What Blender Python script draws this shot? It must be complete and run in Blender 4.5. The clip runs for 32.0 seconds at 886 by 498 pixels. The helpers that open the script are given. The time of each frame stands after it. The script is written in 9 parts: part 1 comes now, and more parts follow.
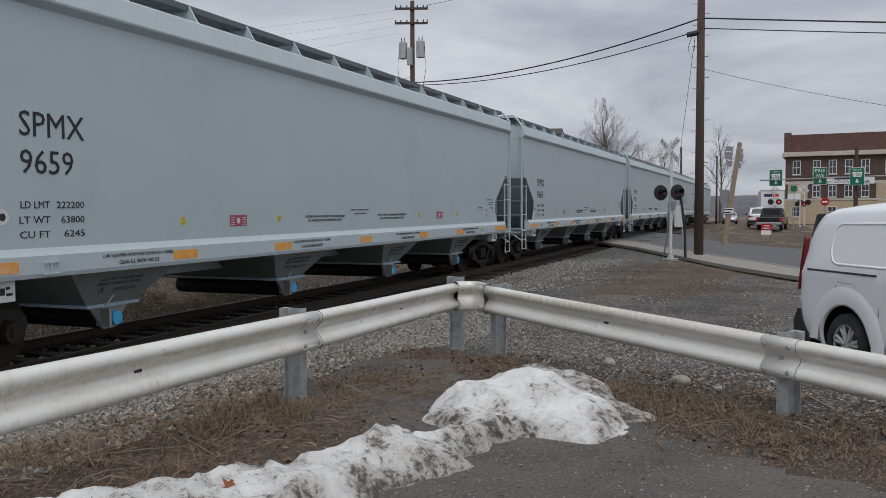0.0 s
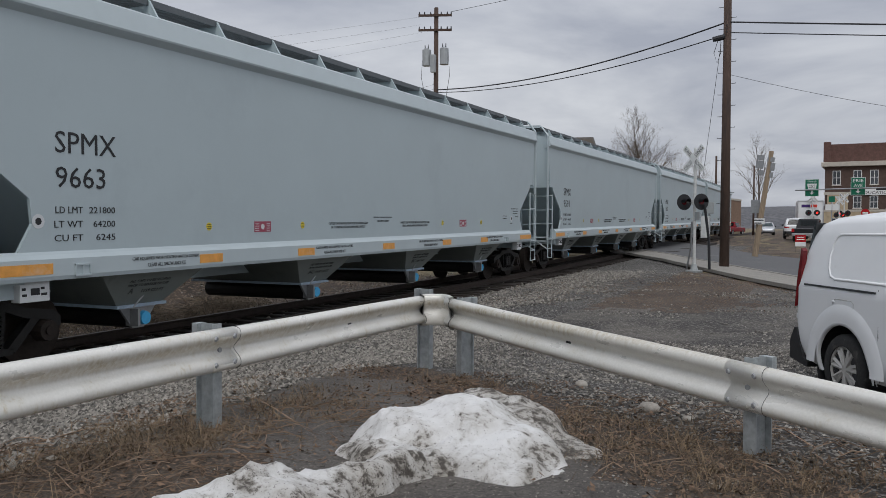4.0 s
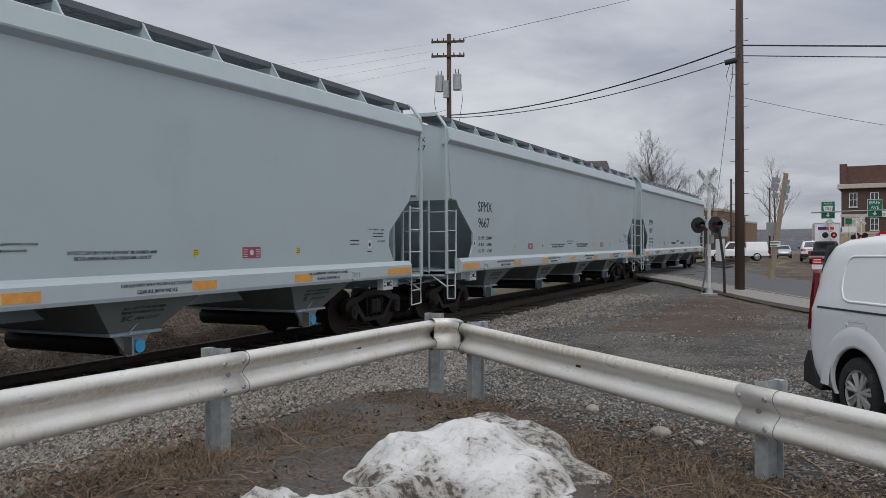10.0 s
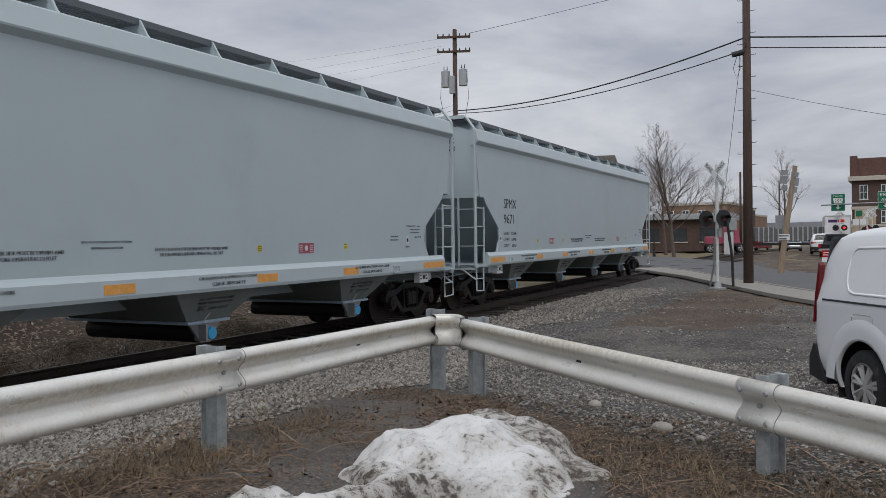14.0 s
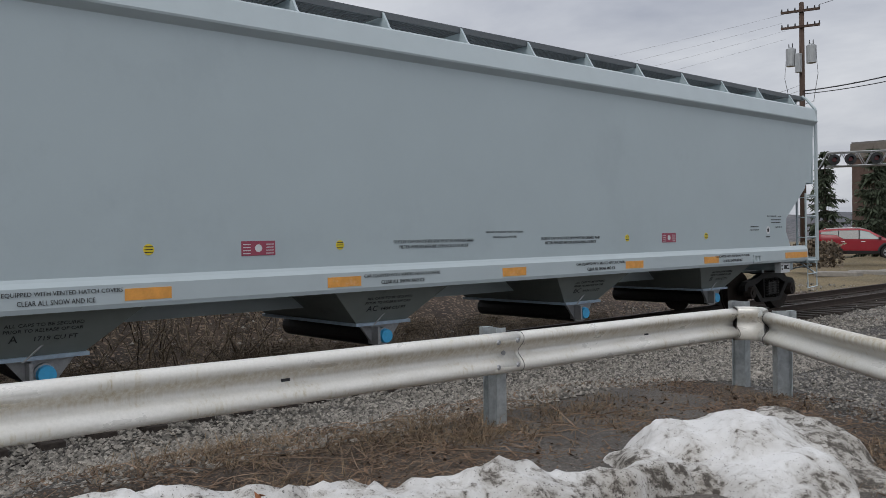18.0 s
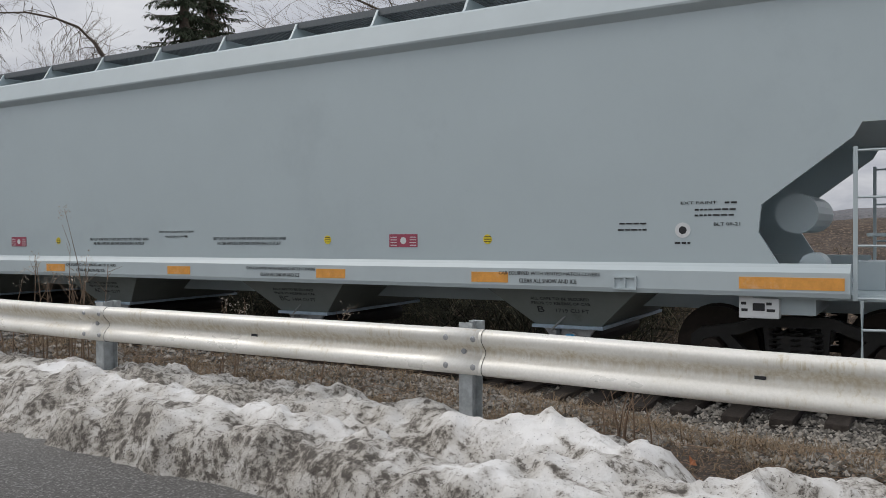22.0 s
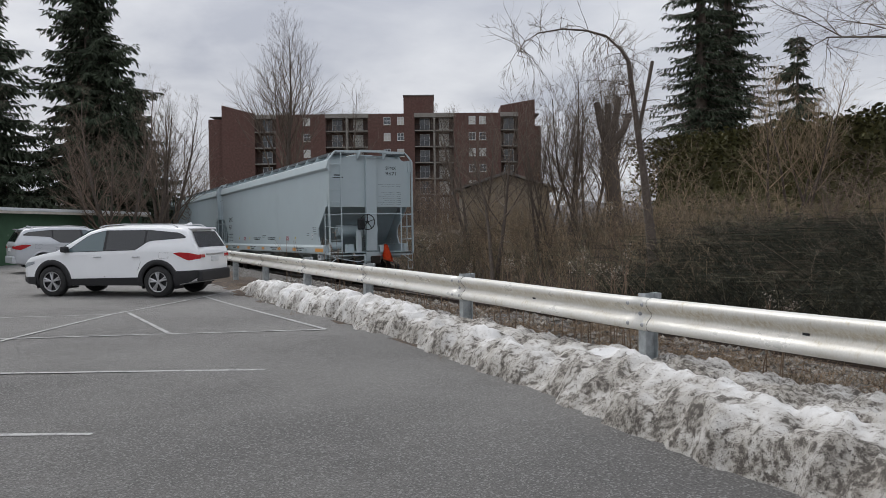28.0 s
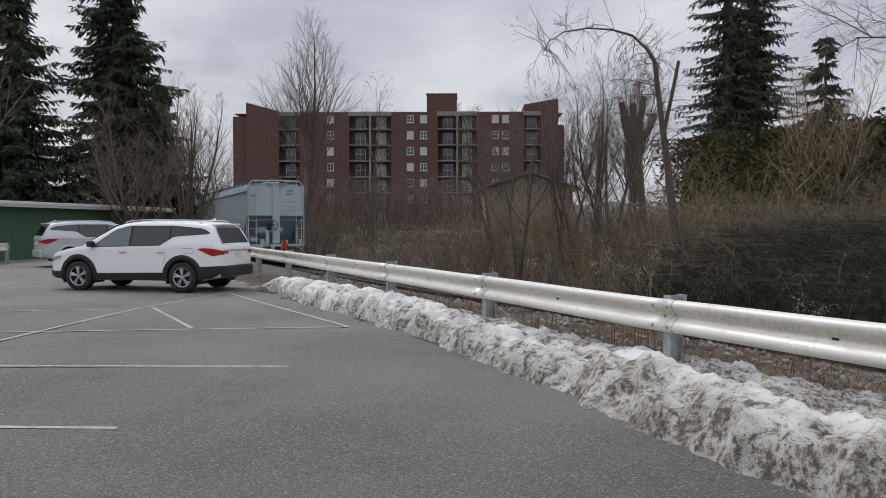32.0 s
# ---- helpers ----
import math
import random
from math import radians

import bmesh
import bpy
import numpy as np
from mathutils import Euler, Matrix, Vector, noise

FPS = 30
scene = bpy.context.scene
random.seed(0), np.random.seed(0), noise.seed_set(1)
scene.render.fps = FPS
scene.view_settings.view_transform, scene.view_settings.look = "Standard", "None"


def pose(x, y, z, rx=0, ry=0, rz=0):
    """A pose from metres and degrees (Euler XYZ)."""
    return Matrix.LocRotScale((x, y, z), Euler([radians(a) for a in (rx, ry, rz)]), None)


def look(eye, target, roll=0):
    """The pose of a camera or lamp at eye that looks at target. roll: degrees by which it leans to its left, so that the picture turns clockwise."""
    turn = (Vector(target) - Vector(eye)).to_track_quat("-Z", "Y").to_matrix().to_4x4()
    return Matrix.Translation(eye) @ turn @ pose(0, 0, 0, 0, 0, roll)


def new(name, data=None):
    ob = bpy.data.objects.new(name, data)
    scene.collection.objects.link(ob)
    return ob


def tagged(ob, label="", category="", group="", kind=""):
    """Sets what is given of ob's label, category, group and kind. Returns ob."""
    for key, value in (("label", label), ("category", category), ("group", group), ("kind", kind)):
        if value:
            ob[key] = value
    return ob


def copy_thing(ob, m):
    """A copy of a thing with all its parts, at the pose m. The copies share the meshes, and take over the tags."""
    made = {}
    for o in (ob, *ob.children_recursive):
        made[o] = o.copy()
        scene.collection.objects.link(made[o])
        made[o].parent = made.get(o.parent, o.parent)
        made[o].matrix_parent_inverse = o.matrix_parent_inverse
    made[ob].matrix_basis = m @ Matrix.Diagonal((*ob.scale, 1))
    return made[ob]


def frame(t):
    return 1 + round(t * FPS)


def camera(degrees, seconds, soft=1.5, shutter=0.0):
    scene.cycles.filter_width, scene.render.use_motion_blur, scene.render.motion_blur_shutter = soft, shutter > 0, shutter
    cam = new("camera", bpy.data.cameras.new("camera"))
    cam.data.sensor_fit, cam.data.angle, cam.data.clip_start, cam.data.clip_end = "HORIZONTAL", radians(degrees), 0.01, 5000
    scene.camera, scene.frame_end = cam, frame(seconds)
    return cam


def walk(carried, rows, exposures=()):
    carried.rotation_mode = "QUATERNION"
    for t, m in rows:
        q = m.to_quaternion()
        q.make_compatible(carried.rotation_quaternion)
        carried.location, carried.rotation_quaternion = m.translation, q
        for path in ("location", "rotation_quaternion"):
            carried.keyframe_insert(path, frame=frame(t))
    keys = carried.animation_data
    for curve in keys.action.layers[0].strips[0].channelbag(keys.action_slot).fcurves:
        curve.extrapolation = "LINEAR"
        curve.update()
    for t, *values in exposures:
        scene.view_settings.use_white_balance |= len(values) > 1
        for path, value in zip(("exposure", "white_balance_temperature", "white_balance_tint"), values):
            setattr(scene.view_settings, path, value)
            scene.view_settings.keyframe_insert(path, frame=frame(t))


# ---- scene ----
cam = camera(56.04, 32.0, soft=0.45)


def view(x, y, z, yaw, pitch, roll):
    """A camera pose: yaw to the left from +y, pitch up, roll as in look()."""
    a, b = radians(yaw), radians(pitch)
    eye = Vector((x, y, z))
    return look(eye, eye + Vector((-math.sin(a) * math.cos(b), math.cos(a) * math.cos(b), math.sin(b))), roll)


PATH = [
    (0.0, view(3.547, -5.825, 1.528, 21.78, -2.29, -0.08)),
    (0.5, view(3.606, -5.675, 1.529, 22.08, -2.33, -0.11)),
    (1.0, view(3.740, -5.520, 1.525, 22.36, -2.33, -0.34)),
    (1.5, view(3.821, -5.409, 1.520, 22.68, -2.23, -0.27)),
    (2.0, view(3.859, -5.262, 1.498, 23.08, -2.17, -0.28)),
    (2.5, view(3.872, -5.110, 1.506, 23.22, -2.17, 0.10)),
    (3.0, view(3.897, -5.017, 1.505, 23.32, -2.13, 0.37)),
    (3.5, view(3.952, -4.928, 1.508, 23.66, -2.06, 0.46)),
    (4.0, view(4.003, -4.863, 1.509, 24.28, -1.65, 0.25)),
    (4.5, view(4.031, -4.843, 1.508, 25.02, -1.28, 0.28)),
    (6.5, view(4.041, -4.837, 1.505, 25.55, -0.51, -0.02)),
    (7.0, view(4.047, -4.841, 1.506, 25.61, -0.50, -0.01)),
    (7.5, view(4.050, -4.834, 1.503, 25.62, -0.47, -0.08)),
    (8.0, view(4.064, -4.868, 1.503, 25.59, -0.17, -0.07)),
    (8.5, view(4.063, -4.852, 1.506, 25.58, -0.14, -0.16)),
    (9.0, view(4.060, -4.854, 1.507, 25.55, -0.13, -0.17)),
    (9.5, view(4.053, -4.849, 1.505, 25.44, -0.06, -0.09)),
    (10.0, view(4.054, -4.849, 1.505, 25.30, 0.04, -0.07)),
    (10.5, view(4.056, -4.837, 1.502, 25.16, 0.09, -0.06)),
    (11.0, view(4.059, -4.842, 1.502, 25.02, 0.10, 0.03)),
    (11.5, view(4.066, -4.849, 1.505, 24.99, 0.08, -0.04)),
    (12.0, view(4.072, -4.844, 1.506, 25.11, 0.09, -0.12)),
    (12.5, view(4.092, -4.840, 1.502, 25.23, 0.13, -0.26)),
    (13.0, view(4.104, -4.826, 1.493, 25.43, 0.03, -0.46)),
    (13.5, view(4.103, -4.802, 1.494, 25.75, -0.16, -0.56)),
    (15.5, view(4.205, -4.482, 1.487, 26.61, -0.25, -0.43)),
    (16.0, view(4.265, -4.430, 1.466, 28.64, -0.26, -0.34)),
    (16.5, view(4.303, -4.407, 1.454, 34.14, -0.45, -0.48)),
    (17.0, view(4.349, -4.435, 1.457, 41.23, -0.47, -0.72)),
    (17.5, view(4.396, -4.448, 1.443, 45.01, -0.51, -0.69)),
    (18.0, view(4.552, -4.545, 1.435, 48.99, -0.37, -0.68)),
    (18.5, view(4.678, -4.518, 1.439, 57.18, -0.43, -0.74)),
    (19.0, view(4.708, -4.567, 1.439, 64.70, -0.70, -0.70)),
    (19.5, view(4.778, -4.567, 1.446, 70.15, -0.94, -0.55)),
    (20.0, view(4.829, -4.618, 1.445, 76.74, -0.93, -0.49)),
    (20.5, view(4.928, -4.624, 1.452, 87.39, -1.15, -0.26)),
    (21.0, view(4.887, -4.756, 1.464, 97.22, -1.28, -0.41)),
    (21.5, view(4.909, -4.777, 1.475, 108.09, -1.31, -0.10)),
    (22.0, view(4.945, -4.896, 1.476, 120.38, -1.55, -0.03)),
    (22.5, view(4.970, -4.939, 1.473, 130.35, -1.43, -0.07)),
    (23.0, view(4.982, -5.002, 1.463, 137.76, -1.44, -0.09)),
    (23.5, view(5.000, -5.018, 1.460, 143.80, -1.40, -0.27)),
    (24.0, view(5.035, -5.050, 1.456, 148.56, -1.42, -0.37)),
    (24.5, view(5.062, -5.079, 1.453, 151.17, -1.49, -0.30)),
    (25.0, view(5.071, -5.097, 1.453, 152.27, -1.56, -0.17)),
    (25.5, view(5.081, -5.100, 1.451, 152.85, -1.52, -0.10)),
    (27.5, view(5.098, -5.124, 1.448, 154.13, -1.61, -0.52)),
    (28.0, view(5.101, -5.124, 1.446, 154.44, -1.58, -0.59)),
    (28.5, view(5.101, -5.130, 1.448, 154.79, -1.58, -0.60)),
    (29.0, view(5.113, -5.130, 1.445, 155.05, -1.64, -0.53)),
    (29.5, view(5.115, -5.135, 1.447, 155.32, -1.68, -0.47)),
    (30.0, view(5.117, -5.140, 1.447, 155.46, -1.67, -0.34)),
    (30.5, view(5.110, -5.147, 1.446, 155.61, -1.67, -0.19)),
    (31.0, view(5.109, -5.156, 1.445, 155.67, -1.67, -0.09)),
    (31.5, view(5.106, -5.152, 1.446, 155.83, -1.67, -0.01)),
    (32.0, view(5.112, -5.155, 1.449, 155.92, -1.67, 0.03)),
]
walk(cam, PATH, [(0.0, -0.09, 6480, 10), (16.0, -0.09, 6500, 10), (20.0, 0.0, 6600, 10), (23.0, 0.14, 6780, 10), (25.0, 0.10, 6620, 10), (28.0, 0.18, 6600, 10), (32.0, 0.14, 6550, 10)])

# ---- overcast daylight ----
world = bpy.data.worlds.new("overcast")
scene.world = world
world.use_nodes = True
wn, wl = world.node_tree.nodes, world.node_tree.links
wn.clear()
w_out = wn.new("ShaderNodeOutputWorld")
w_bg = wn.new("ShaderNodeBackground")
w_sky = wn.new("ShaderNodeTexSky")
w_sky.sky_type, w_sky.sun_disc = "NISHITA", False
w_sky.sun_elevation, w_sky.sun_rotation = radians(51), radians(160)
w_sky.dust_density, w_sky.air_density = 6.0, 1.0
# a cloud deck veils nearly all of the blue sky: cool grey with lighter breaks
w_co = wn.new("ShaderNodeTexCoord")
w_sep = wn.new("ShaderNodeSeparateXYZ")
w_map = wn.new("ShaderNodeVectorMath"); w_map.operation = "DIVIDE"
w_add = wn.new("ShaderNodeMath"); w_add.operation = "ADD"; w_add.inputs[1].default_value = 0.16
w_abs = wn.new("ShaderNodeMath"); w_abs.operation = "ABSOLUTE"
w_cmb = wn.new("ShaderNodeCombineXYZ")
w_n1 = wn.new("ShaderNodeTexNoise")
w_n1.inputs["Scale"].default_value, w_n1.inputs["Detail"].default_value, w_n1.inputs["Roughness"].default_value = 0.9, 7.0, 0.55
w_n1.inputs["Distortion"].default_value = 0.35
w_rmp = wn.new("ShaderNodeValToRGB")
w_rmp.color_ramp.elements[0].position, w_rmp.color_ramp.elements[0].color = 0.36, (4.15, 4.45, 5.2, 1)
w_rmp.color_ramp.elements[1].position, w_rmp.color_ramp.elements[1].color = 0.67, (7.35, 7.6, 8.05, 1)
w_mix = wn.new("ShaderNodeMix"); w_mix.data_type = "RGBA"; w_mix.inputs[0].default_value = 0.94
wl.new(w_co.outputs["Generated"], w_sep.inputs[0])
wl.new(w_sep.outputs["Z"], w_abs.inputs[0]); wl.new(w_abs.outputs[0], w_add.inputs[0])
wl.new(w_add.outputs[0], w_cmb.inputs[0]); wl.new(w_add.outputs[0], w_cmb.inputs[1]); w_cmb.inputs[2].default_value = 1.0
wl.new(w_co.outputs["Generated"], w_map.inputs[0]); wl.new(w_cmb.outputs[0], w_map.inputs[1])
wl.new(w_map.outputs[0], w_n1.inputs["Vector"])
wl.new(w_n1.outputs["Fac"], w_rmp.inputs[0])
wl.new(w_sky.outputs[0], w_mix.inputs[6]); wl.new(w_rmp.outputs[0], w_mix.inputs[7])
# an overcast sky is brighter overhead than at the horizon
w_grad = wn.new("ShaderNodeMath"); w_grad.operation = "MULTIPLY_ADD"
w_grad.inputs[1].default_value, w_grad.inputs[2].default_value = 0.55, 0.88
w_scl = wn.new("ShaderNodeVectorMath"); w_scl.operation = "SCALE"
wl.new(w_abs.outputs[0], w_grad.inputs[0])
wl.new(w_mix.outputs[2], w_scl.inputs[0]); wl.new(w_grad.outputs[0], w_scl.inputs[3])
wl.new(w_scl.outputs[0], w_bg.inputs[0])
w_bg.inputs[1].default_value = 0.10
wl.new(w_bg.outputs[0], w_out.inputs[0])

sun_data = bpy.data.lights.new("sun", "SUN")
sun_data.energy, sun_data.angle, sun_data.color = 1.05, radians(35), (1.0, 0.985, 0.96)
sun = new("sun", sun_data)
sun.matrix_world = look((14, -38, 51), (0, 0, 0))
scene.view_settings.exposure = 0.0

# ---- materials ----
def mat(name, color, rough=0.6, metal=0.0, vary=0.15, scale=6.0, bump=0.0, bump_scale=60.0, dark=None, dark_at=0.62, dark_scale=1.5, rand=0.0, spec=0.5, stretch=(1, 1, 1), island=0.0):
    """A surface with fine grain, larger stains, wear and relief. dark: the stains' colour, above dark_at of a large noise."""
    m = bpy.data.materials.new(name)
    m.use_nodes = True
    n, l = m.node_tree.nodes, m.node_tree.links
    b = n["Principled BSDF"]
    b.inputs["Roughness"].default_value, b.inputs["Metallic"].default_value = rough, metal
    b.inputs["Specular IOR Level"].default_value = spec
    co = n.new("ShaderNodeTexCoord")
    mp = n.new("ShaderNodeMapping")
    mp.inputs["Scale"].default_value = stretch
    l.new(co.outputs["Object"], mp.inputs[0])
    src = mp.outputs[0]
    fine = n.new("ShaderNodeTexNoise")
    fine.inputs["Scale"].default_value, fine.inputs["Detail"].default_value = scale, 6.0
    fine.inputs["Roughness"].default_value = 0.65
    l.new(src, fine.inputs["Vector"])
    rp = n.new("ShaderNodeValToRGB")
    c = Vector(color[:3])
    rp.color_ramp.elements[0].position, rp.color_ramp.elements[1].position = 0.32, 0.68
    rp.color_ramp.elements[0].color = (*(c * (1 - vary)), 1)
    rp.color_ramp.elements[1].color = (*(c * (1 + vary)), 1)
    l.new(fine.outputs["Fac"], rp.inputs[0])
    col = rp.outputs[0]
    if dark:
        big = n.new("ShaderNodeTexNoise")
        big.inputs["Scale"].default_value, big.inputs["Detail"].default_value = dark_scale, 8.0
        big.inputs["Roughness"].default_value = 0.7
        l.new(src, big.inputs["Vector"])
        br = n.new("ShaderNodeValToRGB")
        br.color_ramp.elements[0].position, br.color_ramp.elements[1].position = dark_at - 0.06, dark_at + 0.08
        l.new(big.outputs["Fac"], br.inputs[0])
        mx = n.new("ShaderNodeMix"); mx.data_type = "RGBA"
        mx.inputs[7].default_value = (*dark, 1)
        l.new(br.outputs[0], mx.inputs[0]); l.new(col, mx.inputs[6])
        col = mx.outputs[2]
    if rand or island:
        hs = n.new("ShaderNodeHueSaturation")
        if rand:
            inf = n.new("ShaderNodeObjectInfo"); r_out = inf.outputs["Random"]
        else:
            inf = n.new("ShaderNodeNewGeometry"); r_out = inf.outputs["Random Per Island"]
        mr = n.new("ShaderNodeMapRange")
        k = rand or island
        mr.inputs["To Min"].default_value, mr.inputs["To Max"].default_value = 1 - k, 1 + k
        l.new(r_out, mr.inputs["Value"])
        l.new(mr.outputs[0], hs.inputs["Value"]); l.new(col, hs.inputs["Color"])
        col = hs.outputs[0]
    l.new(col, b.inputs["Base Color"])
    if bump:
        bn = n.new("ShaderNodeTexNoise")
        bn.inputs["Scale"].default_value, bn.inputs["Detail"].default_value = bump_scale, 5.0
        l.new(src, bn.inputs["Vector"])
        bp = n.new("ShaderNodeBump")
        bp.inputs["Strength"].default_value, bp.inputs["Distance"].default_value = min(1.0, bump), 0.02
        l.new(bn.outputs["Fac"], bp.inputs["Height"])
        l.new(bp.outputs[0], b.inputs["Normal"])
    return m


def glass(name, color=(0.05, 0.06, 0.065), rough=0.03):
    """Dark tinted window glass, glossy."""
    m = bpy.data.materials.new(name)
    m.use_nodes = True
    b = m.node_tree.nodes["Principled BSDF"]
    b.inputs["Base Color"].default_value, b.inputs["Roughness"].default_value = (*color, 1), rough
    b.inputs["Specular IOR Level"].default_value = 0.8
    return m


def glow(name, color, strength):
    m = bpy.data.materials.new(name)
    m.use_nodes = True
    b = m.node_tree.nodes["Principled BSDF"]
    b.inputs["Base Color"].default_value = (*color, 1)
    b.inputs["Emission Color"].default_value, b.inputs["Emission Strength"].default_value = (*color, 1), strength
    return m


M_CAR = mat("hopper_grey_paint", (0.450, 0.528, 0.556), 0.42, 0.0, 0.025, 0.7, 0.03, 2.0, dark=(0.420, 0.493, 0.522), dark_at=0.60, dark_scale=0.5)
M_CAR_LITE = mat("hopper_trim_paint", (0.47, 0.54, 0.565), 0.38, 0.0, 0.03, 2.0)
M_GRATE = mat("walkway_grating", (0.13, 0.145, 0.155), 0.5, 0.3, 0.1, 30.0)
M_DARK = mat("truck_black_steel", (0.011, 0.0105, 0.010), 0.6, 0.1, 0.35, 12.0, 0.2, 60.0, dark=(0.028, 0.022, 0.018), dark_at=0.64, dark_scale=4.0)
M_RUST = mat("rusty_wheel_steel", (0.024, 0.017, 0.013), 0.75, 0.3, 0.3, 15.0, 0.2, 80.0)
M_BLACK = mat("black_stencil", (0.018, 0.019, 0.022), 0.6, 0.0, 0.1, 8.0)
M_ORANGE = mat("orange_reflector", (0.78, 0.36, 0.08), 0.35, 0.0, 0.12, 9.0, dark=(0.80, 0.48, 0.25), dark_at=0.6, dark_scale=3.0)
M_YELLOW = mat("yellow_sticker", (0.75, 0.60, 0.03), 0.4, 0.0, 0.05, 9.0)
M_MAROON = mat("maroon_sticker", (0.33, 0.06, 0.10), 0.4, 0.0, 0.1, 9.0)
M_WHITE = mat("white_paint", (0.78, 0.79, 0.80), 0.35, 0.0, 0.03, 3.0)
M_BLUE = mat("blue_outlet_cap", (0.06, 0.42, 0.75), 0.45, 0.0, 0.1, 12.0)
M_FLAG = mat("orange_flag_cloth", (0.95, 0.10, 0.02), 0.75, 0.0, 0.1, 12.0, 0.3, 30.0)
M_POST = mat("galvanized_post", (0.42, 0.45, 0.46), 0.5, 0.45, 0.22, 14.0, 0.1, 60.0, dark=(0.30, 0.32, 0.33), dark_at=0.58, dark_scale=5.0)
M_BOLT = mat("bolt_steel", (0.36, 0.37, 0.38), 0.45, 0.6, 0.1, 30.0)
M_RAIL = mat("rail_steel", (0.055, 0.040, 0.032), 0.55, 0.4, 0.25, 10.0, 0.1, 60.0)
M_TIE = mat("creosote_timber", (0.040, 0.032, 0.027), 0.9, 0.0, 0.35, 18.0, 0.5, 50.0, stretch=(0.4, 1, 1), rand=0.25)
M_STONE = mat("ballast_stone", (0.222, 0.206, 0.182), 0.85, 0.0, 0.25, 20.0, 0.3, 60.0, island=0.70)
M_WOOD_POLE = mat("weathered_pole_wood", (0.085, 0.055, 0.042), 0.9, 0.0, 0.3, 10.0, 0.5, 30.0, stretch=(3, 3, 0.25), dark=(0.055, 0.04, 0.035), dark_at=0.57, dark_scale=2.0)
M_LINE = mat("worn_white_line", (0.40, 0.40, 0.39), 0.7, 0.0, 0.1, 20.0, dark=(0.17, 0.17, 0.17), dark_at=0.55, dark_scale=9.0)
M_CONC = mat("old_concrete", (0.28, 0.262, 0.235), 0.9, 0.0, 0.15, 9.0, 0.3, 60.0, dark=(0.22, 0.21, 0.19), dark_at=0.6, dark_scale=1.2)
M_ROAD = mat("road_asphalt", (0.105, 0.105, 0.108), 0.85, 0.0, 0.2, 40.0, 0.3, 80.0, dark=(0.15, 0.15, 0.15), dark_at=0.62, dark_scale=0.4)
M_WIRE = mat("black_cable", (0.02, 0.02, 0.022), 0.6)
M_BRICK = mat("red_brick", (0.125, 0.068, 0.056), 0.9, 0.0, 0.25, 3.0, dark=(0.11, 0.048, 0.042), dark_at=0.6, dark_scale=0.35)
M_BARK = mat("grey_bark", (0.120, 0.096, 0.080), 0.95, 0.0, 0.3, 12.0, 0.4, 30.0)
M_TWIG = mat("brown_twigs", (0.140, 0.110, 0.086), 0.95, 0.0, 0.3, 5.0, island=0.35)
M_LEAF = mat("brown_leaf", (0.28, 0.11, 0.05), 0.8, 0.0, 0.3, 30.0)
M_NEEDLE = mat("spruce_needles", (0.060, 0.075, 0.050), 0.9, 0.0, 0.3, 1.2, island=0.6, spec=0.2)
M_HEDGE = mat("hedge_leaves", (0.105, 0.102, 0.042), 0.85, 0.0, 0.3, 3.0, island=0.6)
M_BUSH_TWIG = mat("red_brown_twigs", (0.165, 0.122, 0.094), 0.95, 0.0, 0.3, 5.0, island=0.45)
M_BRUSH = mat("tangled_brush", (0.150, 0.118, 0.084), 0.95, 0.0, 0.3, 4.0, island=0.8)
M_BRUSH_TAN = mat("pale_brush", (0.29, 0.22, 0.145), 0.95, 0.0, 0.3, 4.0, island=0.45)
M_BRUSH_DARK = mat("dark_green_brush", (0.046, 0.047, 0.032), 0.95, 0.0, 0.3, 4.0, island=0.8)


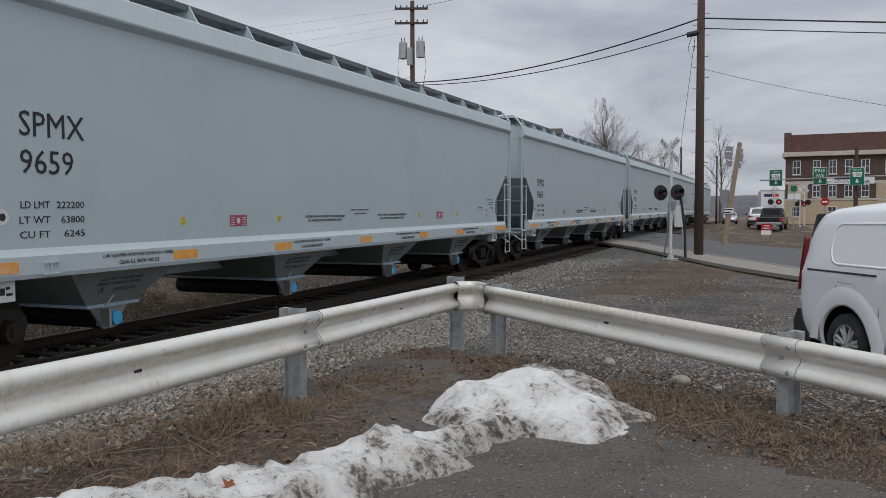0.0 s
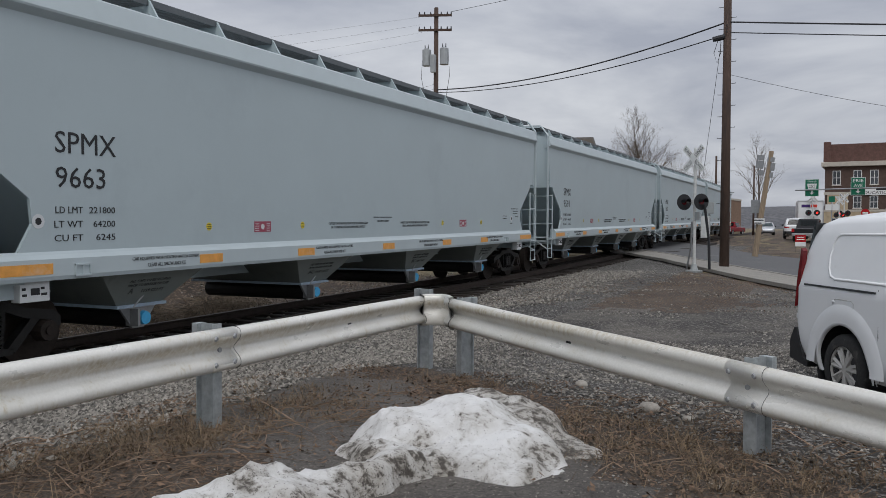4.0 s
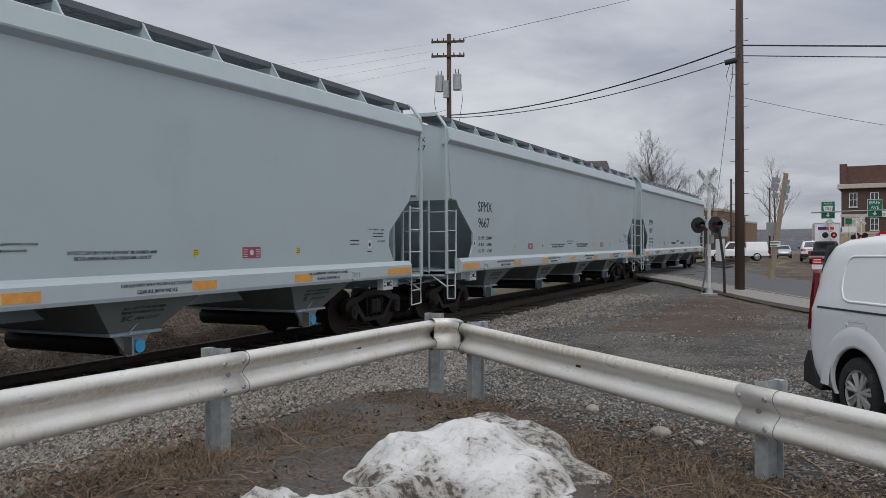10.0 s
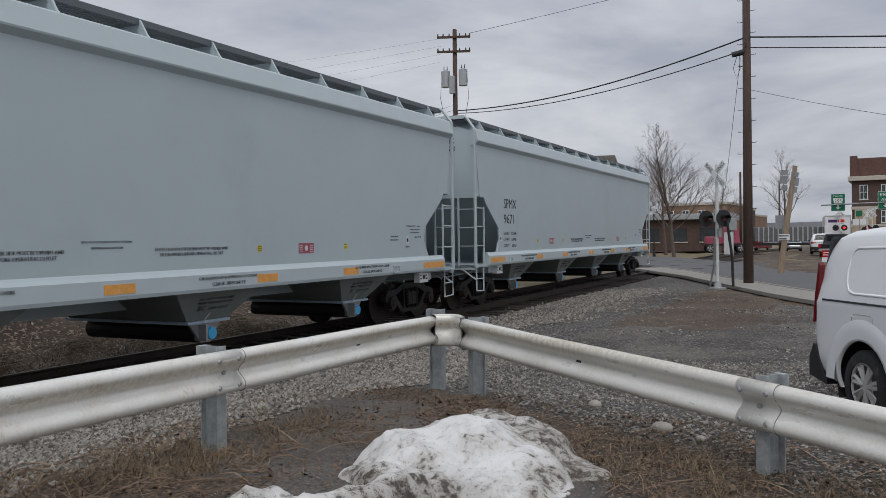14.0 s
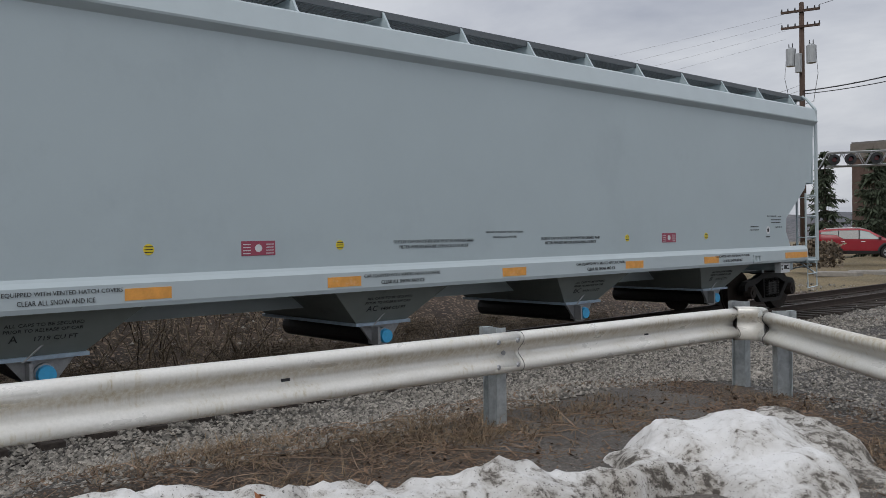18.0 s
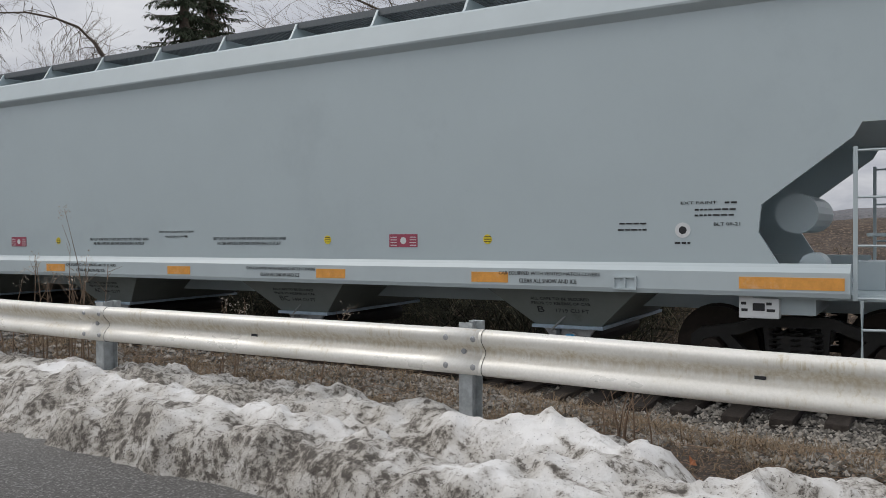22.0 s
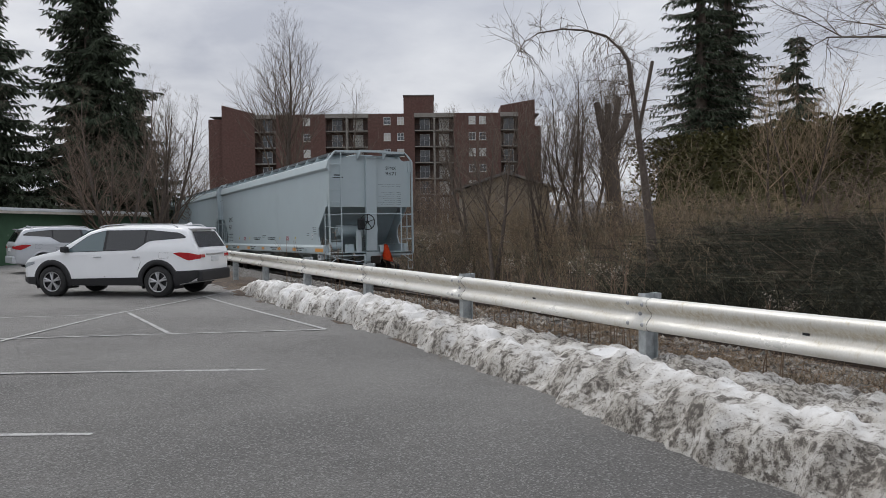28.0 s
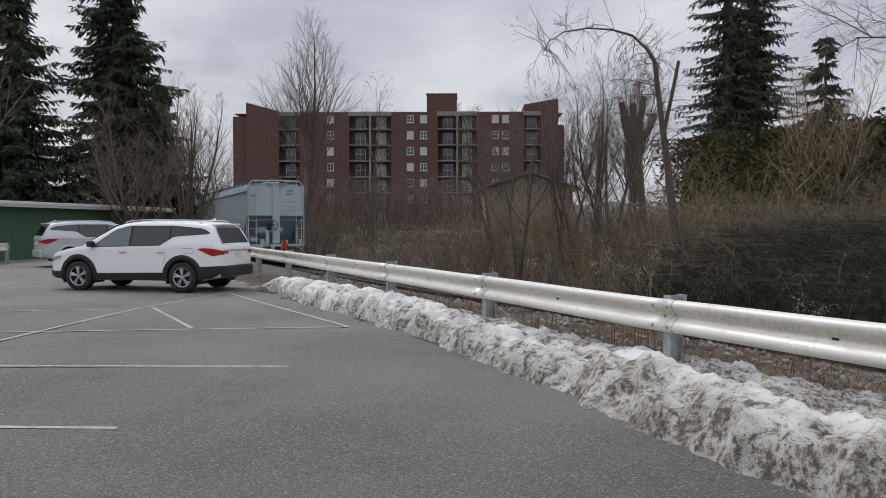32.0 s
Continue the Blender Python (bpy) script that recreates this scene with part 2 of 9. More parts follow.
def snow_material():
    """Old ploughed snow: white where clean, greyed and peppered with road grit where the attribute 'dirt' is high."""
    m = bpy.data.materials.new("gritty_old_snow")
    m.use_nodes = True
    n, l = m.node_tree.nodes, m.node_tree.links
    b = n["Principled BSDF"]
    b.inputs["Roughness"].default_value = 0.6
    co = n.new("ShaderNodeTexCoord")
    at = n.new("ShaderNodeAttribute"); at.attribute_name = "dirt"
    dirt = at.outputs["Fac"]

    def tex(scale, detail, rough, warp=0.0):
        t = n.new("ShaderNodeTexNoise")
        t.inputs["Scale"].default_value, t.inputs["Detail"].default_value, t.inputs["Roughness"].default_value, t.inputs["Distortion"].default_value = scale, detail, rough, warp
        l.new(co.outputs["Object"], t.inputs["Vector"])
        return t.outputs["Fac"]

    def calc(op, a, c):
        x = n.new("ShaderNodeMath"); x.operation = op
        for sock, v in ((x.inputs[0], a), (x.inputs[1], c)):
            if isinstance(v, float):
                sock.default_value = v
            else:
                l.new(v, sock)
        return x.outputs[0]

    def step(v, lo, hi):
        r = n.new("ShaderNodeMapRange")
        r.inputs["From Min"].default_value, r.inputs["From Max"].default_value = lo, hi
        l.new(v, r.inputs["Value"])
        return r.outputs[0]

    def mix(f, a, c):
        x = n.new("ShaderNodeMix"); x.data_type = "RGBA"
        l.new(f, x.inputs[0])
        for sock, v in ((x.inputs[6], a), (x.inputs[7], c)):
            if isinstance(v, tuple):
                sock.default_value = (*v, 1)
            else:
                l.new(v, sock)
        return x.outputs[2]

    cloud = tex(3.4, 4.0, 0.55, 0.6)
    blot = tex(7.0, 5.0, 0.62, 0.9)
    crust = tex(22.0, 6.0, 0.72, 0.3)
    fine = tex(85.0, 3.0, 0.6)
    grime = step(calc("ADD", calc("MULTIPLY", dirt, 0.30), calc("MULTIPLY", calc("ADD", calc("MULTIPLY", cloud, 0.65), calc("MULTIPLY", blot, 0.35)), 1.5)), 0.72, 1.30)
    col = mix(grime, (0.80, 0.795, 0.785), (0.40, 0.375, 0.335))
    veil = calc("ADD", calc("ADD", calc("MULTIPLY", blot, 0.55), calc("MULTIPLY", crust, 0.45)), calc("MULTIPLY", grime, 0.13))
    col = mix(step(veil, 0.55, 0.72), col, (0.33, 0.30, 0.26))
    rind = calc("ADD", calc("ADD", calc("MULTIPLY", crust, 0.55), calc("MULTIPLY", blot, 0.45)), calc("MULTIPLY", grime, 0.17))
    col = mix(step(rind, 0.63, 0.73), col, (0.075, 0.064, 0.052))
    speck = calc("ADD", calc("ADD", calc("MULTIPLY", fine, 0.7), calc("MULTIPLY", crust, 0.3)), calc("MULTIPLY", grime, 0.08))
    col = mix(step(speck, 0.62, 0.67), col, (0.06, 0.05, 0.042))
    l.new(col, b.inputs["Base Color"])
    bp = n.new("ShaderNodeBump")
    bp.inputs["Strength"].default_value, bp.inputs["Distance"].default_value = 0.7, 0.03
    l.new(calc("ADD", calc("MULTIPLY", crust, 1.0), calc("MULTIPLY", fine, 0.25)), bp.inputs["Height"])
    l.new(bp.outputs[0], b.inputs["Normal"])
    return m


def beam_material():
    """Weathered galvanizing: dull pale zinc with fine ochre drips, scuffs and faint spangle."""
    m = bpy.data.materials.new("galvanized_beam")
    m.use_nodes = True
    n, l = m.node_tree.nodes, m.node_tree.links
    b = n["Principled BSDF"]
    co = n.new("ShaderNodeTexCoord")

    def tex(stretch, scale, detail, rough):
        mp = n.new("ShaderNodeMapping"); mp.inputs["Scale"].default_value = stretch
        t = n.new("ShaderNodeTexNoise")
        t.inputs["Scale"].default_value, t.inputs["Detail"].default_value, t.inputs["Roughness"].default_value = scale, detail, rough
        l.new(co.outputs["Object"], mp.inputs[0]); l.new(mp.outputs[0], t.inputs["Vector"])
        return t.outputs["Fac"]

    def step(v, lo, hi, a=0.0, c=1.0):
        r = n.new("ShaderNodeMapRange")
        r.inputs["From Min"].default_value, r.inputs["From Max"].default_value = lo, hi
        r.inputs["To Min"].default_value, r.inputs["To Max"].default_value = a, c
        l.new(v, r.inputs["Value"])
        return r.outputs[0]

    def mix(f, a, c):
        x = n.new("ShaderNodeMix"); x.data_type = "RGBA"
        l.new(f, x.inputs[0])
        for sock, v in ((x.inputs[6], a), (x.inputs[7], c)):
            if isinstance(v, tuple):
                sock.default_value = (*v, 1)
            else:
                l.new(v, sock)
        return x.outputs[2]

    drip = tex((1.0, 1.0, 0.10), 34.0, 4.0, 0.7)
    patch = tex((1.0, 1.0, 3.0), 2.2, 5.0, 0.6)
    both = n.new("ShaderNodeMath"); both.operation = "MULTIPLY"
    l.new(step(drip, 0.50, 0.70), both.inputs[0]); l.new(step(patch, 0.50, 0.68), both.inputs[1])
    col = mix(step(tex((1, 1, 1), 55.0, 4.0, 0.6), 0.3, 0.7), (0.71, 0.70, 0.655), (0.80, 0.785, 0.74))
    col = mix(step(patch, 0.42, 0.72, 0.0, 0.45), col, (0.60, 0.575, 0.50))
    col = mix(both.outputs[0], col, (0.50, 0.43, 0.29))
    col = mix(step(tex((1, 1, 1), 16.0, 8.0, 0.75), 0.70, 0.75), col, (0.40, 0.38, 0.33))
    # rusty drip stains below the upper fold, with the slope's shade painted in too
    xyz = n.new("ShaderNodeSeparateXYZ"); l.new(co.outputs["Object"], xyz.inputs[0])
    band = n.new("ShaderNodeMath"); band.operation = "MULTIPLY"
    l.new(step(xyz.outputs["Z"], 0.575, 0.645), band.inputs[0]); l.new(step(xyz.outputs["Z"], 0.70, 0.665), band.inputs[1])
    drip_shade = n.new("ShaderNodeMath"); drip_shade.operation = "MULTIPLY"
    l.new(band.outputs[0], drip_shade.inputs[0]); l.new(step(drip, 0.34, 0.64, 0.12, 0.75), drip_shade.inputs[1])
    col = mix(drip_shade.outputs[0], col, (0.47, 0.395, 0.265))
    l.new(col, b.inputs["Base Color"])
    b.inputs["Metallic"].default_value = 0.16
    l.new(step(patch, 0.3, 0.7, 0.24, 0.45), b.inputs["Roughness"])
    bp = n.new("ShaderNodeBump")
    bp.inputs["Strength"].default_value, bp.inputs["Distance"].default_value = 0.10, 0.01
    l.new(tex((1, 1, 1), 30.0, 5.0, 0.6), bp.inputs["Height"]); l.new(bp.outputs[0], b.inputs["Normal"])
    return m


M_GALV = beam_material()
M_SNOW = snow_material()

# ---- building helpers ----
def part(name, bm, material, parent=None, label="", smooth=False):
    """Links a bmesh as one mesh object, under a thing or a part."""
    me = bpy.data.meshes.new(name)
    bm.normal_update()
    bm.to_mesh(me)
    bm.free()
    for m in (material if isinstance(material, (list, tuple)) else [material]):
        me.materials.append(m)
    if smooth:
        for p in me.polygons:
            p.use_smooth = True
    ob = new(name, me)
    ob.parent = parent
    if label:
        ob["label"] = label
    return ob


def part_data(name, verts, faces, material, parent=None, smooth=False):
    me = bpy.data.meshes.new(name)
    me.from_pydata(verts, [], faces)
    me.materials.append(material)
    if smooth:
        for p in me.polygons:
            p.use_smooth = True
    ob = new(name, me)
    ob.parent = parent
    return ob


def thing(name, label, category, group="", m=None):
    e = tagged(new(name), label, category, group)
    e.empty_display_size = 0.2
    if m is not None:
        e.matrix_world = m
    return e


def BM():
    return bmesh.new()


def box(bm, x0, x1, y0, y1, z0, z1, bevel=0.0, m=None):
    r = bmesh.ops.create_cube(bm, size=1.0)
    vs = r["verts"]
    bmesh.ops.transform(bm, matrix=Matrix.LocRotScale(((x0 + x1) / 2, (y0 + y1) / 2, (z0 + z1) / 2), None, (abs(x1 - x0), abs(y1 - y0), abs(z1 - z0))), verts=vs)
    if bevel:
        es = list({e for v in vs for e in v.link_edges})
        out = bmesh.ops.bevel(bm, geom=es, offset=bevel, segments=2, affect="EDGES", profile=0.6)
        vs = list({v for f in out["faces"] for v in f.verts} | {v for v in vs if v.is_valid})
    if m is not None:
        bmesh.ops.transform(bm, matrix=m, verts=[v for v in vs if v.is_valid])
    return vs


def rod(bm, a, b, r0, r1=None, n=8):
    """A round bar from a to b, tapering from r0 to r1."""
    a, b = Vector(a), Vector(b)
    r1 = r0 if r1 is None else r1
    d = b - a
    if d.length < 1e-6:
        return
    q = d.to_track_quat("Z", "Y").to_matrix()
    ring0, ring1 = [], []
    for i in range(n):
        u = 2 * math.pi * i / n
        o = q @ Vector((math.cos(u), math.sin(u), 0))
        ring0.append(bm.verts.new(a + o * r0)); ring1.append(bm.verts.new(b + o * r1))
    for i in range(n):
        bm.faces.new((ring0[i], ring0[(i + 1) % n], ring1[(i + 1) % n], ring1[i]))
    bm.faces.new(ring0[::-1]); bm.faces.new(ring1)


def tube(bm, pts, r, n=6):
    """A round bar bent along points, its rings shared at the bends."""
    pts = [Vector(p) for p in pts]
    rings = []
    for i, p in enumerate(pts):
        d = (pts[min(i + 1, len(pts) - 1)] - pts[max(i - 1, 0)]).normalized()
        q = d.to_track_quat("Z", "Y").to_matrix()
        rr = r[i] if isinstance(r, (list, tuple)) else r
        rings.append([bm.verts.new(p + q @ Vector((math.cos(2 * math.pi * k / n), math.sin(2 * math.pi * k / n), 0)) * rr) for k in range(n)])
    for A, B in zip(rings, rings[1:]):
        for k in range(n):
            bm.faces.new((A[k], A[(k + 1) % n], B[(k + 1) % n], B[k]))
    bm.faces.new(rings[0][::-1]); bm.faces.new(rings[-1])


def prism(bm, poly, axis, a, b):
    """A polygon of (u, v) pushed from a to b along an axis: x (u=y, v=z), y (u=x, v=z), z (u=x, v=y)."""
    def place(u, v, w):
        return {"x": (w, u, v), "y": (u, w, v), "z": (u, v, w)}[axis]
    A = [bm.verts.new(place(u, v, a)) for u, v in poly]
    B = [bm.verts.new(place(u, v, b)) for u, v in poly]
    k = len(poly)
    fs = [bm.faces.new(A), bm.faces.new(B[::-1])]
    for i in range(k):
        fs.append(bm.faces.new((A[i], B[i], B[(i + 1) % k], A[(i + 1) % k])))
    bmesh.ops.recalc_face_normals(bm, faces=fs)
    return A + B


def sweep(bm, profile, pts, frames, closed=True):
    """A profile of (u, v) carried along points; frames gives (u axis, v axis) at each."""
    rings = [[bm.verts.new(Vector(p) + Vector(U) * u + Vector(V) * v) for u, v in profile] for p, (U, V) in zip(pts, frames)]
    k = len(profile)
    fs = []
    for A, B in zip(rings, rings[1:]):
        for i in range(k if closed else k - 1):
            fs.append(bm.faces.new((A[i], A[(i + 1) % k], B[(i + 1) % k], B[i])))
    if closed:
        fs.append(bm.faces.new(rings[0][::-1])); fs.append(bm.faces.new(rings[-1]))
    bmesh.ops.recalc_face_normals(bm, faces=fs)


def writing(words, width, height, material, parent, m, name="lettering", label="", depth=0.0015):
    """Raised lettering in the built-in font, as a mesh fitted to a width and height. m places its lower left corner; it reads along the local x."""
    cu = bpy.data.curves.new(name, "FONT")
    cu.body, cu.size, cu.extrude = words, 1.0, 0.01
    cu.resolution_u = 2
    tmp = bpy.data.objects.new(name, cu)
    me = bpy.data.meshes.new_from_object(tmp)
    bpy.data.objects.remove(tmp); bpy.data.curves.remove(cu)
    co = np.empty(len(me.vertices) * 3); me.vertices.foreach_get("co", co); co = co.reshape(-1, 3)
    lo, hi = co.min(0), co.max(0)
    co = (co - lo) * np.array([width / (hi[0] - lo[0]), height / (hi[1] - lo[1]), 2 * depth / (hi[2] - lo[2])])
    me.vertices.foreach_set("co", co.ravel())
    me.materials.clear(); me.materials.append(material)
    me.update()
    ob = new(name, me)
    ob.parent = parent
    ob.matrix_local = m
    if label:
        ob["label"] = label
    return ob


def facing_x(x, y, z):
    """A place on a wall that faces +x: the local x runs along +y, the local y up."""
    return Matrix(((0, 0, 1, x), (1, 0, 0, y), (0, 1, 0, z), (0, 0, 0, 1)))


def facing_y(x, y, z):
    """A place on a wall that faces +y: the local x runs along -x, the local y up."""
    return Matrix(((-1, 0, 0, x), (0, 0, 1, y), (0, 1, 0, z), (0, 0, 0, 1)))


def facing_my(x, y, z):
    """A place on a wall that faces -y: the local x runs along +x, the local y up."""
    return Matrix(((1, 0, 0, x), (0, 0, -1, y), (0, 1, 0, z), (0, 0, 0, 1)))


def smoothstep(t):
    t = max(0.0, min(1.0, t))
    return t * t * (3 - 2 * t)


# ---- the lie of the land ----
TRACK_X = -5.82


def rail_z(y):
    """Height of the rail head along the track, which climbs gently towards +y."""
    return -0.30 + 0.0105 * max(-120.0, min(y, 75.0))


def lot_z(x, y):
    """The lot falls gently towards its far end."""
    return -0.12 * smoothstep((-14.0 - y) / 11.0)


def base_z(x, y):
    bed = rail_z(y) - 0.24
    flat = lot_z(x, y) + 0.12 * smoothstep((x - 2.5) / 2.5) * smoothstep((y - 0.5) / 3.0) * (1 - smoothstep((y - 8) / 8)) - 0.26 * smoothstep((y - 1.5) / 4.5) * (1 - smoothstep((y - 20) / 12)) - 0.12 * smoothstep((y - 20) / 12)
    if y > 45:
        flat += (bed + 0.12 - flat) * smoothstep((y - 45) / 30)
    south = 1 - smoothstep((y - 12) / 14)
    if x > -0.3:
        return flat
    if x > -4.2:
        hold = 1.5 * smoothstep((-5.5 - y) / 4.0)
        return flat + (bed - flat) * smoothstep((-0.3 - x - hold) / (3.6 - hold))
    if x > -7.5:
        return bed
    ditch = bed - 0.12 * smoothstep((-7.5 - x) / 1.0) * south
    bank = 1.5 * smoothstep((-8.6 - x) / 5.0) * south + 0.9 * smoothstep((-13 - x) / 10.0) * south
    return ditch + bank + (0.05 * smoothstep((-7.5 - x) / 2)) * (1 - south)


ROAD_A, ROAD_D, ROAD_N = Vector((1.9, 35.6)), Vector((0.45, -0.893)), Vector((0.893, 0.45))


def road_z(x, y):
    d = smoothstep(1 - (abs(x - TRACK_X) - 2.2) / 6)
    flat = base_z(2.0, min(y, 44)) if x > -2 else base_z(-11, max(y, 46))
    return flat + (rail_z(y) - 0.01 - flat) * d


def ground_z(x, y):
    """The ground, which is made up to the street where that climbs to the crossing."""
    b = base_z(x, y)
    if 18 < y < 70 and abs(x) < 16:
        u = (x - ROAD_A.x) * ROAD_N.x + (y - ROAD_A.y) * ROAD_N.y
        if abs(u) < 6.5 and abs(x - TRACK_X) > 1.6:
            b += (min(b, road_z(x, y) - 0.10) - b) * smoothstep((6.5 - abs(u)) / 1.5)
        b += (max(b, road_z(x, y) - 0.10) - b) * smoothstep(1 - (abs(u) - 5.2) / 4.0) * smoothstep((abs(x - TRACK_X) - 1.4) / 0.6)
    return b

# ---- ground ----
def ground_material(name, colors, scale, bump, bump_scale, rough=0.92, big=0.25, contrast=0.12, speck=None, speck_scale=60.0, speck_at=0.62):
    """Earth, gravel or asphalt: two colours in large patches, a third as small stones or litter, and relief."""
    m = bpy.data.materials.new(name)
    m.use_nodes = True
    n, l = m.node_tree.nodes, m.node_tree.links
    b = n["Principled BSDF"]
    b.inputs["Roughness"].default_value = rough
    co = n.new("ShaderNodeTexCoord")
    def noise_tex(s, detail=6.0, r=0.6):
        t = n.new("ShaderNodeTexNoise")
        t.inputs["Scale"].default_value, t.inputs["Detail"].default_value, t.inputs["Roughness"].default_value = s, detail, r
        l.new(co.outputs["Object"], t.inputs["Vector"])
        return t.outputs["Fac"]
    def ramp(fac, lo, hi):
        r = n.new("ShaderNodeMapRange")
        r.inputs["From Min"].default_value, r.inputs["From Max"].default_value = lo, hi
        l.new(fac, r.inputs["Value"])
        return r.outputs[0]
    def mix(fac, a, c):
        x = n.new("ShaderNodeMix"); x.data_type = "RGBA"
        l.new(fac, x.inputs[0])
        for sock, v in ((x.inputs[6], a), (x.inputs[7], c)):
            if isinstance(v, tuple):
                sock.default_value = (*v, 1)
            else:
                l.new(v, sock)
        return x.outputs[2]
    col = mix(ramp(noise_tex(big, 8.0, 0.65), 0.5 - contrast, 0.5 + contrast), colors[0], colors[1])
    fine = noise_tex(scale, 5.0, 0.7)
    hs = n.new("ShaderNodeHueSaturation")
    mr = n.new("ShaderNodeMapRange")
    mr.inputs["From Min"].default_value, mr.inputs["From Max"].default_value = 0.3, 0.7
    mr.inputs["To Min"].default_value, mr.inputs["To Max"].default_value = 0.45, 1.6
    l.new(fine, mr.inputs["Value"]); l.new(mr.outputs[0], hs.inputs["Value"]); l.new(col, hs.inputs["Color"])
    col = hs.outputs[0]
    if speck:
        v = n.new("ShaderNodeTexVoronoi")
        v.inputs["Scale"].default_value = speck_scale
        l.new(co.outputs["Object"], v.inputs["Vector"])
        sp = n.new("ShaderNodeSeparateColor")
        l.new(v.outputs["Color"], sp.inputs[0])
        col = mix(ramp(sp.outputs[0], speck_at, speck_at + 0.05), col, speck)
    l.new(col, b.inputs["Base Color"])
    bp = n.new("ShaderNodeBump")
    bp.inputs["Strength"].default_value, bp.inputs["Distance"].default_value = bump, 0.03
    l.new(noise_tex(bump_scale, 6.0, 0.7), bp.inputs["Height"])
    l.new(bp.outputs[0], b.inputs["Normal"])
    return m


G_GRAVEL = ground_material("gravel_bed", ((0.045, 0.040, 0.036), (0.085, 0.078, 0.070)), 45.0, 1.0, 40.0, speck=(0.26, 0.25, 0.235), speck_scale=44.0, speck_at=0.78)
G_ASPHALT = ground_material("lot_asphalt", ((0.160, 0.155, 0.148), (0.230, 0.223, 0.212)), 60.0, 1.0, 120.0, rough=0.74, big=0.35, speck=(0.36, 0.35, 0.335), speck_scale=95.0, speck_at=0.84)
G_DIRT = ground_material("damp_earth", ((0.044, 0.035, 0.028), (0.098, 0.075, 0.057)), 25.0, 1.0, 30.0, speck=(0.20, 0.13, 0.085), speck_scale=62.0, speck_at=0.80)
G_MUD = ground_material("dark_wet_grit", ((0.078, 0.068, 0.060), (0.135, 0.120, 0.105)), 40.0, 0.8, 60.0, rough=0.68, big=0.8, speck=(0.22, 0.195, 0.165), speck_scale=85.0, speck_at=0.92)
G_DRIVE = ground_material("worn_gravel_drive", ((0.048, 0.043, 0.039), (0.115, 0.103, 0.090)), 16.0, 1.0, 18.0, big=0.6, contrast=0.09, speck=(0.22, 0.205, 0.185), speck_scale=40.0, speck_at=0.84)
G_GRASS = ground_material("winter_grass", ((0.19, 0.145, 0.080), (0.12, 0.097, 0.056)), 14.0, 0.8, 20.0, big=0.3, speck=(0.22, 0.18, 0.10), speck_scale=30.0, speck_at=0.8)
G_LITTER = ground_material("leaf_litter", ((0.030, 0.021, 0.016), (0.075, 0.052, 0.036)), 14.0, 1.0, 14.0, big=0.7, speck=(0.20, 0.145, 0.10), speck_scale=22.0, speck_at=0.82)


def span(stops):
    out = []
    for (a, b, step) in stops:
        out += list(np.arange(a, b - 1e-6, step))
    return np.array(out + [stops[-1][1]])


def zone(x, y):
    """Which surface lies at a place: 0 gravel, 1 asphalt, 2 earth, 3 wet grit, 4 drive, 5 grass, 6 litter."""
    j = noise.noise((x * 0.9, y * 0.9, 3.1)) * 0.55 + noise.noise((x * 3.1, y * 3.1, 7.7)) * 0.22
    if x < -7.4 + j * 0.6:
        return 6 if y < 22 + 4 * j else 5
    side = (x - 0.3) * 0.605 + (y - 3.3) * 0.795      # north of the branch rail when positive
    if x > -0.75 + 0.5 * j and side < 0.1 and y < 3.6:
        if x < 0.95 + 0.5 * j and y < -0.6 + j:
            return 2
        if side > -0.9 + 1.0 * j:
            return 2
        if y > -1.9 + 1.2 * j - 0.25 * x:
            return 3
        return 1
    if x < -0.6 + 0.5 * j and y < 60:
        if -2.4 < y < 3.6 and x > -1.9 + 1.2 * j:
            return 2 if j > -0.02 else 0
        return 0
    if y < 10:
        if side < 3.2 + 1.5 * j and x < 8:
            return 0
        return 4
    if 13 + 3 * j < y < 24 and -4.2 < x < 2.5 + 2 * j:
        return 2
    if y < 21 + 2 * j:
        return 4 if x > -2.4 + 1.5 * j else (2 if j > 0.05 else 0)
    return 2 if j > -0.18 else 5


gx = span([(-900, -200, 100), (-200, -60, 20), (-60, -20, 2.5), (-20, -8, 0.6), (-8, 6, 0.14), (6, 12, 0.5), (12, 40, 3.5), (40, 200, 20), (200, 900, 100)])
gy = span([(-900, -200, 100), (-200, -60, 14), (-60, -30, 2), (-30, -15, 0.4), (-15, 10, 0.14), (10, 26, 0.2), (26, 62, 0.5), (62, 70, 2), (70, 220, 15), (220, 900, 85)])
NX, NY = len(gx), len(gy)
verts = []
for y in gy:
    for x in gx:
        near = 1.0 if (-12 < x < 8 and -30 < y < 30) else 0.0
        rough_z = (noise.noise((x * 0.7, y * 0.7, 0)) * 0.035 + noise.noise((x * 2.7, y * 2.7, 5)) * 0.018) * near
        if x > 1.2 and y < 0.5:
            rough_z *= 0.25
        if x < -8:
            rough_z += noise.noise((x * 0.35, y * 0.35, 9)) * 0.25 * smoothstep((-8 - x) / 3) * (1 if x > -60 else 0)
        verts.append((x, y, ground_z(x, y) + rough_z))
faces, kinds = [], []
for j in range(NY - 1):
    for i in range(NX - 1):
        k = j * NX + i
        faces.append((k, k + 1, k + NX + 1, k + NX))
        kinds.append(zone((gx[i] + gx[i + 1]) / 2, (gy[j] + gy[j + 1]) / 2))
me = bpy.data.meshes.new("ground")
me.from_pydata(verts, [], faces)
for m in (G_GRAVEL, G_ASPHALT, G_DIRT, G_MUD, G_DRIVE, G_GRASS, G_LITTER):
    me.materials.append(m)
me.polygons.foreach_set("material_index", kinds)
me.polygons.foreach_set("use_smooth", [True] * len(faces))
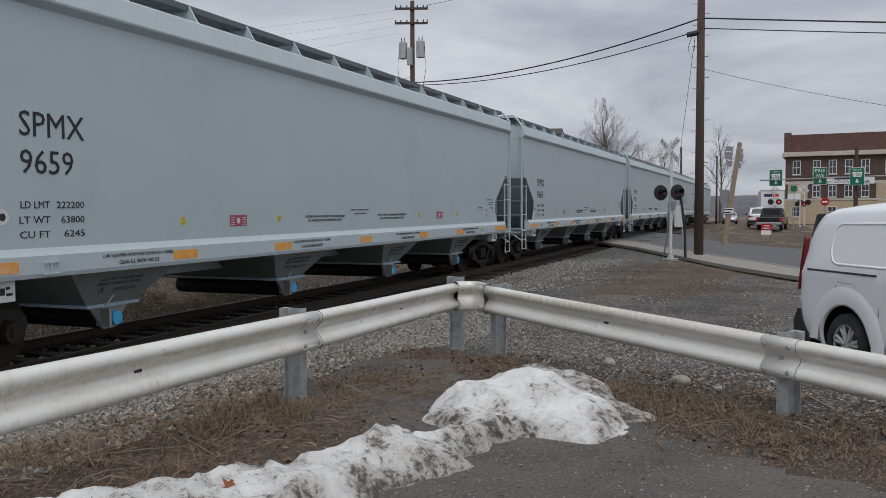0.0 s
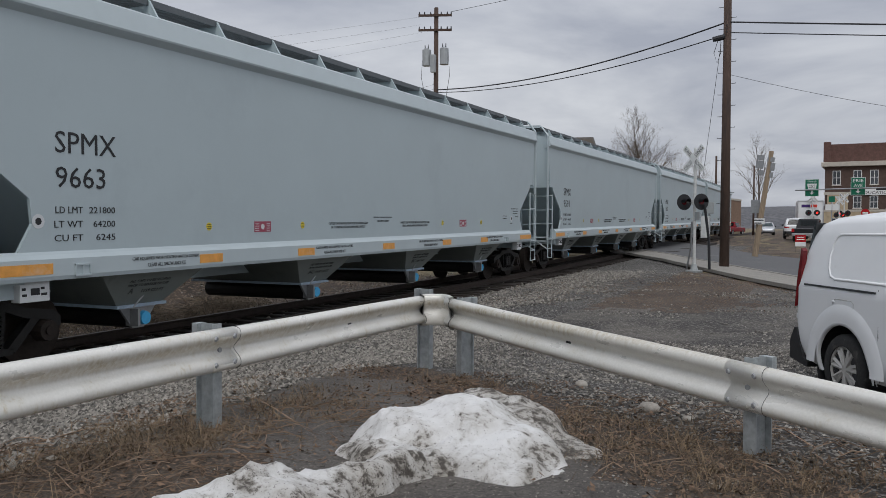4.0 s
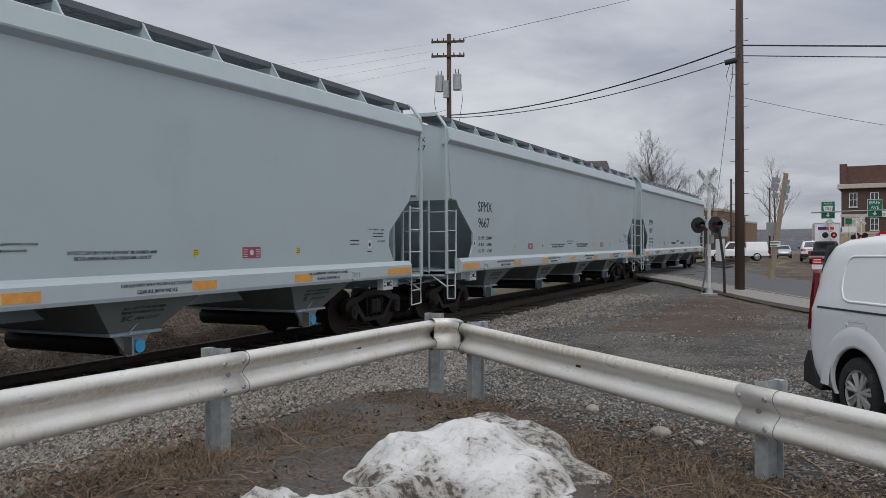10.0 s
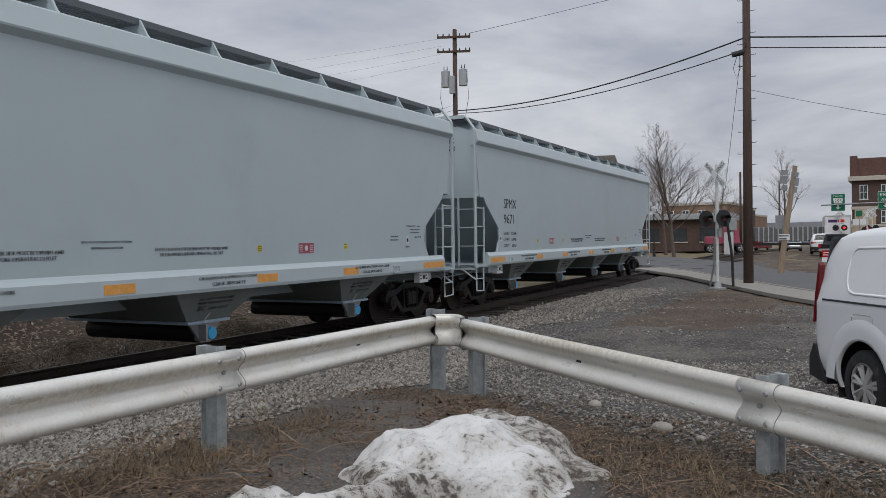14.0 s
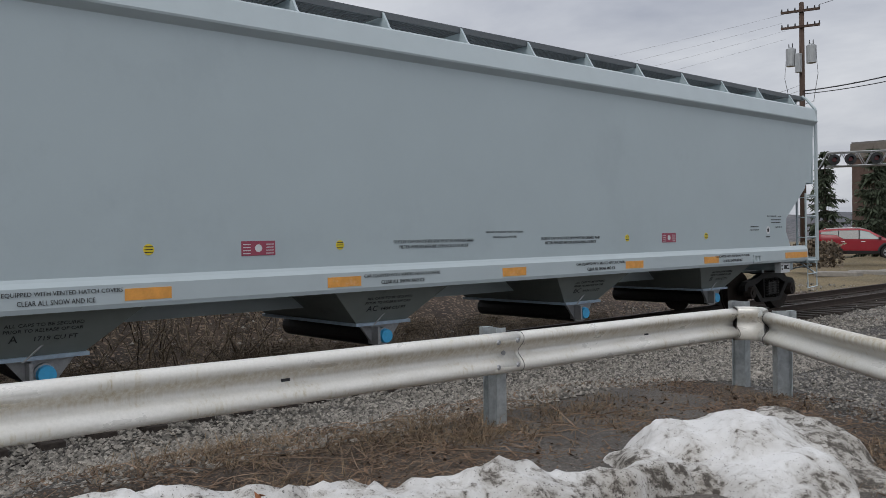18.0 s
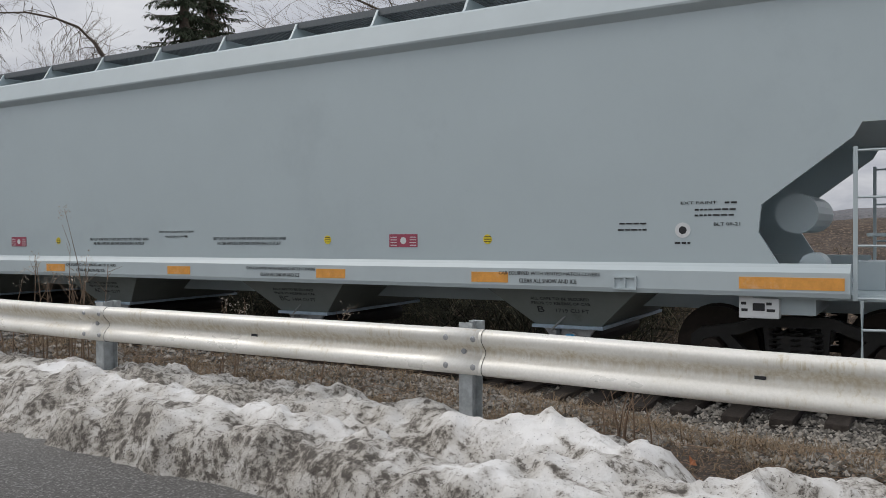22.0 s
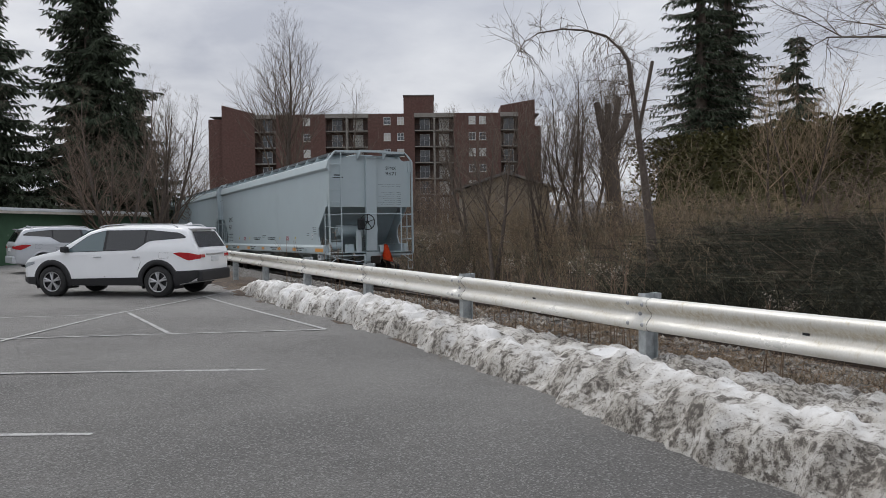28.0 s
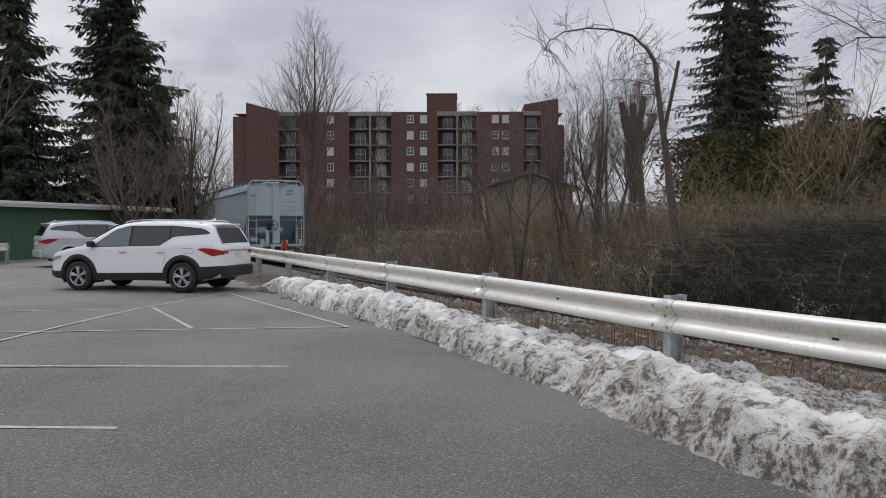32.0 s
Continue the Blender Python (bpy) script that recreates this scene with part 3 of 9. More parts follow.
ground = tagged(new("ground", me), "damp earth, gravel and asphalt ground beside a railway", "ground", kind="structure")

# the street that crosses the line, its kerb and its pavement

def road_strip(name, a, b, u0, u1, z, material, label, step=1.0, thick=0.12):
    """A strip along the street from a to b metres along it, u0 to u1 across it."""
    bm = BM()
    rows = []
    k, cols = max(2, int((b - a) / step)), max(1, int((u1 - u0) / 0.7))
    for i in range(k + 1):
        s = a + (b - a) * i / k
        row = []
        for u in [u0 + (u1 - u0) * q / cols for q in range(cols + 1)]:
            p = ROAD_A + ROAD_D * s + ROAD_N * u
            row.append(Vector((p.x, p.y, road_z(p.x, p.y) + z)))
        rows.append(row)
    rings = [[bm.verts.new(q) for q in r] + [bm.verts.new(r[-1] - Vector((0, 0, thick))), bm.verts.new(r[0] - Vector((0, 0, thick)))] for r in rows]
    for A, B in zip(rings, rings[1:]):
        m = len(A)
        for i in range(m):
            bm.faces.new((A[i], A[(i + 1) % m], B[(i + 1) % m], B[i]))
    bm.faces.new(rings[0][::-1]); bm.faces.new(rings[-1])
    bmesh.ops.recalc_face_normals(bm, faces=bm.faces)
    return tagged(part(name, bm, material), label, name, kind="structure")


road_strip("road", -60, 90, -3.4, 3.4, 0.03, M_ROAD, "worn grey asphalt street crossing the tracks")
road_strip("pavement", -8.5, 40, -5.2, -3.55, 0.07, M_CONC, "old cracked concrete pavement beside the street")
road_strip("kerb", -8.5, 40, -3.55, -3.4, 0.09, M_CONC, "low worn concrete kerb")
road_strip("grass_verge", 1, 40, 3.6, 12.0, 0.10, G_GRASS, "brown winter grass island beside the street")
road_strip("kerb", 1, 40, 3.4, 3.6, 0.12, M_CONC, "low worn concrete kerb")

# ---- guardrail ----
W_HALF = [(0.010, 0.156), (0.036, 0.154), (0.062, 0.142), (0.077, 0.122), (0.080, 0.100), (0.073, 0.078), (0.056, 0.055), (0.036, 0.036), (0.020, 0.020), (0.012, 0.006)]
W_FACE = W_HALF + [(u, -v) for u, v in W_HALF[::-1]]
W_RING = W_FACE + [(u - 0.006, v * 0.985) for u, v in W_FACE[::-1]]


def beam_z(y):
    """Height of the beam's middle along the track side: it rises a little and sinks again with the settled posts."""
    return float(np.interp(y, (-60.0, -15.24, -11.43, -7.62, -3.81, 0.0, 3.46), (0.604, 0.604, 0.597, 0.631, 0.614, 0.588, 0.575)))


BEAM_Z = beam_z(3.46)


def beam(bm, a, b, z, out, lap=0.0, fall=0.0):
    """A length of W-beam from a to b (x, y), its face turned to out."""
    a, b, out = Vector((*a, z)), Vector((*b, z)), Vector((*out, 0)).normalized()
    n = 12
    pts, fr = [], []
    for i in range(n + 1):
        p = a.lerp(b, i / n)
        w = noise.noise((p.x * 0.6, p.y * 0.6, 2.2)) * 0.006
        pts.append(p + out * (w + lap * (1 if i == n else 0)) + Vector((0, 0, w - fall * i / n)))
        fr.append((out, Vector((0, 0, 1))))
    sweep(bm, W_RING, pts, fr)


def i_post(bm, x, y, z0, z1, out):
    """A steel I-section post standing behind the beam."""
    out = Vector((*out, 0)).normalized()
    m = Matrix.Translation((x, y, 0)) @ Matrix.Rotation(math.atan2(out.y, out.x), 4, "Z")
    box(bm, -0.012, -0.004, -0.052, 0.052, z0, z1, m=m)
    box(bm, -0.155, -0.147, -0.052, 0.052, z0, z1, m=m)
    box(bm, -0.147, -0.012, -0.004, 0.004, z0, z1, m=m)
    box(bm, -0.20, -0.157, -0.045, 0.045, z1 - 0.36, z1, m=m)


def splice(rail, x, y, z, out, along):
    """The overlap of two beams at a post: eight button bolts and the post bolt with its washer."""
    out, along = Vector((*out, 0)), Vector((*along, 0))
    turn = Matrix(((along.x, 0, out.x, 0), (along.y, 0, out.y, 0), (0, 1, 0, 0), (0, 0, 0, 1)))
    for s in (-0.11, 0.10):
        for v in (0.095, -0.095):
            bm = BM()
            p = Vector((x, y, z + v)) + along * s + out * 0.078
            rod(bm, p, p + out * 0.012, 0.022, 0.013, 8)
            part("splice_bolt", bm, M_BOLT, rail)
    bm = BM()
    p = Vector((x, y, z)) + out * 0.006
    rod(bm, p, p + out * 0.02, 0.024, 0.018, 8)
    box(bm, -0.04, 0.04, -0.02, 0.02, -0.002, 0.004, m=Matrix.Translation(p) @ turn)
    part("post_bolt", bm, M_BOLT, rail)
    lap_edge(rail, Vector((x, y, z)) + along * 0.165, out)


def lap_edge(rail, p, out, lift=0.004):
    """The dark open edge of one beam lapping over the next."""
    bm = BM()
    tube(bm, [p + out * (u + lift) + Vector((0, 0, v * 1.01)) for u, v in W_FACE], 0.0035 if lift > 0.005 else 0.0022, 4)
    part("lap_edge", bm, M_BLACK, rail)


def guardrail(name, label, start, direction, count, first_post=True, beam_end=None):
    rail = thing(name, label, "guardrail")
    d = Vector(direction).normalized()
    out = Vector((-d.y, d.x)) if name == "guardrail" else Vector((d.y, -d.x))
    if out.x < 0 and name == "guardrail":
        out = -out
    for i in range(count):
        a, b = Vector(start) + d * 3.81 * i, Vector(start) + d * 3.81 * (i + 1)
        bm = BM()
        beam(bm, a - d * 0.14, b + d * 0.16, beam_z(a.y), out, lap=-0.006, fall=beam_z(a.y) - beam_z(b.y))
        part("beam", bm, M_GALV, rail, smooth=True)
        if i or first_post:
            bm = BM()
            i_post(bm, a.x, a.y, ground_z(a.x, a.y) - 0.3, beam_z(a.y) + 0.19, out)
            part("post", bm, M_POST, rail)
            splice(rail, a.x, a.y, beam_z(a.y), out, -d)
        mid = a.lerp(b, 0.5)
        bm = BM()
        box(bm, -0.032, 0.032, -0.010, 0.010, -0.002, 0.003, m=Matrix(((d.x, 0, out.x, mid.x + out.x * 0.0115), (d.y, 0, out.y, mid.y + out.y * 0.0115), (0, 1, 0, beam_z(mid.y)), (0, 0, 0, 1))))
        part("bolt_slot", bm, M_BLACK, rail)
    return rail


rail_long = guardrail("guardrail", "weathered galvanized W-beam guardrail beside the railway", (0.0, 0.0), (0, -1), 9)
BR = Vector((3.64 - 0.42, 0.88 - 3.27)).normalized()


def branch_z(s):
    """The branch falls away from the corner with the ground."""
    return BEAM_Z - 0.0295 * s

OUT_B = Vector((BR.y, -BR.x))
# from the last track-side post to the corner, the bent corner plate, and the branch along the drive
bm = BM()
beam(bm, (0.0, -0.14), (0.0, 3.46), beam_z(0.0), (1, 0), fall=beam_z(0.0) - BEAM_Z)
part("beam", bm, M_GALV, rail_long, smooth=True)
bm = BM()
box(bm, -0.032, 0.032, -0.010, 0.010, -0.002, 0.003, m=facing_x(0.0115, 1.86, beam_z(1.86)))
part("bolt_slot", bm, M_BLACK, rail_long)
bm = BM()
c0, c1 = Vector((0.0, 3.36, BEAM_Z)), Vector((0.42 + BR.x * 0.1, 3.27 + BR.y * 0.1, BEAM_Z))
pts, fr = [], []
for i in range(13):
    u = i / 12
    p = c0.lerp(c1, u) + Vector((0.0, 0.20 * math.sin(u * math.pi), 0))
    o = Vector((1, 0, 0)).lerp(Vector((OUT_B.x, OUT_B.y, 0)), u).normalized()
    pts.append(p + o * 0.012); fr.append((o, Vector((0, 0, 1))))
sweep(bm, [(u * (0.55 if 2 < i < 29 else 1), v * 1.12) for i, (u, v) in enumerate(W_RING)], pts, fr)
part("corner_plate", bm, M_GALV, rail_long, "bent galvanized plate joining two beams at the corner", smooth=True)
lap_edge(rail_long, Vector((0.0, 3.38, BEAM_Z)), Vector((1, 0, 0)), 0.010)
lap_edge(rail_long, Vector((0.42 + BR.x * 0.12, 3.27 + BR.y * 0.12, BEAM_Z - 0.012)), Vector((OUT_B.x, OUT_B.y, 0)), 0.010)
for px, py, o in ((0.06, 3.64, (1, 0)), (0.60, 3.16, OUT_B)):
    bm = BM()
    i_post(bm, px - 0.03, py, ground_z(px, py) - 0.3, BEAM_Z + 0.21 if py > 3.5 else BEAM_Z + 0.17, o)
    part("post", bm, M_POST, rail_long)
rail_branch = thing("branch_guardrail", "galvanized W-beam guardrail running away from the corner", "guardrail")
for i in range(3):
    a = Vector((0.42, 3.27)) + BR * (0.0 if i == 0 else 3.97 + 3.81 * (i - 1))
    b = Vector((0.42, 3.27)) + BR * (3.97 + 3.81 * i)
    bm = BM()
    sa, sb = (0.0 if i == 0 else 3.83 + 3.81 * (i - 1)), 4.13 + 3.81 * i
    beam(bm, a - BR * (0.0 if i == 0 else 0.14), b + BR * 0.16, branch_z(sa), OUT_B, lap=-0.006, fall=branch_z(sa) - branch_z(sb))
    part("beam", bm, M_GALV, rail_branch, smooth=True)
    bm = BM()
    zs, zm = branch_z(3.97 + 3.81 * i), branch_z(2.06 + 3.81 * i)
    i_post(bm, b.x, b.y, ground_z(b.x, b.y) - 0.3, zs + 0.19, OUT_B)
    part("post", bm, M_POST, rail_branch)
    splice(rail_branch, b.x, b.y, zs, OUT_B, BR)
    mid = b - BR * 1.905
    bm = BM()
    box(bm, -0.032, 0.032, -0.010, 0.010, -0.002, 0.003, m=Matrix(((BR.x, 0, OUT_B.x, mid.x + OUT_B.x * 0.0115), (BR.y, 0, OUT_B.y, mid.y + OUT_B.y * 0.0115), (0, 1, 0, zm), (0, 0, 0, 1))))
    part("bolt_slot", bm, M_BLACK, rail_branch)

# a crack right across one beam
lap_edge(rail_long, Vector((0.0, -4.38, beam_z(-4.38))), Vector((1, 0, 0)))

# ---- the track ----
track = tagged(thing("railway_track", "rusty steel rails on dark timber ties in ballast", "railway"), kind="structure")


def rail_line(x):
    bm = BM()
    prof = [(-0.07, -0.17), (0.07, -0.17), (0.07, -0.155), (0.012, -0.14), (0.012, -0.045), (0.036, -0.03), (0.036, -0.004), (0.026, 0.0), (-0.026, 0.0), (-0.036, -0.004), (-0.036, -0.03), (-0.012, -0.045), (-0.012, -0.14), (-0.07, -0.155)]
    ys = [-160, -120, -60, -20, 0, 20, 40, 60, 75, 120, 200]
    sweep(bm, prof, [(x, y, rail_z(y)) for y in ys], [(Vector((1, 0, 0)), Vector((0, 0, 1)))] * len(ys))
    part("rail", bm, M_RAIL, track)


rail_line(TRACK_X - 0.755)
rail_line(TRACK_X + 0.755)

# ---- covered hopper car ----
SB = 1.12                     # underside of the side sill above the rail head
HALF = 9.93                   # half the length over the corner posts
LEAD = -10.17                 # the leading corner posts
SX = 1.62                     # half the width


def Y(d):
    """A place along the car from its trailing corner posts (d is negative towards the leading end)."""
    return HALF + d


def bars(bm, x, y0, y1, z0, rows, gap, tall, seed):
    """Rows of small print on the side, each word a bar."""
    rnd = random.Random(seed)
    for r in range(rows):
        y = y0 + (y1 - y0) * rnd.uniform(0, 0.08)
        end = y1 - (y1 - y0) * rnd.uniform(0, 0.1)
        while y < end - tall:
            w = min(end - y, tall * rnd.uniform(1.4, 4.2))
            box(bm, x, x + 0.002, y, y + w, z0 - r * gap, z0 - r * gap + tall)
            y += w + tall * 0.7


def hopper_car():
    car = thing("hopper_car", "clean light grey covered hopper railcar with black lettering", "railcar", "hopper train")
    # upper body: rounded eaves and a shallow roof
    bm = BM()
    prof = [(1.60, 0.32), (1.605, 1.2), (1.61, 2.2), (1.585, 3.06), (1.50, 3.28), (1.22, 3.44), (0.7, 3.52), (0, 3.54)]
    ring = prof + [(-x, z) for x, z in prof[-2::-1]]
    prism(bm, [(min(1.596, max(-1.596, x)), SB + z) for x, z in [(1.596, 1.76)] + prof[2:] + [(-x, z) for x, z in prof[-2:1:-1]] + [(-1.596, 1.76)]], "y", Y(-19.94), Y(-0.17))
    body = part("body", bm, M_CAR, car)
    # lower body between the slope sheets
    bm = BM()
    prism(bm, [(Y(-19.2), SB + 2.2), (Y(-0.74), SB + 2.2), (Y(-3.0), SB + 0.02), (Y(-16.94), SB + 0.02)], "x", -1.56, 1.56)
    part("slope_sheet", bm, M_CAR, car)
    # side sheets with the stepped cut-outs at both ends
    side = [(-19.78, 1.74), (-19.52, 1.74), (-19.40, 1.60), (-18.53, 0.95), (-18.50, 0.66), (-18.70, 0.33), (-1.24, 0.33), (-1.44, 0.66), (-1.41, 0.95), (-0.55, 1.60), (-0.47, 1.74), (-0.25, 1.74), (-0.08, 3.10), (-20.02, 3.10)]
    for s in (1, -1):
        bm = BM()
        prism(bm, [(Y(a), SB + b) for a, b in side], "x", s * 1.575, s * SX)
        part("side_sheet", bm, M_CAR, car)
        # eave fascia with its dropped lip
        bm = BM()
        prism(bm, [(s * x, SB + z) for x, z in ((1.58, 3.03), (1.62, 3.04), (1.705, 3.115), (1.712, 3.14), (1.63, 3.42), (1.56, 3.46), (1.50, 3.46), (1.50, 3.03))], "y", Y(-20.05), Y(-0.06))
        part("eave_fascia", bm, M_CAR_LITE, car)
        # side sill, a pressed channel
        bm = BM()
        prism(bm, [(s * x, SB + z) for x, z in ((1.50, 0.335), (1.622, 0.335), (1.645, 0.30), (1.69, 0.25), (1.695, 0.05), (1.68, 0.0), (1.50, 0.0))], "y", Y(-19.37), Y(-0.57))
        part("side_sill", bm, M_CAR_LITE, car)
    # end sheets with a deep centre post
    for d, s in ((-19.94, -1), (-0.17, 1)):
        bm = BM()
        prism(bm, [(x, SB + z) for x, z in ((1.615, 1.72), (1.615, 3.22), (1.54, 3.38), (1.20, 3.49), (0.8, 3.57), (0.4, 3.62), (-0.4, 3.62), (-0.8, 3.57), (-1.20, 3.49), (-1.54, 3.38), (-1.615, 3.22), (-1.615, 1.72))], "y", Y(d), Y(d) + s * 0.05)
        part("end_sheet", bm, M_CAR, car)
        bm = BM()
        box(bm, -0.21, 0.21, Y(d) + s * 0.05, Y(d) + s * 0.17, SB + 0.1, SB + 3.56, 0.02)
        part("end_post", bm, M_CAR, car)
    # running boards: open grating on brackets, and the trough hatch between them
    for s in (1, -1):
        bm = BM()
        for k in range(6):
            x = 0.72 + 0.12 * k
            box(bm, s * x, s * (x + 0.012), Y(-20.06), Y(0.0), SB + 3.67, SB + 3.70)
        for k in range(300):
            y = Y(-20.05) + 20.02 * k / 299
            box(bm, s * 0.72, s * 1.34, y, y + 0.03, SB + 3.655, SB + 3.69)
        part("running_board", bm, M_GRATE, car, "dark steel grating walkway")
        bm = BM()
        box(bm, s * 1.335, s * 1.36, Y(-20.08), Y(0.02), SB + 3.65, SB + 3.74)
        part("walkway_edge", bm, M_GRATE, car)
        for k in range(14):
            bm = BM()
            y = Y(-19.2) + 18.5 * k / 13
            prism(bm, [(s * 1.58, SB + 3.42), (s * 1.50, SB + 3.50), (s * 1.37, SB + 3.72), (s * 0.72, SB + 3.66), (s * 0.72, SB + 3.5), (s * 1.2, SB + 3.42)], "y", y - 0.006, y + 0.006)
            prism(bm, [(s * 1.585, SB + 3.42), (s * 1.505, SB + 3.50), (s * 1.375, SB + 3.72), (s * 1.365, SB + 3.715), (s * 1.49, SB + 3.49), (s * 1.565, SB + 3.42)], "y", y - 0.018, y + 0.018)
            part("walkway_bracket", bm, M_CAR, car)
    bm = BM()
    box(bm, -0.42, 0.42, Y(-19.0), Y(-0.9), SB + 3.5, SB + 3.72, 0.03)
    part("trough_hatch", bm, M_CAR_LITE, car)
    for d, s in ((-19.94, -1), (-0.17, 1)):
        bm = BM()
        for k in range(9):
            y = Y(d) + s * (0.02 + 0.048 * k)
            box(bm, -0.5, 0.5, y, y + 0.014, SB + 3.735, SB + 3.765)
        for x in (-0.5, -0.25, 0.0, 0.25, 0.488):
            box(bm, x, x + 0.012, Y(d), Y(d) + s * 0.44, SB + 3.73, SB + 3.76)
        part("end_walkway", bm, M_GRATE, car, "steel grating step over the end")
        bm = BM()
        box(bm, -0.52, 0.52, Y(d) + s * 0.42, Y(d) + s * 0.45, SB + 3.70, SB + 3.785, 0.004)
        part("walkway_edge", bm, M_CAR_LITE, car)
        for x in (-0.51, 0.51):
            bm = BM()
            prism(bm, [(Y(d) + s * 0.05, SB + 3.46), (Y(d) + s * 0.12, SB + 3.46), (Y(d) + s * 0.45, SB + 3.66), (Y(d) + s * 0.45, SB + 3.78), (Y(d) + s * 0.05, SB + 3.78)], "x", x - 0.01, x + 0.01)
            part("walkway_bracket", bm, M_CAR_LITE, car)
        # cross walk from the running boards to the centre step
        for q in (-1, 1):
            bm = BM()
            for k in range(8):
                y = Y(d) + s * (0.15 - 0.062 * k)
                box(bm, q * 0.52, q * 1.36, y, y + 0.014, SB + 3.715, SB + 3.75)
            part("cross_walk", bm, M_GRATE, car, "steel grating cross walk")
            bm = BM()
            prism(bm, [(q * 0.50, SB + 3.70), (q * 1.37, SB + 3.69), (q * 1.37, SB + 3.775), (q * 0.50, SB + 3.785)], "y", Y(d) + s * 0.165, Y(d) + s * 0.185)
            part("walkway_edge", bm, M_CAR_LITE, car)
    # hoppers with their outlet tubes
    for d, w in ((-16.45, 1.719), (-12.10, 1.404), (-7.87, 1.404), (-3.72, 1.719)):
        bm = BM()
        y = Y(d)
        top = [(-1.0, 1.55), (1.0, 1.55), (1.0, -1.55), (-1.0, -1.55)]
        low = [(-0.43, 1.22), (0.43, 1.22), (0.43, -1.22), (-0.43, -1.22)]
        A = [bm.verts.new((x, y + dy, SB + 0.03)) for dy, x in top]
        B = [bm.verts.new((x, y + dy, SB - 0.46)) for dy, x in low]
        for i in range(4):
            bm.faces.new((A[i], A[(i + 1) % 4], B[(i + 1) % 4], B[i]))
        bm.faces.new(A); bm.faces.new(B)
        bmesh.ops.recalc_face_normals(bm, faces=bm.faces)
        hop = part("discharge_hopper", bm, M_HOP, car, "olive grey tapered discharge hopper, darkened for the shade under the car")
        bm = BM()
        box(bm, -1.27, 1.27, y - 0.46, y + 0.46, SB - 0.50, SB - 0.46)
        part("outlet_flange", bm, M_BLUEGREY, hop)
        bm = BM()
        rod(bm, (-1.20, y, SB - 0.66), (1.16, y, SB - 0.66), 0.15, 0.15, 14)
        part("outlet_tube", bm, M_DARK, hop)
        bm = BM()
        prism(bm, [(y - 0.34, SB - 0.50), (y + 0.34, SB - 0.50), (y + 0.10, SB - 0.80), (y - 0.10, SB - 0.80)], "x", 1.14, 1.18)
        rod(bm, (1.12, y + 0.03, SB - 0.66), (1.24, y + 0.03, SB - 0.66), 0.12, 0.12, 14)
        rod(bm, (1.26, y - 0.2, SB - 0.52), (1.30, y + 0.1, SB - 0.25), 0.012)
        box(bm, 1.10, 1.33, y - 0.15, y - 0.11, SB - 0.76, SB - 0.52)
        part("outlet_gate", bm, M_BOLT, hop)
        bm = BM()
        rod(bm, (1.24, y + 0.03, SB - 0.66), (1.30, y + 0.03, SB - 0.66), 0.10, 0.09, 16)
        part("outlet_cap", bm, M_BLUE, hop, "bright blue plastic outlet cap")
        # stencils on the sloping face
        on_face = lambda dy, z: Matrix(((0, 0.558, 0.829, 1.222 + (z + 0.46) / 0.49 * 0.33), (1, 0, 0, y + dy), (0, 0.829, -0.558, SB + z), (0, 0, 0, 1)))
        tag = {-16.45: "A", -12.10: "AC", -7.87: "BC", -3.72: "B"}[d]
        for words, dy, z, wd, ht in (("ALL CAPS TO BE SECURED", -0.40, -0.14, 0.76, 0.042), ("PRIOR TO RELEASE OF CAR", -0.40, -0.20, 0.76, 0.042), (tag, -0.34, -0.30, 0.085 * len(tag), 0.09), ("1719 CU FT" if w > 1.5 else "1404 CU FT", -0.10, -0.295, 0.42, 0.055)):
            writing(words, wd, ht, M_BLACK, hop, on_face(dy, z), "stencil")
    # centre sill, bolsters and couplers
    bm = BM()
    box(bm, -0.25, 0.25, Y(-20.0), Y(0.06), SB - 0.28, SB + 0.06)
    box(bm, -1.5, 1.5, Y(-19.0), Y(-18.5), SB - 0.2, SB + 0.05)
    box(bm, -1.5, 1.5, Y(-1.4), Y(-0.9), SB - 0.2, SB + 0.05)
    part("centre_sill", bm, M_CAR, car)
    for s in (-1, 1):
        bm = BM()
        yb = HALF if s == 1 else LEAD
        box(bm, -0.10, 0.10, yb, yb + s * 0.32, SB - 0.30, SB - 0.12, 0.02)
        box(bm, -0.16, 0.16, yb + s * 0.22, yb + s * 0.46, SB - 0.38, SB - 0.08, 0.04)
        part("coupler", bm, M_RUST, car, "rusty cast steel knuckle coupler")
        bm = BM()
        box(bm, -0.32, 0.32, yb - s * 0.05, yb + s * 0.03, SB - 0.34, SB - 0.02, 0.01)
        part("striker", bm, M_CAR_LITE, car)
        # end platform
        bm = BM()
        box(bm, -1.60, 1.60, yb - s * 1.5, yb, SB - 0.03, SB + 0.03)
        box(bm, -1.62, 1.62, yb - s * 0.08, yb, SB - 0.08, SB + 0.04)
        part("end_platform", bm, M_CAR, car)
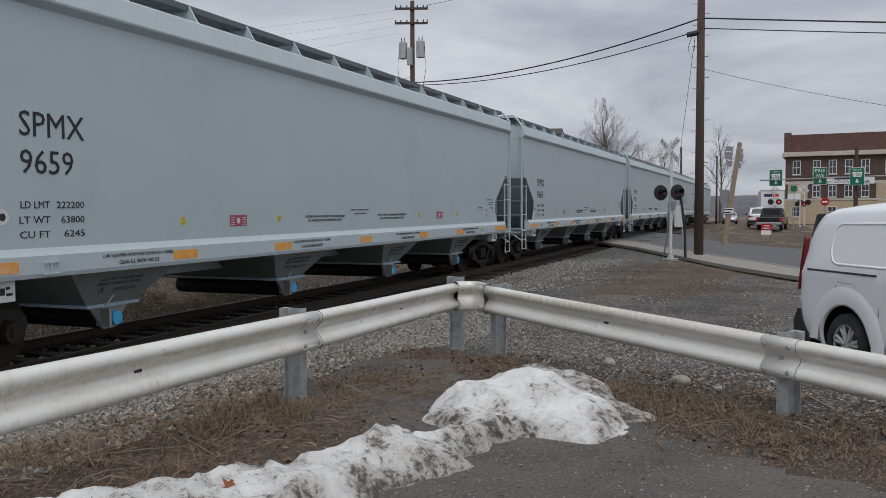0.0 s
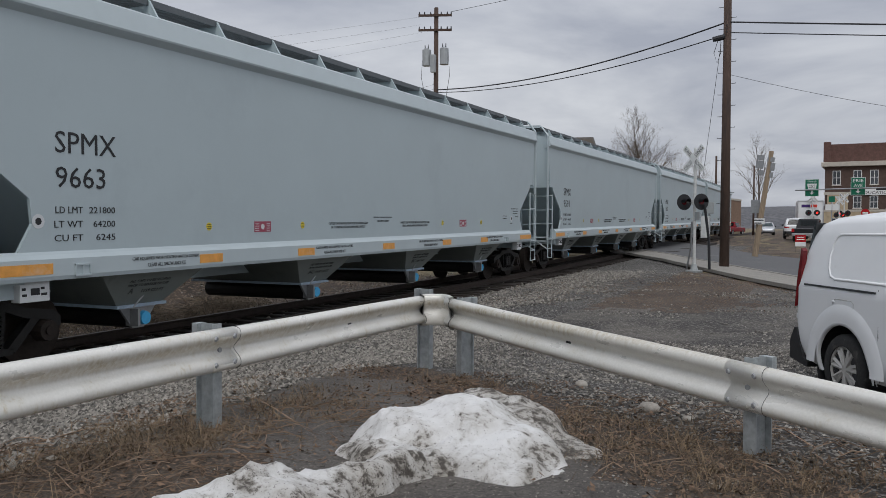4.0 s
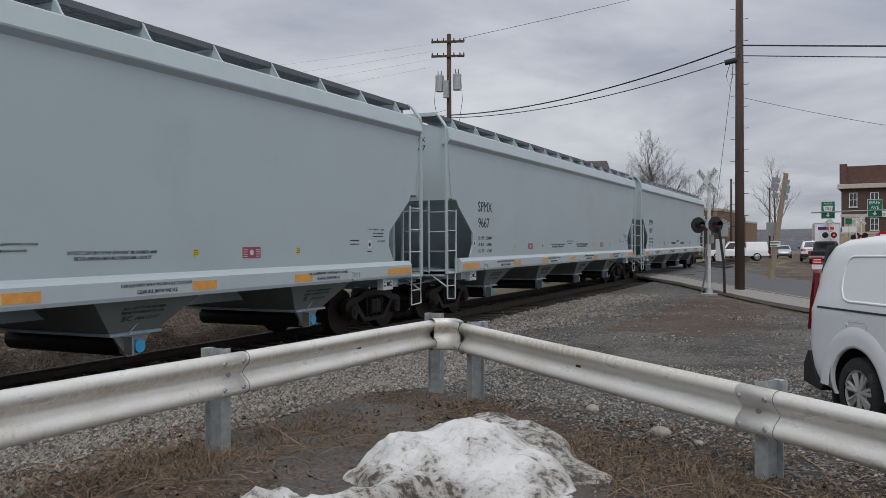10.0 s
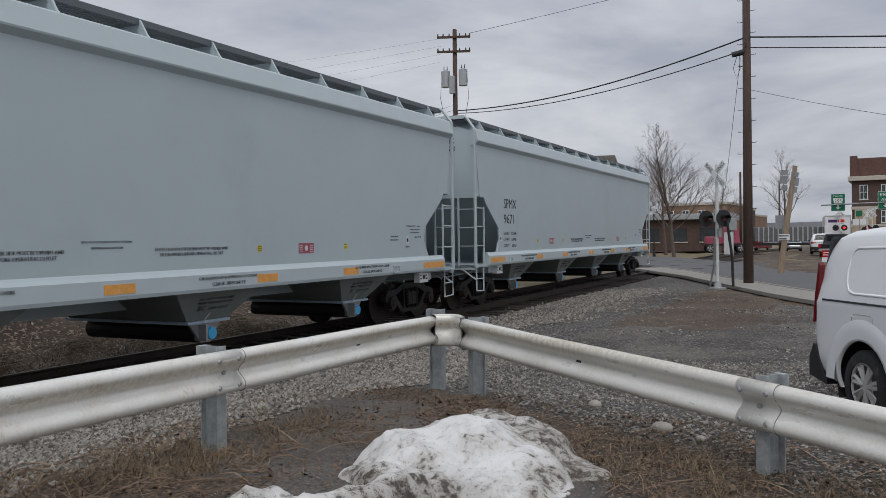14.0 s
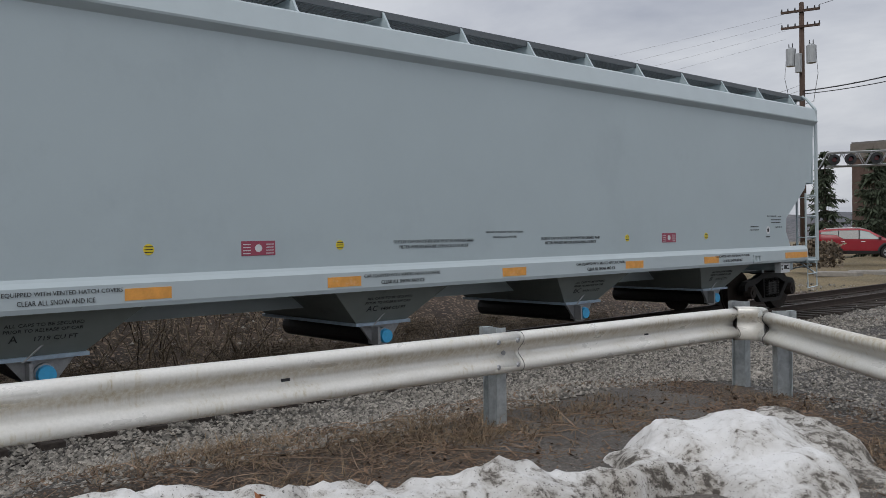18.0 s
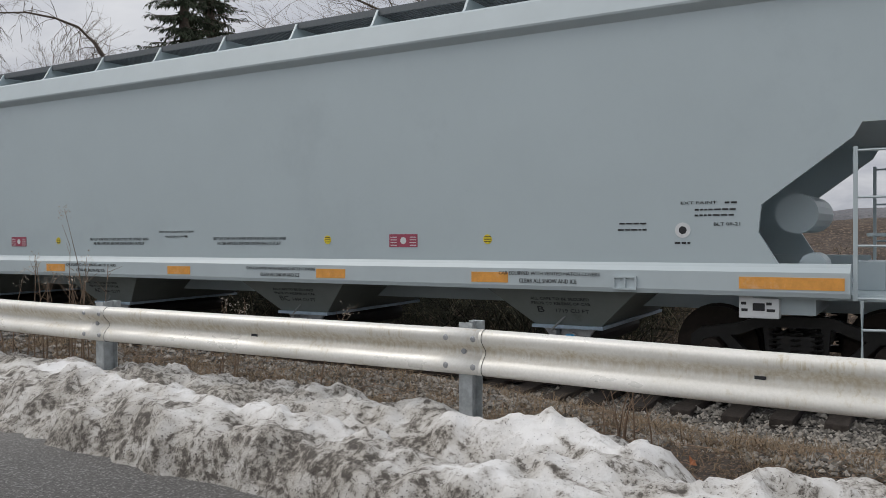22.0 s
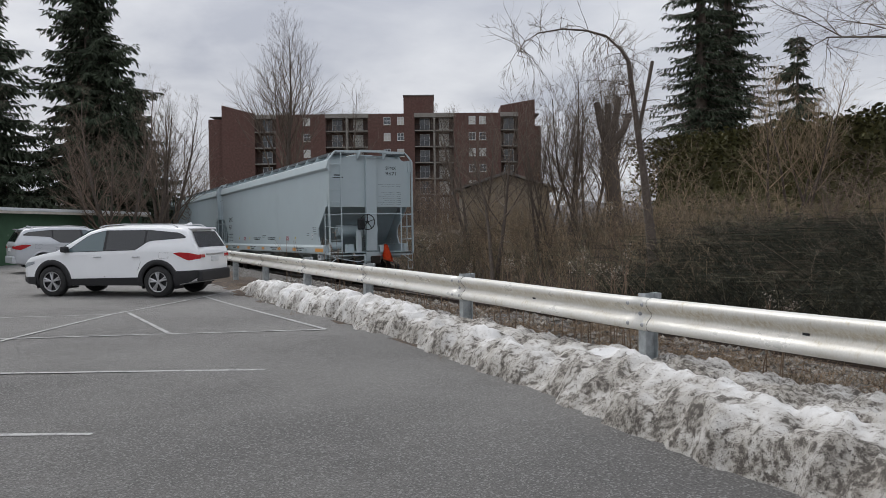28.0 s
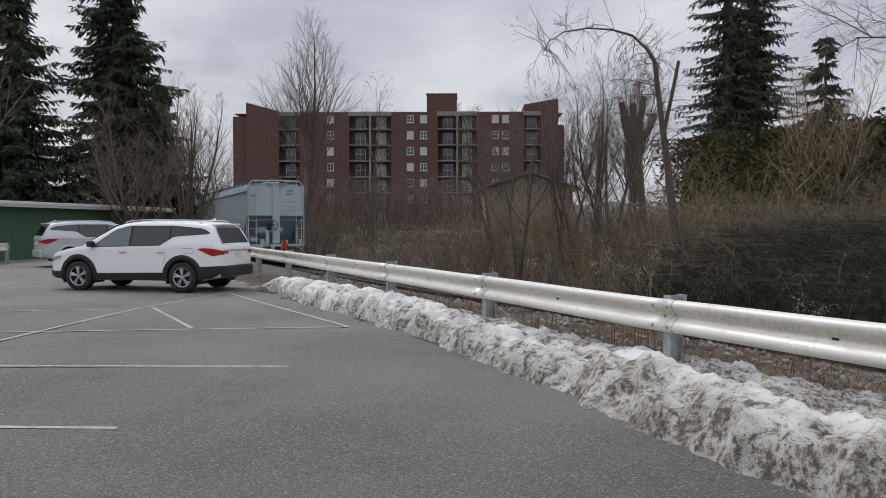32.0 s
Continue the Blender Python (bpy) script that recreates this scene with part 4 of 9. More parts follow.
    # corner posts, ladders and steps
    for s in (-1, 1):
        for side_x in (1, -1):
            yb, X = (HALF if s == 1 else LEAD), side_x * 1.63
            bm = BM()
            box(bm, X - 0.02, X + 0.02, yb - 0.05, yb + 0.05, SB - 0.02, SB + 3.40)
            tube(bm, [(X, yb, SB + 3.36), (X - side_x * 0.01, yb, SB + 3.44), (X - side_x * 0.20, yb - s * 0.03, SB + 3.69), (X - side_x * 0.28, yb - s * 0.06, SB + 3.75)], [0.036, 0.036, 0.032, 0.03], 6)
            part("corner_post", bm, M_CAR_LITE, car)
            bm = BM()
            y2 = yb - s * 0.53
            box(bm, X - 0.015, X + 0.015, y2 - 0.02, y2 + 0.02, SB - 0.02, SB + 1.50)
            lad = part("side_ladder", bm, M_CAR_LITE, car)
            for z in (0.0, 0.52, 1.0, 1.46):
                bm = BM()
                rod(bm, (X, yb, SB + z), (X, y2, SB + z), 0.014, n=6)
                part("rung", bm, M_CAR_LITE, lad)
            bm = BM()
            tube(bm, [(X, yb - s * 0.03, SB - 0.02), (X, yb - s * 0.03, SB - 0.60), (X, yb - s * 0.47, SB - 0.62), (X, yb - s * 0.47, SB - 0.02)], 0.02, 6)
            stirrup = part("stirrup_step", bm, M_CAR_LITE, car)
            bm = BM()
            rod(bm, (X, yb - s * 0.03, SB - 0.30), (X, yb - s * 0.47, SB - 0.31), 0.014, n=6)
            part("rung", bm, M_CAR_LITE, stirrup)
            bm = BM()
            rod(bm, (X, yb - s * 0.03, SB - 0.33), (X - side_x * 0.42, yb - s * 0.02, SB - 0.05), 0.02, n=6)
            part("brace", bm, M_CAR_LITE, stirrup)
            bm = BM()
            x2, full = X - side_x * 0.46, (s == 1 and side_x == 1) or (s == -1 and side_x == -1)
            top = 3.70 if full else 1.72
            box(bm, x2 - 0.02, x2 + 0.02, yb - 0.02, yb + 0.02, SB, SB + top)
            lad = part("end_ladder", bm, M_CAR_LITE, car)
            for k in range(8 if full else 4):
                z = 0.05 + 0.46 * k
                bm = BM()
                rod(bm, (X, yb, SB + z), (x2, yb, SB + z), 0.014, n=6)
                part("rung", bm, M_CAR_LITE, lad)
        bm = BM()
        rod(bm, (-1.2, HALF if s == 1 else LEAD, SB + 1.46), (1.2, HALF if s == 1 else LEAD, SB + 1.46), 0.016, n=6)
        part("end_handrail", bm, M_CAR_LITE, car)
        bm = BM()
        tube(bm, [(0.25, s * (HALF + 0.02), SB - 0.22), (0.6, s * (HALF + 0.1), SB - 0.30), (1.5, s * (HALF - 0.02), SB - 0.12)], 0.018, 6)
        part("uncoupling_lever", bm, M_CAR_LITE, car)
    # brake gear on the trailing platform
    bm = BM()
    rod(bm, (-0.6, Y(-1.15), SB + 0.86), (1.0, Y(-1.15), SB + 0.86), 0.22, 0.22, 18)
    part("air_reservoir", bm, M_CAR, car)
    bm = BM()
    rod(bm, (0.9, Y(-0.95), SB + 0.3), (1.35, Y(-0.95), SB + 0.3), 0.14, 0.14, 14)
    part("brake_cylinder", bm, M_CAR, car)
    for nm, q in (("brake_bracket", (0.42, 0.62, -0.05, 0.02, 0.05, 0.85)), ("brake_step", (0.36, 0.50, -0.5, 0.0, 0.60, 0.64)), ("brake_valve", (0.60, 0.86, -0.6, -0.3, 0.03, 0.34)), ("brake_valve", (-0.75, -0.40, -0.55, -0.25, 0.03, 0.30))):
        bm = BM()
        box(bm, q[0], q[1], Y(q[2]), Y(q[3]), SB + q[4], SB + q[5], 0.01)
        part(nm, bm, M_CAR_LITE, car)
    bm = BM()
    box(bm, 0.30, 0.56, Y(-0.06), Y(0.12), SB + 0.88, SB + 1.30, 0.05)
    part("brake_housing", bm, M_BLACK, car)
    bm = BM()
    c = Vector((0.24, Y(0.18), SB + 1.16))
    rim = [c + Vector((math.cos(a) * 0.28, 0, math.sin(a) * 0.28)) for a in [2 * math.pi * k / 24 for k in range(25)]]
    tube(bm, rim, 0.018, 6)
    for k in range(5):
        a = 2 * math.pi * k / 5 + 0.3
        rod(bm, c, c + Vector((math.cos(a) * 0.27, 0, math.sin(a) * 0.27)), 0.02, 0.014, 6)
    rod(bm, c - Vector((0, 0.08, 0)), c + Vector((0, 0.03, 0)), 0.05, 0.05, 10)
    part("brake_wheel", bm, M_BLACK, car, "black spoked hand-brake wheel")
    bm = BM()
    for k in range(9):
        z = SB + 0.86 - 0.07 * k
        rod(bm, (0.34, Y(0.06), z), (0.34, Y(0.06), z - 0.055), 0.018, 0.018, 5)
    part("brake_chain", bm, M_BLACK, car)
    # trucks
    for d in (-18.80, -1.14):
        y = Y(d)
        tr = part("truck", BM(), M_DARK, car, "black cast steel three-piece truck")
        bm = BM()
        box(bm, -1.15, 1.15, y - 0.2, y + 0.2, 0.38, 0.66, 0.03)
        bm.to_mesh(tr.data); bm.free()
        for s in (1, -1):
            bm = BM()
            for poly in ([(-1.12, 0.50), (-1.12, 0.62), (-1.02, 0.70), (-0.62, 0.76), (-0.35, 0.86), (0.35, 0.86), (0.62, 0.76), (1.02, 0.70), (1.12, 0.62), (1.12, 0.50), (1.00, 0.50), (0.98, 0.58), (0.60, 0.64), (0.34, 0.74), (-0.34, 0.74), (-0.60, 0.64), (-0.98, 0.58), (-1.00, 0.50)],
                         [(-0.42, 0.22), (0.42, 0.22), (0.46, 0.30), (-0.46, 0.30)], [(-0.30, 0.30), (-0.24, 0.30), (-0.24, 0.745), (-0.34, 0.745)], [(0.24, 0.30), (0.30, 0.30), (0.34, 0.745), (0.24, 0.745)],
                         [(-0.46, 0.24), (-0.36, 0.30), (-0.70, 0.64), (-0.82, 0.62)], [(0.46, 0.24), (0.36, 0.30), (0.70, 0.64), (0.82, 0.62)]):
                prism(bm, [(y + a, b) for a, b in poly], "x", s * 0.97, s * 1.10)
            part("side_frame", bm, M_DARK, tr)
            for k in range(3):
                bm = BM()
                tube(bm, [(s * 1.105 + 0.06 * math.cos(j * 1.0472), y - 0.2 + 0.2 * k + 0.07 * math.sin(j * 1.0472), 0.33 + 0.40 * j / 42) for j in range(43)], 0.017, 4)
                part("spring", bm, M_DARK, tr)
            for a in (-0.89, 0.89):
                bm = BM()
                rod(bm, (s * 1.02, y + a, 0.46), (s * 1.17, y + a, 0.46), 0.15, 0.13, 12)
                rod(bm, (s * 1.17, y + a, 0.46), (s * 1.19, y + a, 0.46), 0.06, 0.06, 8)
                part("axle_bearing", bm, M_RUSTDARK, tr)
        for a in (-0.89, 0.89):
            bm = BM()
            for s in (1, -1):
                rod(bm, (s * 0.69, 0, 0), (s * 0.82, 0, 0), 0.455, 0.46, 28)
                rod(bm, (s * 0.66, 0, 0), (s * 0.69, 0, 0), 0.49, 0.49, 28)
            rod(bm, (-0.95, 0, 0), (0.95, 0, 0), 0.08, 0.08, 10)
            ax = part("wheelset", bm, M_RUST, tr, "rusty steel wheels on an axle")
            ax.location = (0, y + a, 0.46)
    # lettering and markings on the lot side
    F = 1.6225
    wr = lambda words, d0, d1, z0, z1, x=F, nm="lettering": writing(words, d1 - d0, z1 - z0, M_BLACK, car, facing_x(x, Y(d0), SB + z0), nm)
    wr("LD LMT", -18.18, -17.78, 0.785, 0.865); wr("LT WT", -18.20, -17.78, 0.615, 0.695); wr("CU FT", -18.20, -17.78, 0.45, 0.53)
    wr("6245", -17.58, -17.27, 0.45, 0.53)
    for d in (-12.18, -9.30):
        wr("OUTLET CAP ON OTHER SIDE MUST BE OPENED AND", d, d + 1.45, 0.60, 0.645); wr("FILTER APPLIED BEFORE OPERATING OUTLET", d + 0.10, d + 1.35, 0.53, 0.575)
    wr("DO NOT CLEAN WITH STEAM", -10.48, -9.70, 0.72, 0.75); wr("OR BOILING WATER", -10.34, -9.84, 0.645, 0.675)
    wr("EXT PAINT", -2.24, -1.86, 0.97, 1.0); wr("BLT 09-21", -1.89, -1.62, 0.735, 0.77)
    for d in (-17.06, -12.72, -8.55, -4.42):
        wr("CAR EQUIPPED WITH VENTED HATCH COVERS", d, d + 1.28, 0.165, 0.215, 1.698); wr("CLEAR ALL SNOW AND ICE", d + 0.27, d + 1.0, 0.08, 0.13, 1.698)
    bm = BM()
    bars(bm, F, -1.78 + HALF, -1.64 + HALF, SB + 0.97, 1, 0.05, 0.02, 3)
    bars(bm, F, Y(-2.10), Y(-1.66), SB + 0.90, 2, 0.06, 0.018, 4)
    bars(bm, F, Y(-2.95), Y(-2.58), SB + 0.76, 2, 0.07, 0.018, 5)
    bars(bm, F, Y(-2.32), Y(-2.12), SB + 0.54, 1, 0.07, 0.022, 6)
    part("small_print", bm, M_BLACK, car)
    for d in (-18.95, -15.76, -13.27, -10.22, -7.25, -4.80, -1.62):
        bm = BM()
        w = 1.0 if d in (-18.95, -1.62) else 0.5
        d0 = -19.29 if d == -18.95 else d
        box(bm, 1.690, 1.699, Y(d0), Y(d0 + w), SB + 0.075, SB + 0.20)
        part("reflector_strip", bm, M_ORANGE, car, "orange reflective strip")
    for d in (-15.47, -13.03, -7.10, -4.61):
        bm = BM()
        rod(bm, (F - 0.001, Y(d), SB + 0.60), (F + 0.002, Y(d), SB + 0.60), 0.06, 0.06, 14)
        p = part("round_sticker", bm, M_YELLOW, car, "round yellow sticker")
        bm = BM()
        for k in range(3):
            box(bm, F + 0.002, F + 0.003, Y(d) - 0.045, Y(d) + 0.045, SB + 0.565 + 0.03 * k, SB + 0.575 + 0.03 * k)
        part("sticker_print", bm, M_BLACK, p)
    for d in (-14.17, -5.85):
        bm = BM()
        box(bm, F, F + 0.002, Y(d) - 0.22, Y(d) + 0.22, SB + 0.50, SB + 0.67)
        p = part("maroon_sticker", bm, M_MAROON, car, "maroon sticker with a pale emblem")
        bm = BM()
        rod(bm, (F + 0.001, Y(d), SB + 0.585), (F + 0.003, Y(d), SB + 0.585), 0.05, 0.045, 9)
        for k in range(4):
            for e0 in (-0.20, 0.10):
                box(bm, F + 0.002, F + 0.003, Y(d) + e0, Y(d) + e0 + 0.10, SB + 0.52 + 0.035 * k, SB + 0.53 + 0.035 * k)
        part("emblem", bm, M_PALE, p)
    for d in (-18.42, -2.22):
        bm = BM()
        rod(bm, (F, Y(d), SB + 0.69), (F + 0.002, Y(d), SB + 0.69), 0.085, 0.085, 16)
        p = part("round_emblem", bm, M_PALE, car, "small round white emblem")
        bm = BM()
        rod(bm, (F + 0.002, Y(d), SB + 0.69), (F + 0.003, Y(d), SB + 0.69), 0.045, 0.045, 7)
        part("emblem", bm, M_BLACK, p)
    for d, w in ((-17.98, 0.24), (-2.98, 0.27)):
        bm = BM()
        for (a, b, c0, c1) in ((0, w, 0.16, 0.18), (0, w, 0.03, 0.05), (0, 0.02, 0.03, 0.18), (w - 0.02, w, 0.03, 0.18), (w / 2 - 0.01, w / 2 + 0.01, 0.03, 0.16)):
            box(bm, 1.69, 1.715, Y(d + a), Y(d + b), SB + c0, SB + c1)
        part("placard_holder", bm, M_CAR_LITE, car)
    for d in (-18.66, -1.64):
        bm = BM()
        box(bm, 1.45, 1.60, Y(d), Y(d + 0.40), SB - 0.24, SB - 0.005, 0.01)
        p = part("jacking_pad", bm, M_PALE, car, "white stencilled jacking plate")
        bm = BM()
        box(bm, 1.60, 1.603, Y(d + 0.14), Y(d + 0.26), SB - 0.16, SB - 0.08)
        bars(bm, 1.60, Y(d + 0.02), Y(d + 0.13), SB - 0.10, 2, 0.07, 0.03, 8)
        bars(bm, 1.60, Y(d + 0.27), Y(d + 0.38), SB - 0.10, 2, 0.07, 0.03, 9)
        part("stencil_print", bm, M_BLACK, p)
    # data panel on the ends
    bm = BM()
    for k in range(11):
        if k in (2, 3):
            continue
        box(bm, -0.98, -0.30 - 0.12 * ((k * 7) % 3), Y(-0.12), Y(-0.118), SB + 2.55 - 0.075 * k, SB + 2.556 - 0.075 * k)
        box(bm, -1.22, -1.05, Y(-0.12), Y(-0.118), SB + 2.55 - 0.075 * k, SB + 2.561 - 0.075 * k)
    box(bm, 1.12, 1.40, Y(-0.12), Y(-0.118), SB + 2.86, SB + 2.90)
    box(bm, 1.05, 1.45, Y(-0.12), Y(-0.118), SB + 2.78, SB + 2.82)
    part("data_panel", bm, M_BLACK, car)
    return car


def number_car(car, number, limit, light, up=0.0):
    """The car's own numbers on the side and the ends."""
    F = 1.6225
    wr = lambda words, d0, d1, z0, z1: writing(words, d1 - d0, z1 - z0, M_BLACK, car, facing_x(F, Y(d0), SB + z0), "car_number")
    wr("SPMX", -18.17, -17.24, 1.50 + up, 1.76 + 1.25 * up)
    wr(number, -18.17, -17.42, 1.09 + 0.9 * up, 1.34 + 1.15 * up)
    wr(limit, -17.68, -17.27, 0.785, 0.865)
    wr(light, -17.62, -17.27, 0.615, 0.695)
    for words, z in (("SPMX", 3.10), (number, 2.90)):
        writing(words, 0.42, 0.13, M_BLACK, car, facing_y(-0.62, Y(-0.118), SB + z), "car_number")
        writing(words, 0.42, 0.13, M_BLACK, car, facing_my(0.62, Y(-19.995), SB + z), "car_number")


# hopper colour darkened to carry the shade under the car body
M_HOP = mat("hopper_olive_shaded", (0.20, 0.225, 0.215), 0.5, 0.0, 0.06, 4.0, dark=(0.14, 0.155, 0.145), dark_at=0.62, dark_scale=2.0)
M_BLUEGREY = mat("flange_paint", (0.36, 0.46, 0.56), 0.5, 0.0, 0.15, 12.0)
M_RUSTDARK = mat("bearing_steel", (0.03, 0.022, 0.018), 0.7, 0.3, 0.3, 18.0)
M_PALE = mat("pale_decal", (0.66, 0.68, 0.69), 0.5, 0.0, 0.06, 12.0)

PITCH = 21.42
TRAIL = [(0.0, 104.87), (3.0, 89.72), (7.0, 69.45), (9.0, 59.30), (11.0, 49.38), (13.0, 39.35), (16.0, 24.23), (17.0, 19.27), (19.0, 9.57), (20.0, 4.74), (22.0, -4.99), (25.0, -19.5), (28.0, -34.0), (32.0, -53.4)]
hopper_cars = [hopper_car()]
for _ in range(4):
    hopper_cars.append(copy_thing(hopper_cars[0], Matrix()))
for c, (num, lim, lt) in zip(hopper_cars, (("9671", "222100", "63900"), ("9667", "222000", "64000"), ("9591", "221800", "64200"), ("9663", "221800", "64200"), ("9659", "222200", "63800"))):
    number_car(c, num, lim, lt, 0.09 if num == "9659" else 0.0)
    c["label"] = "clean light grey covered hopper railcar with black stencilled number " + num
# an orange flag marks the last car
bm = BM()
prev = None
for k in range(9):
    u = k / 8
    w = (0.04 + 0.20 * u ** 0.8) * (1.0 if u < 0.85 else 0.8)
    z = SB + 0.34 - 0.62 * u
    row = [bm.verts.new((-0.36 - 0.10 * u + q * w, Y(0.42) + 0.035 * math.sin(7 * u + 5 * q), z + 0.06 * u * q * (1 if u > 0.5 else 0))) for q in (-1.0, -0.35, 0.35, 1.0)]
    if prev:
        for i in range(3):
            bm.faces.new((prev[i], prev[i + 1], row[i + 1], row[i]))
    prev = row
bmesh.ops.solidify(bm, geom=bm.faces[:], thickness=0.006)
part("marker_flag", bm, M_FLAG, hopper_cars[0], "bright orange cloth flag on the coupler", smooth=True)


def motions():
    for k, car in enumerate(hopper_cars):
        rows = []
        for t, e in TRAIL:
            y = e - HALF - k * PITCH
            slope = math.degrees(math.atan2(rail_z(y + 8.8) - rail_z(y - 8.8), 17.6))
            rows.append((t, pose(TRACK_X, y, (rail_z(y + 8.8) + rail_z(y - 8.8)) / 2, slope, 0, 0)))
        walk(car, rows)
    # traffic beyond the line
    tr = lambda x, y: heading(x, y, 0.45, -0.97, -0.24)
    walk(truck_mover, [(0.0, tr(55, 104.0)), (10.0, tr(10.5, 92.9)), (12.0, tr(1.67, 90.7)), (13.0, tr(-1.8, 89.8)), (13.5, tr(-3.4, 89.4)), (15.5, tr(-11.4, 87.4)), (16.0, tr(-12.8, 87.05)), (16.5, tr(-13.9, 86.8)), (20.0, tr(-18.0, 85.8)), (32.0, tr(-21.0, 85.0))])
    wm = lambda x, y: heading(x, y, 0.40, -0.98, -0.2)
    walk(white_mover, [(0.0, wm(70, 94)), (7.0, wm(16, 83.0)), (9.0, wm(2.6, 80.3)), (11.0, wm(-12, 77.4)), (32.0, wm(-160, 47.4))])

# ---- ballast, snow, lines and litter ----
def stones(name, label, count, area, size, seed, material, lift=0.0, keep=None):
    """Loose angular stones strewn over the ground, as one mass."""
    rnd = np.random.RandomState(seed)
    base = np.array([(1, 0, 0), (-1, 0, 0), (0, 1, 0), (0, -1, 0), (0, 0, 1), (0, 0, -0.6)])
    tri = [(0, 2, 4), (2, 1, 4), (1, 3, 4), (3, 0, 4), (2, 0, 5), (1, 2, 5), (3, 1, 5), (0, 3, 5)]
    V, F = [], []
    x0, x1, y0, y1 = area
    for _ in range(count):
        x, y = rnd.uniform(x0, x1), rnd.uniform(y0, y1)
        if keep and not keep(x, y):
            continue
        s = rnd.uniform(*size)
        k = base * rnd.uniform(0.55, 1.25, (6, 3)) * s + rnd.uniform(-0.3, 0.3, (6, 3)) * s
        a = rnd.uniform(0, 6.28)
        c, q = math.cos(a), math.sin(a)
        k = np.stack([k[:, 0] * c - k[:, 1] * q, k[:, 0] * q + k[:, 1] * c, k[:, 2] * 0.8], 1)
        z = ground_z(x, y) + s * 0.32 + lift
        n = len(V)
        V.extend((k + (x, y, z)).tolist())
        F.extend([(n + a0, n + b0, n + c0) for a0, b0, c0 in tri])
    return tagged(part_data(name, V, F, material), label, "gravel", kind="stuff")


def off_ties(x, y):
    return x > -4.27 or abs((y + 40.0 + 0.26) % 0.52 - 0.26) > 0.14


def on_bed(x, y):
    return not (-7.4 < x < -4.3) or abs(x - TRACK_X) > 1.2 or (y % 0.52) > 0.24


stones("ballast_stones", "grey crushed stone ballast beside the track", 50000, (-4.7, -0.45, -11.5, 9.0), (0.014, 0.035), 3, M_STONE, keep=off_ties)
stones("ballast_stones", "grey crushed stone ballast further along the line", 20000, (-4.7, 0.2, 9.0, 27.0), (0.016, 0.042), 4, M_STONE, keep=lambda x, y: off_ties(x, y) and x + 1.5 * noise.noise((x * 0.8, y * 0.5, 2)) + 1.1 * noise.noise((x * 5, y * 5, 6)) < -1.9)
stones("drive_gravel", "pale gravel in thin drifts on the drive", 16000, (-2.6, 7.5, 7.0, 26.0), (0.010, 0.032), 12, M_STONE, keep=lambda x, y: noise.noise((x * 0.35, y * 0.8, 14)) + 0.5 * noise.noise((x * 3, y * 3, 15)) > 0.16)
stones("ballast_stones", "grey crushed stone between the ties", 7000, (-7.5, -4.3, -11.5, 28.0), (0.03, 0.055), 6, M_STONE, keep=on_bed)
stones("ballast_stones", "grey crushed stone along the guardrail", 3000, (-4.6, -0.6, -30.0, -11.5), (0.03, 0.06), 7, M_STONE)
stones("drive_gravel", "pale loose gravel beside the drive", 24000, (-0.6, 7.0, 0.2, 8.0), (0.007, 0.024), 5, M_STONE, lift=0.003, keep=lambda x, y: (x - 0.3) * 0.605 + (y - 3.3) * 0.795 > 0.2 + 0.5 * noise.noise((x, y, 4)))
stones("grit", "small dark grit strewn on the asphalt", 3600, (0.6, 4.6, -3.0, 2.4), (0.004, 0.012), 8, M_STONE, keep=lambda x, y: (x - 0.3) * 0.605 + (y - 3.3) * 0.795 < 0.2)
stones("bank_rubble", "scattered stones on the earth bank behind the track", 1600, (-11.5, -7.2, -14.0, 26.0), (0.02, 0.06), 9, M_STONE)


def cobble(x, y, s, seed, label):
    rnd = random.Random(seed)
    bm = BM()
    bmesh.ops.create_icosphere(bm, subdivisions=2, radius=s)
    for v in bm.verts:
        v.co = Vector((v.co.x * 1.2, v.co.y, v.co.z * 0.75)) * (1 + 0.25 * noise.noise(v.co * 9 + Vector((seed, 0, 0))))
    ob = part("stone", bm, M_STONE, None, smooth=True)
    ob.location = (x, y, ground_z(x, y) + s * 0.4)
    tagged(ob, label, "stone")


cobble(2.77, 2.0, 0.075, 1, "rounded pale grey stone lying on gravel")
cobble(1.90, 3.1, 0.06, 2, "small pale stone lying on gravel")
cobble(3.1, 1.75, 0.035, 3, "small flat stone beside the guardrail")
cobble(-0.7, 5.2, 0.05, 4, "small grey stone on the gravel")


def snow_height(x, y, ridges):
    h = -0.10
    for (ax, ay, ah, ar), (bx, by, bh, br) in zip(ridges, ridges[1:]):
        dx, dy = bx - ax, by - ay
        u = max(0.0, min(1.0, ((x - ax) * dx + (y - ay) * dy) / (dx * dx + dy * dy)))
        d = math.hypot(x - ax - u * dx, y - ay - u * dy)
        H, R = ah + (bh - ah) * u, ar + (br - ar) * u
        if d < R:
            h = max(h, -0.10 + (H + 0.10) * (1 - (d / R) ** 2.6) ** 0.8)
    return h


